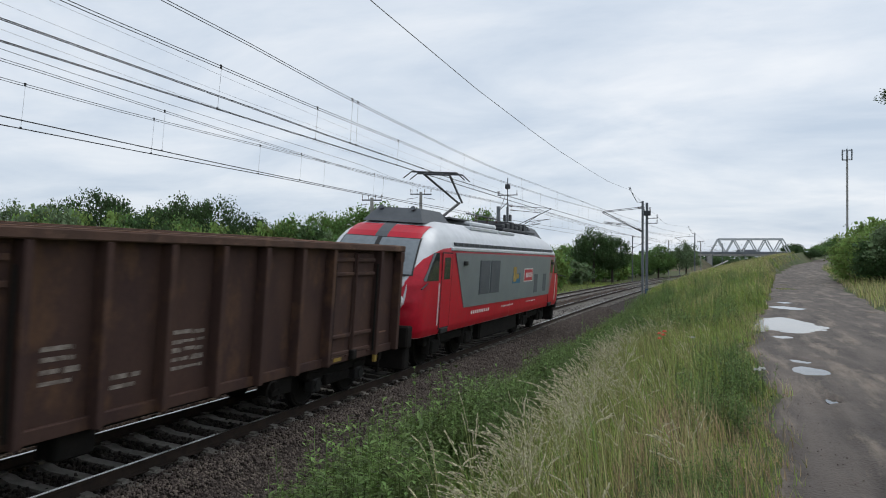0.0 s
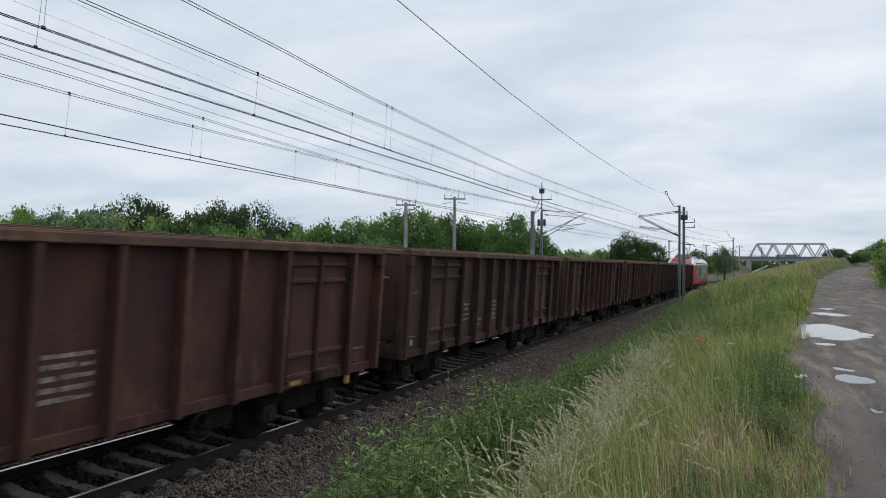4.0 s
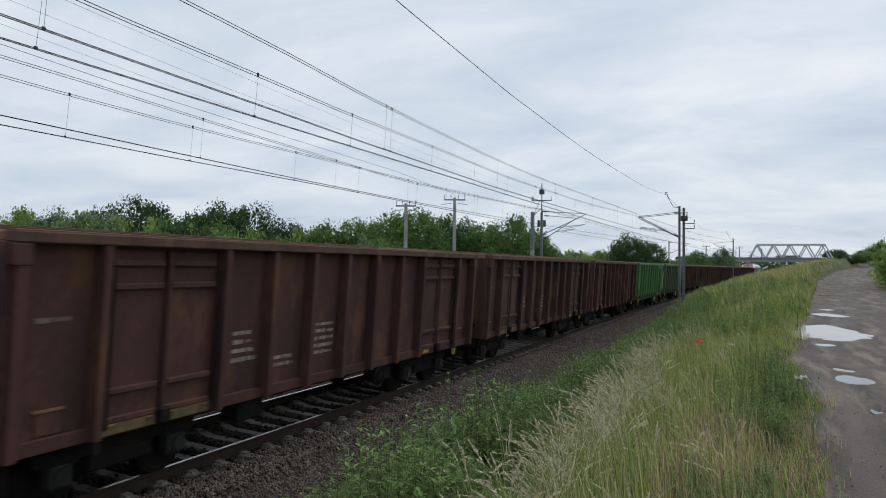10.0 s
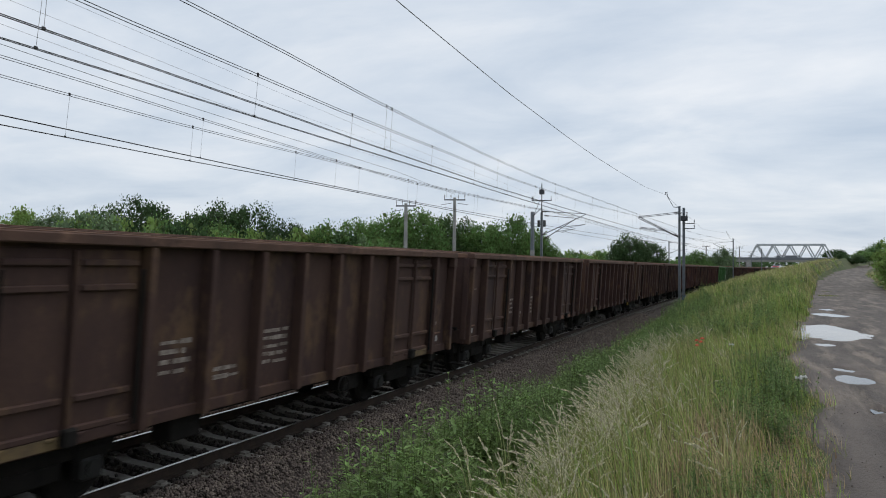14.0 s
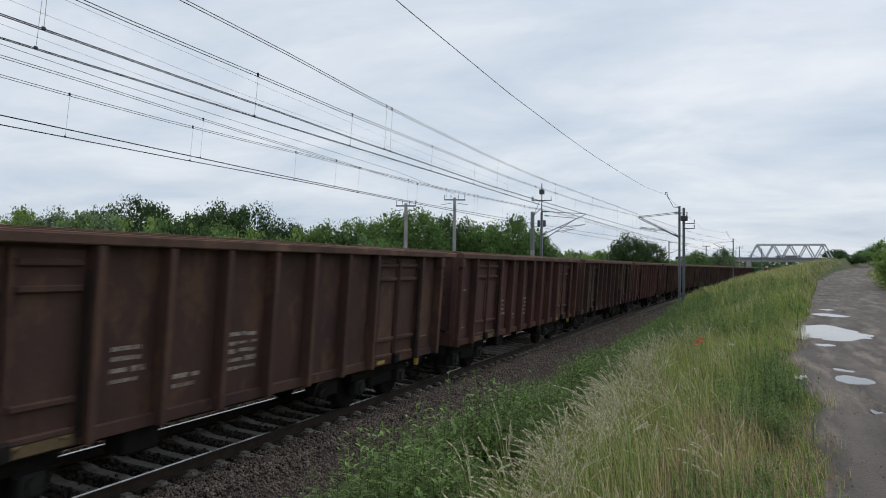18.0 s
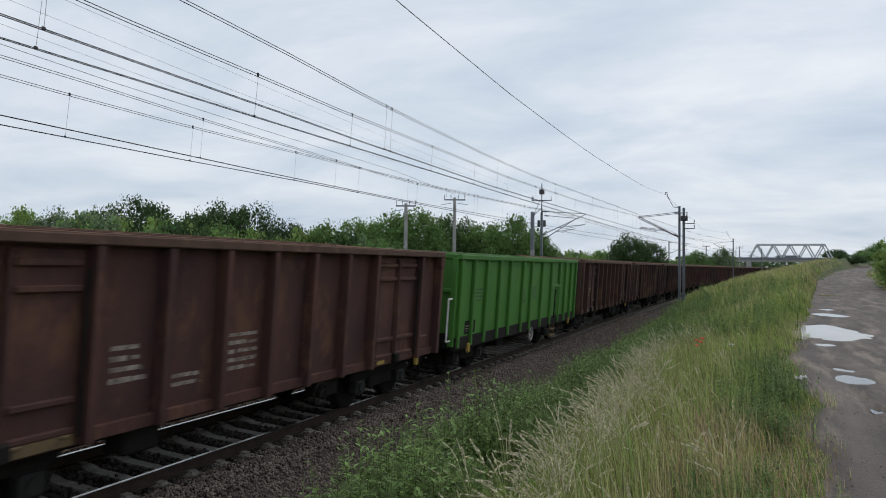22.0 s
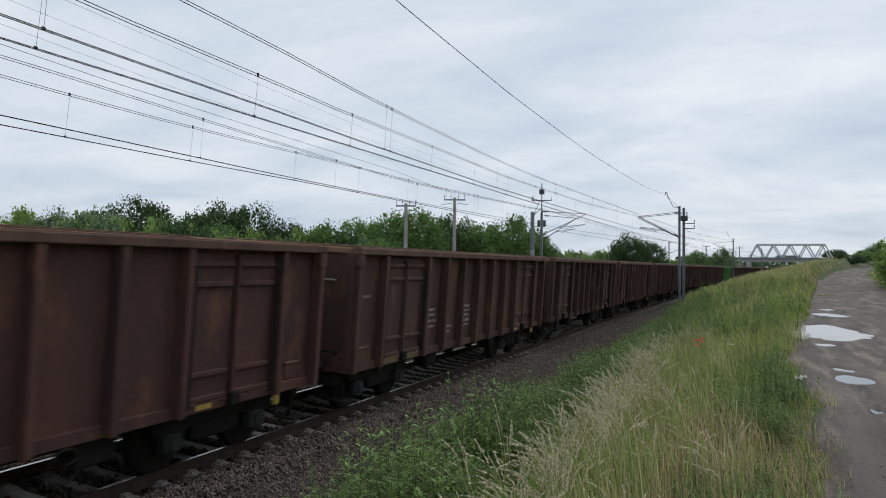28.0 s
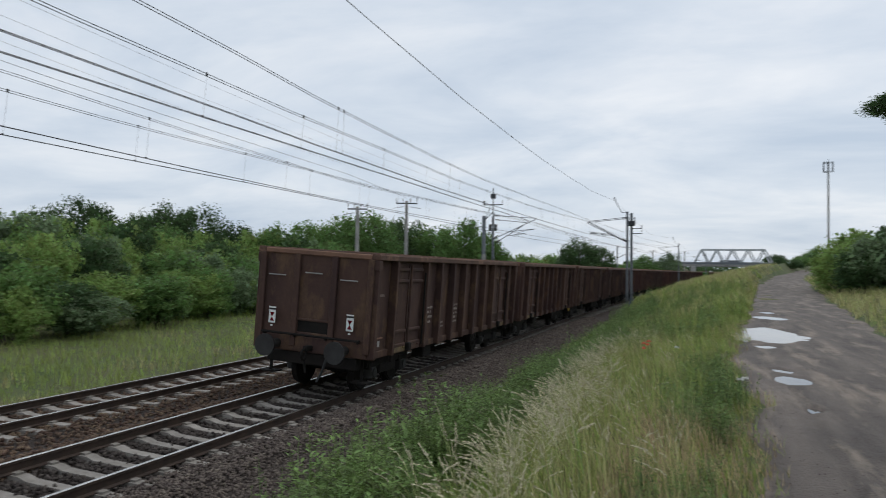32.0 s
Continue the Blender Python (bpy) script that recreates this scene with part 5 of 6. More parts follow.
    for i, (x, y) in enumerate(((8.86, 9.2), (8.92, 9.32), (8.05, 13.0), (3.6, 18.2))):
        p = thing("white_flower", "small white flower head on a stem in the grass", "flower", pose(x, y, ground_z(x, y)), "white flowers on the bank")
        part("stem", rod((0, 0, -0.05), (0, 0, 0.5), 0.004, 0.003, 5), WEED, p)
        bm = bmesh.new()
        for k in range(7):
            a = k * 0.9
            bmesh.ops.create_icosphere(bm, subdivisions=1, radius=0.012, matrix=Matrix.Translation((0.03 * math.cos(a), 0.03 * math.sin(a), 0.5 + 0.01 * (k % 2))))
        part("flower_head", bm, PALEFLOWER, p)


# ---- the train ----
WHEELS = []


def wheelset_mesh():
    bm = bmesh.new()
    bm_rod(bm, (-1.02, 0, 0), (1.02, 0, 0), 0.08, n=10)
    for s in (-1, 1):
        bm_rod(bm, (s * 0.69, 0, 0), (s * 0.82, 0, 0), 0.46, n=28)
        bm_rod(bm, (s * 0.665, 0, 0), (s * 0.695, 0, 0), 0.49, n=28)
        bm_rod(bm, (s * 0.80, 0, 0), (s * 0.84, 0, 0), 0.14, n=12)
        bm_ring(bm, (s * 0.815, 0, 0), 0.40, 0.03, "X", 24, 5)
    me = bpy.data.meshes.new("wheelset")
    bm.to_mesh(me)
    bm.free()
    me.materials.append(UNDER)
    return me


WHEELSET = wheelset_mesh()


def bogie(parent, y):
    b = new("bogie")
    b.parent = parent
    b.matrix_basis = Matrix.Translation((0, y, 0))
    b.empty_display_size = 0.2
    bm = bmesh.new()
    for s in (-1, 1):
        x = s * 1.0
        bm_box(bm, x - 0.09, x + 0.09, -1.25, 1.25, 0.60, 0.78, 0.02)
        bm_box(bm, x - 0.09, x + 0.09, -0.5, 0.5, 0.38, 0.62, 0.03)
        for q in (-0.9, 0.9):
            bm_box(bm, x - 0.11, x + 0.11, q - 0.26, q + 0.26, 0.55, 0.72, 0.02)
    bm_box(bm, -1.0, 1.0, -0.22, 0.22, 0.5, 0.85, 0.03)
    part("bogie_frame", bm, UNDER, b)
    for s in (-1, 1):
        for q in (-0.9, 0.9):
            bm = box(s * 1.03 - 0.11, s * 1.03 + 0.11, q - 0.16, q + 0.16, 0.31, 0.60, 0.04)
            bm_rod(bm, (s * 1.12, q, 0.46), (s * 1.17, q, 0.46), 0.11, n=10)
            part("axle_box", bm, BUFFER, b)
    for q in (-0.9, 0.9):
        w = share("wheelset", WHEELSET, b, Matrix.Translation((0, q, 0.46)))
    return b


def running_gear(w, half, buffer_z=1.05):
    """Bogies, buffers, hooks, steps and underframe that all the wagons share."""
    for y in (-4.5, 4.5):
        bogie(w, y)
    bm = bmesh.new()
    bm_box(bm, -0.28, 0.28, -half, half, 0.82, 1.12)
    for y in (-5.6, -3.4, -1.2, 1.2, 3.4, 5.6):
        bm_box(bm, -1.3, 1.3, y - 0.07, y + 0.07, 0.86, 1.1)
    for s in (-1, 1):
        bm_box(bm, s * 0.86, s * 0.96, -half, half, 0.70, 0.98)
        for y in (-2.2, 2.2):
            bm_box(bm, s * 0.9, s * 1.25, y - 0.3, y + 0.3, 0.52, 0.86, 0.03)
    part("underframe", bm, UNDER, w)
    part("brake_cylinder", rod((0.45, -1.2, 0.72), (0.45, -0.4, 0.72), 0.2, n=12), UNDER, w)
    part("air_tank", rod((-0.5, 0.3, 0.7), (-0.5, 1.5, 0.7), 0.19, n=12), UNDER, w)
    part("brake_rod", rod((0.2, -3.4, 0.62), (0.2, 3.4, 0.62), 0.035), UNDER, w)
    for e in (-1, 1):
        for s in (-1, 1):
            bm = rod((s * 0.875, e * half, buffer_z), (s * 0.875, e * (half + 0.40), buffer_z), 0.105, n=12)
            bm_rod(bm, (s * 0.875, e * (half + 0.30), buffer_z), (s * 0.875, e * (half + 0.56), buffer_z), 0.08, n=12)
            bm_box(bm, s * 0.875 - 0.17, s * 0.875 + 0.17, e * half - 0.02, e * half + 0.03, buffer_z - 0.17, buffer_z + 0.17)
            part("buffer_stem", bm, BUFFER, w)
            part("buffer_head", rod((s * 0.875, e * (half + 0.54), buffer_z), (s * 0.875, e * (half + 0.59), buffer_z), 0.25, n=18), BUFFER, w)
        bm = box(-0.06, 0.06, e * half, e * (half + 0.32), 0.96, 1.08, 0.02)
        bm_ring(bm, (0, e * (half + 0.34), 0.90), 0.12, 0.03, "X", 12, 6)
        bm_rod(bm, (0, e * (half + 0.34), 0.82), (0.05, e * (half + 0.3), 0.5), 0.03)
        part("coupling_hook", bm, UNDER, w)
        bm = rod((0.42, e * half, 0.9), (0.42, e * (half + 0.22), 0.55), 0.03)
        bm_rod(bm, (0.42, e * (half + 0.22), 0.55), (0.36, e * (half + 0.32), 0.32), 0.03)
        part("brake_hose", bm, BLACK, w)
        for s in (-1, 1):
            x = s * 1.18
            bm = box(x - 0.03, x + 0.03, e * (half - 0.25) - 0.02, e * (half - 0.25) + 0.02, 0.35, 0.95)
            bm_box(bm, x - 0.2, x + 0.2, e * (half - 0.25) - 0.16, e * (half - 0.25) + 0.16, 0.33, 0.36)
            part("step", bm, UNDER, w)


def lettering(w, y0, y1, z0, z1, rows, mat, x=1.3665, ragged=1.0, seed=0):
    """Unreadable stencilled lines: short bars in rows on the side."""
    rng = random.Random(seed)
    bm = bmesh.new()
    step = (z1 - z0) / rows
    for i in range(rows):
        z = z1 - (i + 0.75) * step
        y = y0
        end = y1 - rng.uniform(0, 0.3) * (y1 - y0) * ragged
        while y < end:
            q = min(y + rng.uniform(0.16, 0.5), end)
            for s in (-1, 1):
                a, b = (y, q) if s > 0 else (-q, -y)
                bm_box(bm, s * x, s * (x + 0.003), a, b, z + rng.uniform(0, 0.02), z + step * rng.uniform(0.42, 0.6))
            y = q + rng.choice((0.015, 0.02, 0.06))
    tagged(part("stencil_block", bm, mat, w, "faded stencilled marks"), kind="stuff")


def brown_wagon(paint, yellow, look_no, marks=CHALK):
    half = 6.42
    w = thing("gondola_wagon", "rust-brown open freight wagon with ribbed steel sides", "freight wagon", group="wagons of the freight train")
    zb, zt = 0.92, 3.15
    for s in (-1, 1):
        part("side_wall", box(s * 1.32, s * 1.365, -half, half, zb + 0.1, zt), paint, w)
        part("sole_bar", box(s * 1.33, s * 1.43, -half, half, zb - 0.03, zb + 0.13, 0.008), paint, w)
        part("top_rail", box(s * 1.36, s * 1.565, -half - 0.04, half + 0.04, zt - 0.03, zt + 0.10, 0.018), RAILPAINT, w, "worn rusty top rail")
        part("rail_cap", box(s * 1.37, s * 1.552, -half - 0.03, half + 0.03, zt + 0.10, zt + 0.108), RIM, w, "paler brown top edge")
        for y in (0, 1.08, 2.17, 3.26, 5.31, 6.36, -1.08, -2.17, -3.26, -5.31, -6.36):
            b = 0.058 if abs(y) < 6 else 0.066
            bm = box(s * 1.362, s * 1.552, y - b, y + b, zb - 0.02, zt - 0.031, 0.012)
            if abs(y) > 6:
                bm_box(bm, s * 1.40, s * 1.562, y - 0.11, y + 0.09, zt - 0.26, zt - 0.032, 0.012)
            part("post", bm, paint, w)
        for e in (-1, 1):
            for y0, y1 in ((3.36, 4.26), (4.32, 5.21)):
                a, b = sorted((e * y0, e * y1))
                bm = box(s * 1.362, s * 1.40, a, b, zb + 0.16, zt - 0.08, 0.01)
                for z in (2.92, 2.64, 1.42, 1.08):
                    bm_box(bm, s * 1.395, s * 1.46, a + 0.05, b - 0.05, z - 0.035, z + 0.04, 0.012)
                part("door_leaf", bm, paint, w)
            part("door_bar", rod((s * 1.47, e * 4.29, zb + 0.12), (s * 1.47, e * 4.29, zt - 0.1), 0.03, n=6), paint, w)
            for y in (3.30, 5.27):
                part("hinge_rod", rod((s * 1.50, e * (y + (0.085 if y < 4 else -0.085)), 1.0), (s * 1.50, e * (y + (0.085 if y < 4 else -0.085)), 2.85), 0.022, n=6), UNDER, w)
            for y0, y1 in ((3.40, 4.22), (4.36, 5.18)):
                a, b = sorted((e * y0, e * y1))
                bm = box(s * 1.431, s * 1.452, a, b, zb - 0.01, zb + 0.12, 0.006)
                for q in (a + 0.12, b - 0.12):
                    bm_rod(bm, (s * 1.455, q - 0.05, zb + 0.10), (s * 1.455, q + 0.05, zb + 0.10), 0.022, n=6)
                part("door_flap", bm, OCHRE if (yellow and e < 0) or (look_no == 3 and y0 > 4) else RIM if look_no == 1 and e > 0 else paint, w)
            part("door_catch", box(s * 1.45, s * 1.56, e * 4.29 - 0.09, e * 4.29 + 0.09, zb + 0.0, zb + 0.2, 0.02), UNDER, w)
            bm = box(s * 1.47, s * 1.54, e * 5.31 - 0.05, e * 5.31 + 0.05, zb - 0.17, zb + 0.12, 0.01)
            part("tow_hook", bm, YELLOW if yellow and e > 0 else UNDER, w, "yellow painted hook" if yellow and e > 0 else "")
            part("label_clip", box(s * 1.362, s * 1.385, e * 5.84 - 0.17, e * 5.84 + 0.17, 1.06, 1.32, 0.01), paint, w)
            if look_no % 2:
                part("paper_label", box(s * 1.386, s * 1.389, e * 5.84 - 0.06, e * 5.84 + 0.06, 1.14, 1.27), CONCRETE, w, "small pale paper label")
            part("clip_lip", box(s * 1.362, s * 1.40, e * 5.84 - 0.19, e * 5.84 + 0.19, 1.32, 1.345), RIM, w)
        if yellow:
            a, b = sorted((s * 3.5, s * 4.2))
            part("yellow_plate", box(s * 1.453, s * 1.457, a + 0.1, a + 0.4, zb + 0.02, zb + 0.09), YELLOW, w, "worn yellow paint patch")
    for e in (-1, 1):
        part("end_wall", box(-1.40, 1.40, e * (half - 0.05), e * half, zb + 0.15, zt), paint, w)
        part("end_top_rail", box(-1.36, 1.36, e * (half - 0.09), e * (half + 0.05), zt - 0.03, zt + 0.09, 0.02), RIM, w, "worn pale rusty end rail")
        for x in (-0.48, 0.48, -1.38, 1.38):
            part("end_post", box(x - 0.07, x + 0.07, e * half, e * (half + 0.09), zb + 0.1, zt - 0.02, 0.012), paint, w)
        part("headstock", box(-1.40, 1.40, e * (half - 0.03), e * (half + 0.06), zb - 0.02, 1.26, 0.02), paint, w)
        part("lower_beam", box(-1.15, 1.15, e * (half - 0.25), e * (half + 0.01), 0.62, 0.90, 0.02), UNDER, w)
        bm = rod((-1.25, e * (half + 0.16), 1.30), (1.25, e * (half + 0.16), 1.30), 0.028, n=7)
        for x in (-1.2, -0.4, 0.4, 1.2):
            bm_box(bm, x - 0.02, x + 0.02, e * (half + 0.05), e * (half + 0.17), 1.24, 1.32)
        part("foot_bar", bm, UNDER, w)
        # flat dark plate on the wall that paints the shade of a recess
        part("end_hatch", box(-0.40, 0.40, e * (half - 0.01), e * (half + 0.012), 1.36, 1.61), UNDER, w, "dark plate painting a recess's shade at the end wall's foot")
        for z in (1.30, 1.62):
            part("end_rib", box(-0.42, 0.42, e * half, e * (half + 0.05), z, z + 0.05, 0.01), paint, w)
        for x, z in ((-1.0, 2.62), (-0.05, 2.72), (0.85, 2.62)):
            part("grab_rail", rod((x - 0.22, e * (half + 0.06), z), (x + 0.22, e * (half + 0.06), z), 0.014, n=6), CONCRETE, w, "pale grab rail")
    part("floor", box(-1.315, 1.315, -half + 0.05, half - 0.05, 1.16, 1.24), UNDER, w)
    lettering(w, -6.06, -5.62, 2.24, 2.36, 1, FAINT, ragged=0.1, seed=look_no + 2)
    lettering(w, -2.90, -2.30, 1.44, 1.96, 4, marks, seed=look_no)
    lettering(w, -1.88, -1.32, 1.26, 1.50, 2, marks, seed=look_no + 9)
    lettering(w, -0.86, -0.15, 1.34, 1.95, 5, marks, ragged=0.2, seed=look_no + 5)
    if look_no % 2:
        lettering(w, 5.5, 5.95, 1.5, 1.62, 1, marks, seed=look_no + 3)
    for s in (-1, 1):
        bm = bmesh.new()
        bm_ring(bm, (s * 1.42, s * 1.63, 0.68), 0.19, 0.017, "X", 22, 6)
        for k in range(3):
            a = k * 2.094 + 0.3
            bm_rod(bm, (s * 1.42, s * 1.63, 0.68), (s * 1.42, s * 1.63 + 0.19 * math.cos(a), 0.68 + 0.19 * math.sin(a)), 0.012, n=5)
        part("handwheel", bm, UNDER, w)
    running_gear(w, half)
    return w


def green_wagon(paint, look_no, ribs, door, label, ladder=True, half=6.42, text=None, emblem=None, wheel=0.9, reach=0.1):
    text = ribs[-4] + 0.25 if text is None else text
    emblem = ribs[-5] + 0.5 if emblem is None else emblem
    w = thing("gondola_wagon", label, "freight wagon", group="wagons of the freight train")
    zb, zt = 1.10, 3.12
    for s in (-1, 1):
        part("side_wall", box(s * 1.40, s * 1.44, -half, half, zb, zt), paint, w)
        part("sole_bar", box(s * 1.37, s * 1.47, -half, half, 0.80, zb + 0.02, 0.012), UNDER, w, "dark dirty sole bar")
        part("top_rail", box(s * 1.37, s * 1.53, -half - 0.04, half + 0.04, zt - 0.03, zt + 0.10, 0.02), [paint], w)
        part("rail_cap", box(s * 1.38, s * 1.52, -half - 0.03, half + 0.03, zt + 0.10, zt + 0.106), [GREEN_RIM], w, "paler green top edge")
        for y in ribs:
            part("post", box(s * 1.44, s * 1.53, s * y - 0.055, s * y + 0.055, 0.86, zt - 0.031, 0.015), paint, w)
        a, b = sorted((s * door[0], s * door[1]))
        top = door[2]
        fr = bmesh.new()
        bm_box(fr, s * 1.44, s * 1.51, a - 0.05, a + 0.04, zb, top, 0.01)
        bm_box(fr, s * 1.44, s * 1.51, b - 0.04, b + 0.05, zb, top, 0.01)
        bm_box(fr, s * 1.44, s * 1.52, a - 0.1, b + 0.1, top - 0.02, top + 0.08, 0.01)
        part("door_frame", fr, paint, w)
        leaves = 2 if b - a > 1.2 else 1
        for k in range(leaves):
            q0 = a + 0.06 + (b - a - 0.1) * k / leaves
            q1 = a + 0.04 + (b - a - 0.1) * (k + 1) / leaves
            lf = box(s * 1.44, s * 1.46, q0, q1, zb + 0.12, top - 0.05, 0.008)
            for z in (zb + 0.14, top - 0.12):
                bm_box(lf, s * 1.45, s * 1.485, q0, q1, z, z + 0.06, 0.01)
            for y in (q0, q1 - 0.05):
                bm_box(lf, s * 1.45, s * 1.48, y, y + 0.05, zb + 0.12, top - 0.05, 0.008)
            part("door_leaf", lf, paint, w)
        part("door_lock", rod((s * 1.5, (a + b) / 2, zb - 0.05), (s * 1.5, (a + b) / 2, top - 0.1), 0.02, n=6), UNDER, w)
        part("door_sill", box(s * 1.40, s * 1.482, a, b, 0.94, 1.10, 0.01), OCHRE if ladder else UNDER, w, "rusty ochre sill" if ladder else "")
        bm = bmesh.new()
        for y in (a + 0.15, b - 0.95 if leaves == 2 else b - 0.1):
            bm_box(bm, s * 1.42, s * 1.46, y - 0.025, y + 0.025, 0.34, 0.95)
        for z in (0.40, 0.62):
            bm_box(bm, s * 1.36, s * 1.5, a + 0.12, (b - 0.92 if leaves == 2 else b - 0.07), z, z + 0.035)
        part("step_ladder", bm, OCHRE, w, "dirty ochre step ladder")
        bm = bmesh.new()
        bm_ring(bm, (s * 1.46, s * (door[0] - wheel), 0.68), 0.21, 0.022, "X", 22, 6)
        for k in range(4):
            an = k * 1.571 + 0.3
            bm_rod(bm, (s * 1.46, s * (door[0] - wheel), 0.68), (s * 1.46, s * (door[0] - wheel) + 0.2 * math.cos(an), 0.68 + 0.2 * math.sin(an)), 0.014, n=5)
        part("handwheel", bm, CONCRETE, w)
        for e in (-1, 1):
            bm = bmesh.new()
            y = e * (half + reach)
            low, high = (1.3, 2.55) if reach < 0.2 else (1.05, 2.1)
            bm_rod(bm, (s * 1.36, y, low), (s * 1.36, y, high), 0.02, n=6)
            bm_rod(bm, (s * 1.36, y, high), (s * 1.36, e * half, high), 0.02, n=6)
            bm_rod(bm, (s * 1.36, y, low), (s * 1.36, e * half, low), 0.02, n=6)
            part("grab_rail", bm, WHITE, w, "pale grab rail")
            part("tow_hook", box(s * 1.44, s * 1.52, e * 5.5 - 0.06, e * 5.5 + 0.06, 0.68, 0.92, 0.02), YELLOW, w, "yellow painted hook")
        part("label_panel", box(s * 1.441, s * 1.446, *sorted((s * -5.75, s * -5.0)), 1.16, 1.5), UNDER, w, "dark label panel")
    for e in (-1, 1):
        part("end_wall", box(-1.40, 1.40, e * (half - 0.05), e * half, zb, zt), paint, w)
        part("end_top_rail", box(-1.36, 1.36, e * (half - 0.08), e * (half + 0.05), zt - 0.03, zt + 0.10, 0.02), [paint], w)
        for x in (-0.5, 0.5, -1.37, 1.37):
            part("end_post", box(x - 0.07, x + 0.07, e * half, e * (half + 0.09), 0.9, zt, 0.012), paint, w)
        part("end_rib", box(-1.36, 1.36, e * half, e * (half + 0.07), 2.25, 2.35, 0.012), paint, w)
        part("headstock", box(-1.40, 1.40, e * (half - 0.03), e * (half + 0.06), 0.82, 1.22, 0.02), UNDER, w)
    part("floor", box(-1.315, 1.315, -half + 0.05, half - 0.05, 1.16, 1.24), UNDER, w)
    lettering(w, ribs[1] + 0.25, ribs[1] + 0.9, 1.95, 2.35, 4, DARKMARK, 1.4415, seed=look_no)
    lettering(w, text, text + 0.65, 1.85, 2.25, 5, DARKMARK, 1.4415, seed=look_no + 3)
    lettering(w, -5.7, -5.15, 1.2, 1.4, 3, CHALK, 1.447, seed=look_no + 6)
    for s in (-1, 1):
        y = s * emblem
        bm = box(s * 1.441, s * 1.445, y - 0.22, y + 0.22, 1.75, 1.90)
        bm_box(bm, s * 1.441, s * 1.445, y - 0.12, y + 0.15, 1.92, 2.22)
        part("faded_emblem", bm, DARKMARK, w, "dark faded emblem shape")
    running_gear(w, half)
    return w


def tail_boards(w):
    """The two white and red end-of-train boards on the last wagon."""
    for x in (-1.02, 0.98):
        part("tail_board", box(x - 0.09, x + 0.09, -6.55, -6.535, 1.50, 1.80, 0.006), WHITE, w, "white tail board with red triangles")
        bm = bmesh.new()
        for sgn in (1, -1):
            vs = [bm.verts.new((x + dx, -6.553, 1.645 + sgn * dz)) for dx, dz in ((0, 0.0), (-0.062, 0.10), (0.062, 0.10))]
            bm.faces.new(vs)
        bmesh.ops.solidify(bm, geom=bm.faces[:], thickness=0.004)
        part("red_triangles", bm, RED, w, "red triangles")
        part("board_holder", box(x - 0.085, x + 0.085, -6.547, -6.53, 1.80, 1.86, 0.005), BLACK, w)
        part("holder_plate", box(x - 0.09, x + 0.09, -6.553, -6.548, 1.845, 1.875), WHITE, w)
        part("holder_pin", box(x - 0.025, x + 0.025, -6.55, -6.53, 1.43, 1.46), WHITE, w)


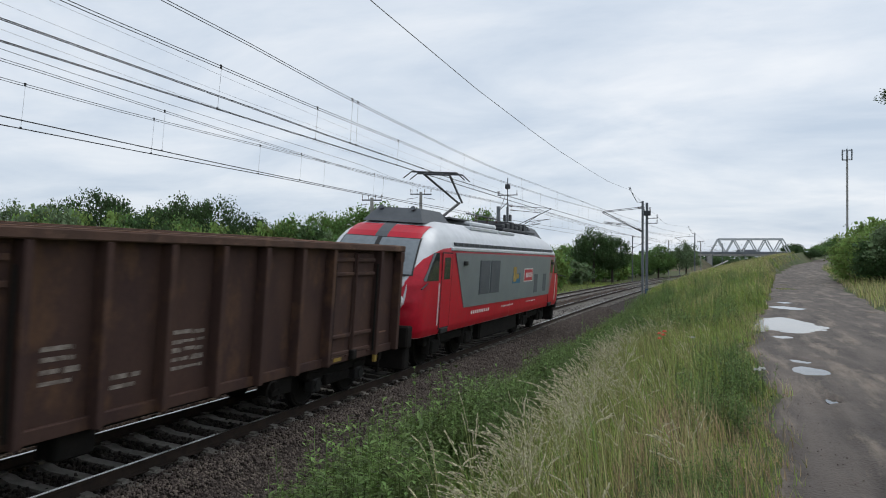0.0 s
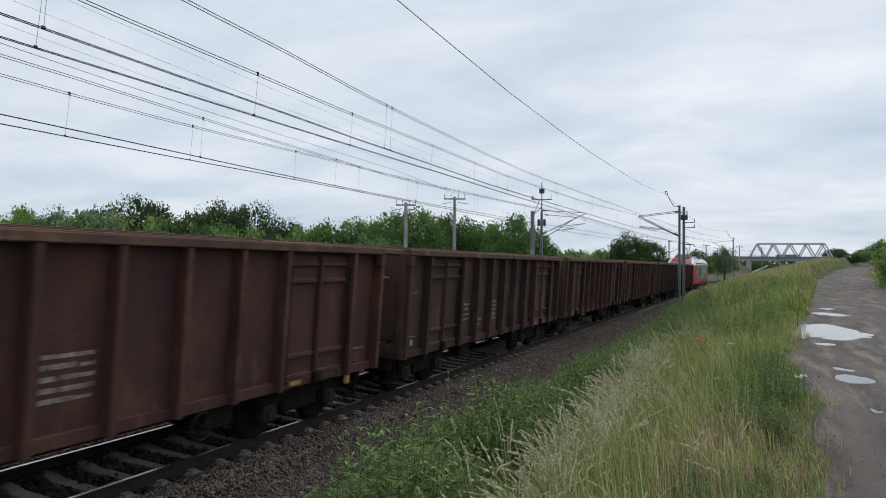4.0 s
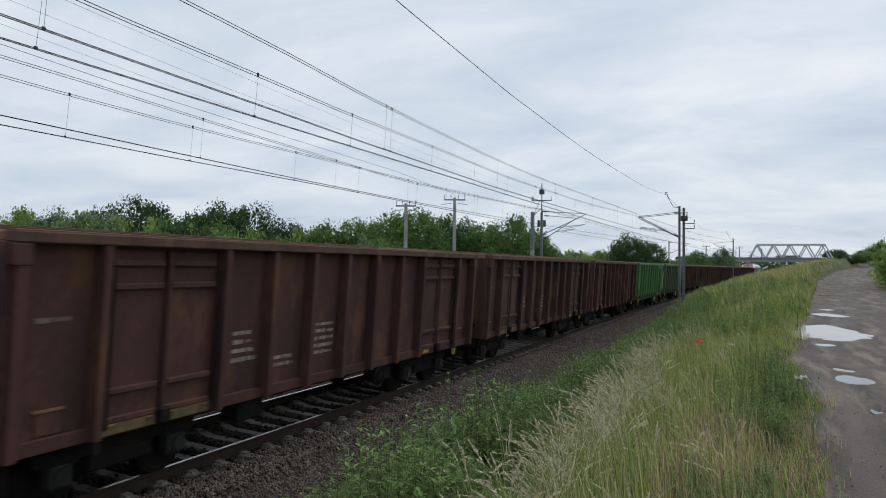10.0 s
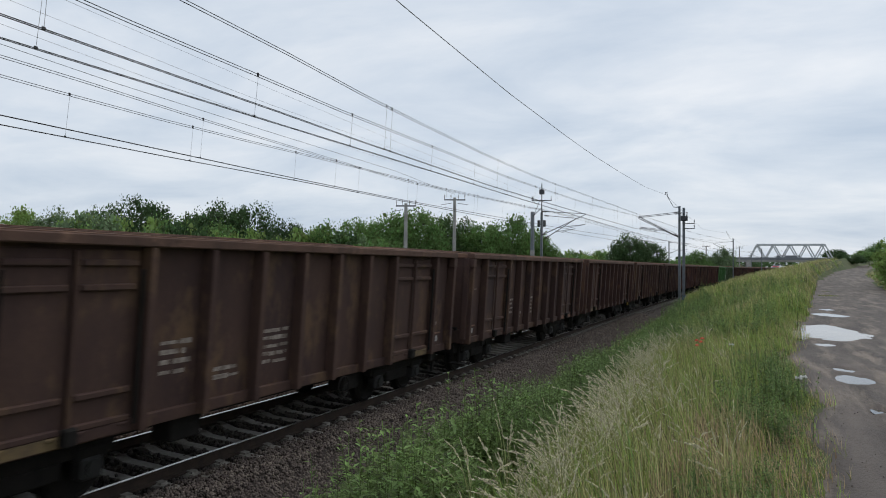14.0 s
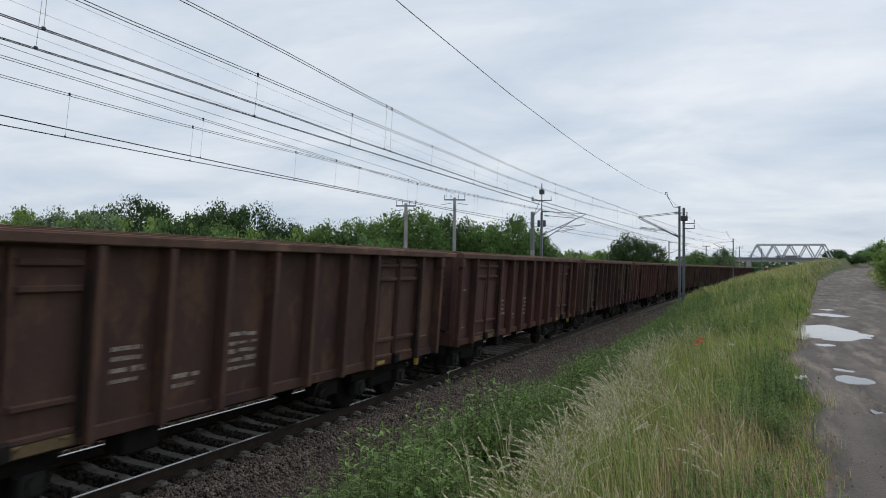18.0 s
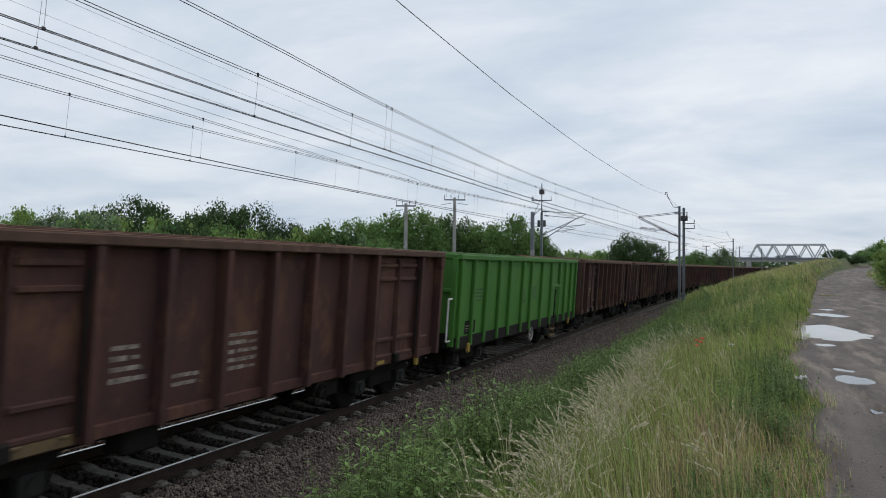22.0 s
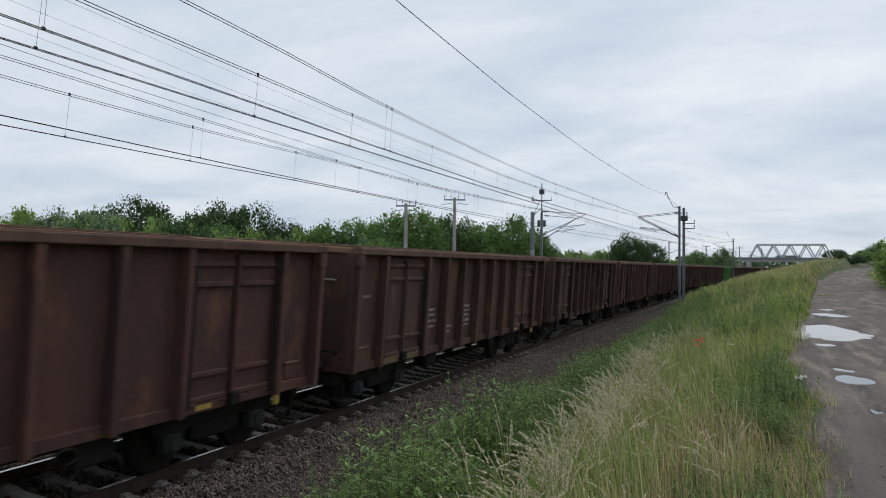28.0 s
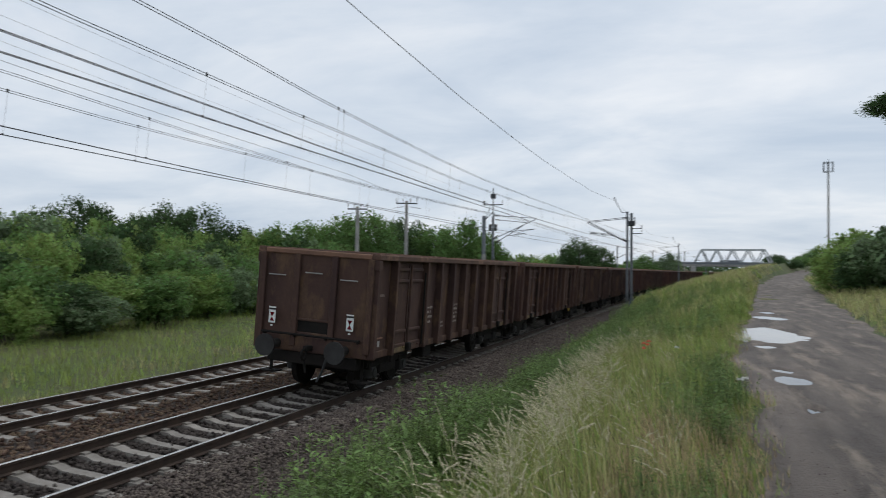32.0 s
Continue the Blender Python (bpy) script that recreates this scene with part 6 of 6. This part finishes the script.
def locomotive():
    w = thing("electric_locomotive", "red and silver-grey modern electric locomotive with its pantograph raised", "locomotive")
    H = 8.75

    # the shell: level slices with rounded noses, from the sills to the roof
    slices = np.array([(0.98, 8.66, 1.44), (1.15, 8.76, 1.49), (1.5, 8.80, 1.50), (1.9, 8.78, 1.50), (2.3, 8.66, 1.50), (2.6, 8.47, 1.495), (2.9, 8.20, 1.49), (3.2, 7.93, 1.475),
                       (3.4, 7.74, 1.43), (3.6, 7.50, 1.34), (3.75, 7.24, 1.20), (3.88, 6.92, 1.02), (3.98, 6.55, 0.80)])
    zc = 0.72

    def outline(z):
        """A quarter of a level slice, from the middle of the side to the middle of the nose."""
        long, wide = (float(np.interp(z, slices[:, 0], slices[:, k])) for k in (1, 2))
        out = [(wide, y) for y in (0.0, 3.0)] + [(wide, 3.0 + (long - zc - 3.0) * k / 26) for k in range(1, 27)]
        for k in range(1, 41):
            a = math.pi / 2 * (k / 40) ** 0.8
            out.append((wide * max(math.cos(a), 0) ** 0.55, long - zc + zc * math.sin(a) ** 0.85))
        return out

    def skin(name, z0, z1, lo, hi, mat, label, grow=0.0, ends=(-1, 1), sides=(-1, 1), by="y", rows=28, cols=30):
        """A patch of the shell between two heights, from lo(z) to hi(z) along it (by distance from the middle, or by half-breadth), as one part."""
        bm = bmesh.new()
        for e in ends:
            for s in sides:
                old = None
                for i in range(rows + 1):
                    z = z0 + (z1 - z0) * i / rows
                    line = np.array(outline(z))
                    long = line[-1, 1]
                    now = []
                    for k in range(cols + 1):
                        q = lo(z) + (min(hi(z), long if by == "y" else 9) - lo(z)) * k / cols
                        x, y = (float(np.interp(q, line[:, 1], line[:, 0])), q) if by == "y" else (q, float(np.interp(-q, -line[1:, 0], line[1:, 1])))
                        now.append(bm.verts.new((s * (x + (grow if x > 0.03 else 0)), e * (y + grow), z + 0.4 * grow)))
                    if old:
                        for k in range(cols):
                            bm.faces.new((old[k], old[k + 1], now[k + 1], now[k]))
                    old = now
        bmesh.ops.remove_doubles(bm, verts=bm.verts, dist=0.0005)
        bmesh.ops.recalc_face_normals(bm, faces=bm.faces)
        return part(name, bm, mat, w, label, smooth=True)

    def red_edge(z):
        return float(np.interp(z, [1.0, 1.5, 1.7, 1.75, 2.1, 2.37, 2.7, 2.95, 3.1, 3.22, 3.27, 3.29], [9, 9, 8.85, 8.79, 8.66, 8.50, 8.22, 7.90, 7.55, 7.05, 6.6, 5.8]))

    skin("body_shell", 0.98, 3.98, lambda z: 0, lambda z: 9, SILVER, "silver roof and nose shell", rows=50, cols=60)
    top = bmesh.new()
    bmesh.ops.create_cube(top, size=1, matrix=Matrix.Translation((0, 0, 3.94)) @ Matrix.Diagonal((1.58, 12.9, 0.10, 1)))
    part("roof_deck", top, ROOFGREY, w)
    for s in (-1, 1):
        skin("red_flank", 0.985, 3.285, lambda z: 0, red_edge, RED, "glossy red flank curving round the cab", 0.006, sides=(s,), rows=50, cols=60)
        for e in (-1, 1):
            skin("cab_side_window", 2.40, 3.12, lambda z: 7.18, lambda z: 8.12 - max(z - 2.45, 0) * 0.90, GLASS, "dark cab side window", 0.014, (e,), (s,))
            skin("roof_stripe", 3.46, 3.80, lambda z: 0.16, lambda z: 1.06, RED, "red stripe over the windscreen", 0.012, (e,), (s,), "x")
            skin("screen_pillar", 2.55, 3.44, lambda z: 0.0, lambda z: 0.05, BLACK, "", 0.016, (e,), (s,), "x", cols=2)
        skin("screen_seal", 2.52, 3.47, lambda z: 0.0, lambda z: float(np.interp(z, [2.5, 3.47], [1.25, 1.10])), BLACK, "black rubber seal", 0.009, sides=(s,), by="x")
    for e in (-1, 1):
        skin("windscreen", 2.55, 3.44, lambda z: 0.0, lambda z: float(np.interp(z, [2.5, 3.47], [1.21, 1.06])), SCREEN, "wide windscreen with the sky's reflection painted pale", 0.013, (e,), by="x")
        skin("roof_wedge", 3.46, 3.90, lambda z: 0.0, lambda z: 0.16, ROOFGREY, "grey wedge", 0.014, (e,), by="x", cols=4)
    for s in (-1, 1):
        # grey side field with slanted ends
        bm = bmesh.new()
        pts = [(-6.0, 3.15), (-5.05, 1.58), (6.3, 1.52), (7.3, 3.12)]
        vs = [bm.verts.new((s * 1.503, y, z)) for y, z in pts] + [bm.verts.new((s * 1.518, y, z)) for y, z in pts]
        for q in ((0, 1, 2, 3), (4, 7, 6, 5), (0, 4, 5, 1), (1, 5, 6, 2), (2, 6, 7, 3), (3, 7, 4, 0)):
            bm.faces.new([vs[k] for k in q])
        bmesh.ops.recalc_face_normals(bm, faces=bm.faces)
        part("side_panel", bm, GREY, w, "slanted grey side field")
        part("gutter_grille", box(s * 1.38, s * 1.475, -6.0, 6.8, 3.33, 3.43, 0.01), DARKSTEEL, w)
        for k in range(26):
            part("grille_slat", box(s * 1.46, s * 1.485, -5.9 + k * 0.49, -5.75 + k * 0.49, 3.335, 3.425), ROOFGREY, w)
        part("roof_edge", box(s * 1.42, s * 1.52, -6.3, 7.1, 3.20, 3.30, 0.02), SILVER, w)
        for y in (-3.2, -2.06):
            bm = box(s * 1.515, s * 1.53, y - 0.52, y + 0.52, 1.9, 2.95, 0.01)
            for k in range(12):
                bm_box(bm, s * 1.525, s * 1.54, y - 0.48, y + 0.48, 1.96 + k * 0.080, 2.00 + k * 0.080)
            part("louvre", bm, ROOFGREY, w, "dark ventilation louvre")
        for y in (3.75, 5.3):
            part("service_hatch", box(s * 1.515, s * 1.524, y - 0.28, y + 0.28, 1.7, 2.42, 0.008), ROOFGREY, w)
        for y in (-5.2, 6.6):
            part("side_camera", box(s * 1.515, s * 1.60, y - 0.10, y + 0.10, 2.80, 2.92, 0.02), BLACK, w)
        part("blue_emblem", box(s * 1.52, s * 1.526, 0.15, 1.2, 2.14, 2.50), LOGOBLUE, w, "blue and yellow emblem sheet")
        bm = bmesh.new()
        bm_box(bm, s * 1.52, s * 1.531, 0.22, 0.62, 2.20, 2.72)
        bm_box(bm, s * 1.526, s * 1.531, 0.62, 0.98, 2.30, 2.48)
        part("yellow_emblem", bm, YELLOW, w)
        part("white_emblem", box(s * 1.52, s * 1.526, 1.75, 3.12, 2.16, 2.66), WHITE, w)
        part("red_emblem", box(s * 1.526, s * 1.531, 1.82, 3.05, 2.20, 2.62), RED, w)
        bm = bmesh.new()
        for k in range(5):
            bm_box(bm, s * 1.531, s * 1.535, 2.03 + k * 0.19, 2.15 + k * 0.19, 2.32, 2.50)
        part("emblem_marks", bm, WHITE, w)
        bm = bmesh.new()
        rng = random.Random(2)
        y = -4.3
        while y < -2.4:
            bm_box(bm, s * 1.503, s * 1.507, y, y + 0.10, 1.34, 1.44)
            y += 0.19
        for k in range(9):
            bm_box(bm, s * 1.503, s * 1.507, -1.0 + k * 0.17, -0.9 + k * 0.17, 1.37, 1.42)
            bm_box(bm, s * 1.503, s * 1.507, 2.4 + k * 0.17, 2.5 + k * 0.17, 1.37, 1.41)
        part("side_marks", bm, WHITE, w, "white bars of lettering")
        for e in (-1, 1):
            # door with window, grab rails
            a, b = sorted((e * 6.25, e * 6.97))
            d = part("cab_door", box(s * 1.497, s * 1.518, a, b, 1.15, 3.12, 0.012), RED, w)
            part("door_seam", box(s * 1.497, s * 1.5105, a - 0.03, b + 0.03, 1.12, 3.15), BLACK, w)
            part("foot_step", box(s * 1.45, s * 1.54, a + 0.1, b - 0.1, 1.0, 1.13, 0.01), BLACK, w)
            part("door_window", box(s * 1.508, s * 1.52, a + 0.12, b - 0.12, 2.42, 3.02, 0.01), GLASS, d, "dark door window")
            for y in ((a - 0.06) if e < 0 else (b + 0.06),):
                part("grab_rail", rod((s * 1.57, y + e * 0.25, 1.25), (s * 1.57, y + e * 0.25, 2.35), 0.018, n=6), WHITE, w, "pale grab rail")
    for e in (-1, 1):
        # lamps, buffers, plough
        for s in (-1, 1):
            bm = rod((s * 0.98, e * (H - 0.2), 1.88), (s * 0.98, e * (H + 0.05), 1.88), 0.2, n=20)
            part("lamp_housing", bm, SILVER, w)
            part("headlamp", rod((s * 0.98, e * (H + 0.045), 1.88), (s * 0.98, e * (H + 0.06), 1.88), 0.15, n=20), GLASS, w, "round dark headlamp")
            bm = rod((s * 0.875, e * (H - 0.3), 1.05), (s * 0.875, e * (H + 0.26), 1.05), 0.13, n=12)
            part("buffer_stem", bm, UNDER, w)
            part("buffer_head", rod((s * 0.875, e * (H + 0.23), 1.05), (s * 0.875, e * (H + 0.28), 1.05), 0.26, n=18), UNDER, w)
            part("mirror_arm", rod((s * 1.48, e * (H - 0.9), 2.35), (s * 1.72, e * (H + 0.1), 2.25), 0.02, n=6), BLACK, w)
        part("headstock", box(-1.40, 1.40, e * (H - 0.3), e * (H + 0.03), 0.78, 1.32, 0.04), UNDER, w)
        part("snow_plough", box(-1.3, 1.3, e * (H - 0.45), e * (H - 0.1), 0.22, 0.8, 0.05), UNDER, w)
        bm = bmesh.new()
        bmesh.ops.create_cube(bm, size=1, matrix=Matrix.Translation((0, e * (H - 2.85), 4.08)) @ Matrix.Diagonal((1.75, 2.3, 0.40, 1)))
        for v in bm.verts:
            if v.co.z > 4.1:
                v.co.x *= 0.72
                v.co.y = e * (H - 2.9) + (v.co.y - e * (H - 2.9)) * 0.66
        for q in (-0.5, 0.45):
            bm_rod(bm, (q, e * (H - 2.2), 4.15), (q, e * (H - 2.0), 4.28), 0.07, n=8)
        part("roof_fairing", bm, ROOFGREY, w, "grey roof fairing")
        # bogies
        b = new("bogie")
        b.parent = w
        b.matrix_basis = Matrix.Translation((0, e * 4.95, 0))
        b.empty_display_size = 0.2
        bm = bmesh.new()
        for s in (-1, 1):
            bm_box(bm, s * 1.06 - 0.1, s * 1.06 + 0.1, -2.1, 2.1, 0.62, 0.86, 0.03)
            for q in (-1.4, 1.4):
                bm_box(bm, s * 1.1 - 0.14, s * 1.1 + 0.14, q - 0.3, q + 0.3, 0.38, 0.75, 0.04)
        bm_box(bm, -1.0, 1.0, -0.4, 0.4, 0.5, 0.9, 0.04)
        part("bogie_frame", bm, UNDER, b)
        for q in (-1.4, 1.4):
            share("wheelset", WHEELSET, b, Matrix.Translation((0, q, 0.575)) @ Matrix.Diagonal((1, 1.25, 1.25, 1)))
            for s in (-1, 1):
                part("coil_spring", rod((s * 1.1, q - 0.42, 0.4), (s * 1.1, q - 0.42, 0.85), 0.11, n=10), UNDER, b)
                part("damper", rod((s * 1.2, q + 0.4, 0.5), (s * 1.2, q + 0.1, 0.95), 0.05, n=8), BUFFER, b)
    part("underframe_box", box(-1.2, 1.2, -2.3, 2.3, 0.35, 1.0, 0.06), UNDER, w)
    # roof gear
    part("roof_hatch", box(-0.75, 0.75, -2.6, 0.3, 4.0, 4.16, 0.05), SILVER, w)
    part("roof_walk", box(0.80, 1.10, -3.6, -0.6, 3.86, 3.97, 0.02), SILVER, w)
    part("roof_walk", box(0.80, 1.10, -0.3, 1.6, 3.86, 3.96, 0.02), SILVER, w)
    bm = bmesh.new()
    bm_box(bm, -0.8, 0.8, 1.0, 6.0, 4.02, 4.12, 0.02)
    for k in range(7):
        bm_box(bm, -0.7, 0.7, 1.2 + k * 0.65, 1.62 + k * 0.65, 4.12, 4.26 + 0.07 * (k % 3), 0.03)
        bm_rod(bm, (0.62, 1.4 + k * 0.65, 4.0), (0.62, 1.4 + k * 0.65, 4.34), 0.06, n=8)
    part("brake_resistor", bm, DARKSTEEL, w, "dark roof equipment")
    for k, y in enumerate((-0.9, 0.4, 1.6)):
        bm = bmesh.new()
        insulator(bm, (0.35, y, 4.1), (0.35, y, 4.42), 0.08)
        part("insulator", bm, INSUL, w)
    part("roof_bus_bar", rod((0.35, -2.0, 4.44), (0.35, 2.0, 4.44), 0.02), DARKSTEEL, w)
    p = new("pantograph")
    p.parent = w
    bm = box(-0.55, 0.55, -3.9, -1.9, 4.14, 4.2, 0.01)
    part("base_frame", bm, DARKSTEEL, p)
    bm = bmesh.new()
    bm_rod(bm, (0, -3.3, 4.22), (0, -1.75, 4.78), 0.045)
    part("lower_arm", bm, DARKSTEEL, p)
    bm = bmesh.new()
    for s in (-1, 1):
        bm_rod(bm, (s * 0.08, -1.72, 4.8), (s * 0.42, -4.0, 5.48), 0.036)
    bm_rod(bm, (-0.42, -4.0, 5.48), (0.42, -4.0, 5.48), 0.025)
    part("upper_arm", bm, DARKSTEEL, p)
    for y in (-4.25, -3.75):
        bm = box(-0.75, 0.75, y - 0.04, y + 0.04, 5.50, 5.545, 0.01)
        for s in (-1, 1):
            bm_rod(bm, (s * 0.75, y, 5.52), (s * 1.0, y, 5.32), 0.018)
        part("contact_strip", bm, DARKSTEEL, p)
    part("folded_pantograph", box(-0.5, 0.5, 4.0, 6.6, 4.2, 4.32, 0.04), DARKSTEEL, w)
    return w


# how far the train has gone, in metres, at each second
def gone(t):
    return TRAVEL[0] * t + TRAVEL[1] * t * t + TRAVEL[2] * t ** 3 + TRAVEL[3] * t ** 4


TRAVEL = (16.8480, 0.015496, -0.0001876, 0.000009487)
FRONT = 15.86      # the joint between locomotive and first wagon at the clip's start
PITCH = 14.04
TRAIN = []


def build_train():
    browns = [brown_wagon(RUST[i], i in (0, 2), i) for i in range(4)]
    greens = [green_wagon(GREEN[0], 1, (-6.08, -4.7, -3.7, -2.65, -1.43, -0.33, 0.77, 1.93), (3.06, 4.8, 2.98), "dull dark green open freight wagon with dirty ribbed sides", half=6.15),
              green_wagon(GREEN[1], 2, (-6.08, -4.7, -3.7, -2.65, -1.43, -0.33, 0.77, 1.93), (3.06, 4.8, 2.98), "mid green open freight wagon with a double door", half=6.15),
              green_wagon(GREEN[2], 3, (-6.3, -5.4, -4.4, -3.3, -2.3, -1.0, -0.05, 1.25, 2.52, 3.70, 4.62, 5.52, 6.35), (2.73, 3.52, 2.2), "bright green repainted open freight wagon with a small door", False, text=0.25, emblem=-0.7, wheel=2.35, reach=0.32)]
    order = [0, 1, 0, 3, 1, 2, 0, 0, "g0", "g1", 2, 0, 2, 1, 3, 0, 1, 3, 0, 2, 1, 2, 0, 1, 3, 0, "g2", 2, 0, 3, 1, 0, 2, 1, 0, 2, 1, 3, 0, 3]
    used, end = set(), FRONT
    for i, k in enumerate(order):
        proto = greens[int(k[1])] if isinstance(k, str) else browns[k]
        if proto.name in used:
            w = copy_thing(proto, Matrix.Identity(4))
        else:
            w = proto
            used.add(proto.name)
        long = 13.5 if k in ("g0", "g1") else PITCH
        TRAIN.append((w, end - long / 2, 0.46))
        end -= long
    tail_boards(TRAIN[-1][0])
    # marks that single wagons carry
    part("pale_streak", box(1.3665, 1.37, 1.55, 1.75, 1.0, 2.95), CHALK, TRAIN[24][0], "pale spilled streak down the side")
    bm = bmesh.new()
    for k in range(3):
        bm_box(bm, 1.4015, 1.405, -4.46 + 0.03 * (k % 2), -4.36 + 0.02 * k, 1.62 + 0.14 * k, 1.71 + 0.14 * k)
    part("yellow_chalk_marks", bm, YELLOW, TRAIN[25][0], "yellow hand-painted marks on the door")
    tagged(TRAIN[-1][0], "rust-brown last wagon carrying two tail boards")
    TRAIN.append((locomotive(), FRONT + 9.04, 0.575))


def build_bird():
    """A dark bird that darts down past the masts."""
    b = thing("bird", "small dark bird in flight", "bird", pose(0, 0, 0))
    bm = bmesh.new()
    bmesh.ops.create_icosphere(bm, subdivisions=2, radius=0.05, matrix=Matrix.Diagonal((0.8, 2.4, 0.75, 1)))
    bmesh.ops.create_icosphere(bm, subdivisions=2, radius=0.034, matrix=Matrix.Translation((0, 0.12, 0.02)))
    part("body", bm, BLACK, b)
    part("tail", box(-0.03, 0.03, -0.24, -0.09, -0.006, 0.006, 0.004), BLACK, b)
    for s in (-1, 1):
        bm = bmesh.new()
        vs = [bm.verts.new(q) for q in ((s * 0.03, 0.06, 0.01), (s * 0.17, 0.07, 0.06), (s * 0.31, -0.05, 0.03), (s * 0.16, -0.03, 0.05), (s * 0.03, -0.05, 0.01))]
        bm.faces.new(vs)
        bmesh.ops.solidify(bm, geom=bm.faces[:], thickness=0.008)
        part("wing", bm, BLACK, b)
    for c in b.children:
        c.scale = (0.5, 0.5, 0.5)
    return b


# ---- everything is put in place ----
build_ground()
build_track()
build_road()
build_overhead()
build_bridge()
build_far_woods()
build_trees()
build_train()
BIRD = build_bird()
build_tufts()
build_grass()
build_stones()


def motions():
    """All that moves: the train, its wheels, and the grass in the wind."""
    for w, s0, r in TRAIN:
        rows = []
        for t in range(0, 33):
            x, y, a = track(s0 + gone(t))
            rows.append((float(t), pose(x, y, 0.753 * math.sin(math.radians(CANT)), 0, CANT, -math.degrees(a))))
        walk(w, rows)
        # the wheels turn while they pass the camera
        times = [k / FPS for k in range(0, 32 * FPS + 1) if -12 < s0 + gone(k / FPS) < 45]
        if len(times) < 3:
            continue
        for b in [c for c in w.children if c.name.startswith("bogie")]:
            for c in [q for q in b.children if q.name.startswith("wheelset")]:
                y, z = c.location.y, c.location.z
                rows = [(0.0, pose(0, y, z))] if times[0] > 0.01 else []
                start = gone(times[0])
                for t in times:
                    rows.append((t, pose(0, y, z, -math.degrees((gone(t) - start) / r))))
                if times[-1] < 31.99:
                    rows.append((32.0, pose(0, y, z, -math.degrees((gone(times[-1]) - start) / r))))
                walk(c, rows)
    # the bird passes in a few tenths of a second and settles in the grass
    walk(BIRD, [(0.0, pose(20, -30, ground_z(20, -30) + 0.02, 0, 0, 20)), (18.5, pose(20, -30, ground_z(20, -30) + 0.02, 0, 0, 20)), (22.4, pose(13.4, 18, 20, -30, 0, 10)), (22.8, pose(11.9, 28.6, 10.4, -50, 10, 5)), (22.9, pose(11.68, 29.39, 7.88, -50, 20, 20)), (23.0, pose(11.67, 29.69, 5.66, -45, 25, 40)),
                (23.1, pose(10.94, 29.84, 4.67, -40, 30, 60)), (23.3, pose(9.3, 30.4, 2.3, -30, 10, 60)), (23.7, pose(7.6, 31.5, ground_z(7.6, 31.5) + 0.02, 0, 0, 40)), (32.0, pose(7.6, 31.5, ground_z(7.6, 31.5) + 0.02, 0, 0, 40))])
    for t, x, y, k, turn in TUFTS:
        z = t.location.z
        rows = []
        for i in range(0, 65):
            s = i * 0.5
            gust = 0.55 + 0.45 * math.sin(0.55 * s + 0.35 * x + 0.2 * y)
            rows.append((s, pose(x, y, z, 4.0 * gust * math.sin(2.6 * s + 6 * k), -5.0 * gust * (0.7 + 0.6 * math.sin(2.1 * s + 5 * k + 0.4 * y)), turn)))
        walk(t, rows)


motions()
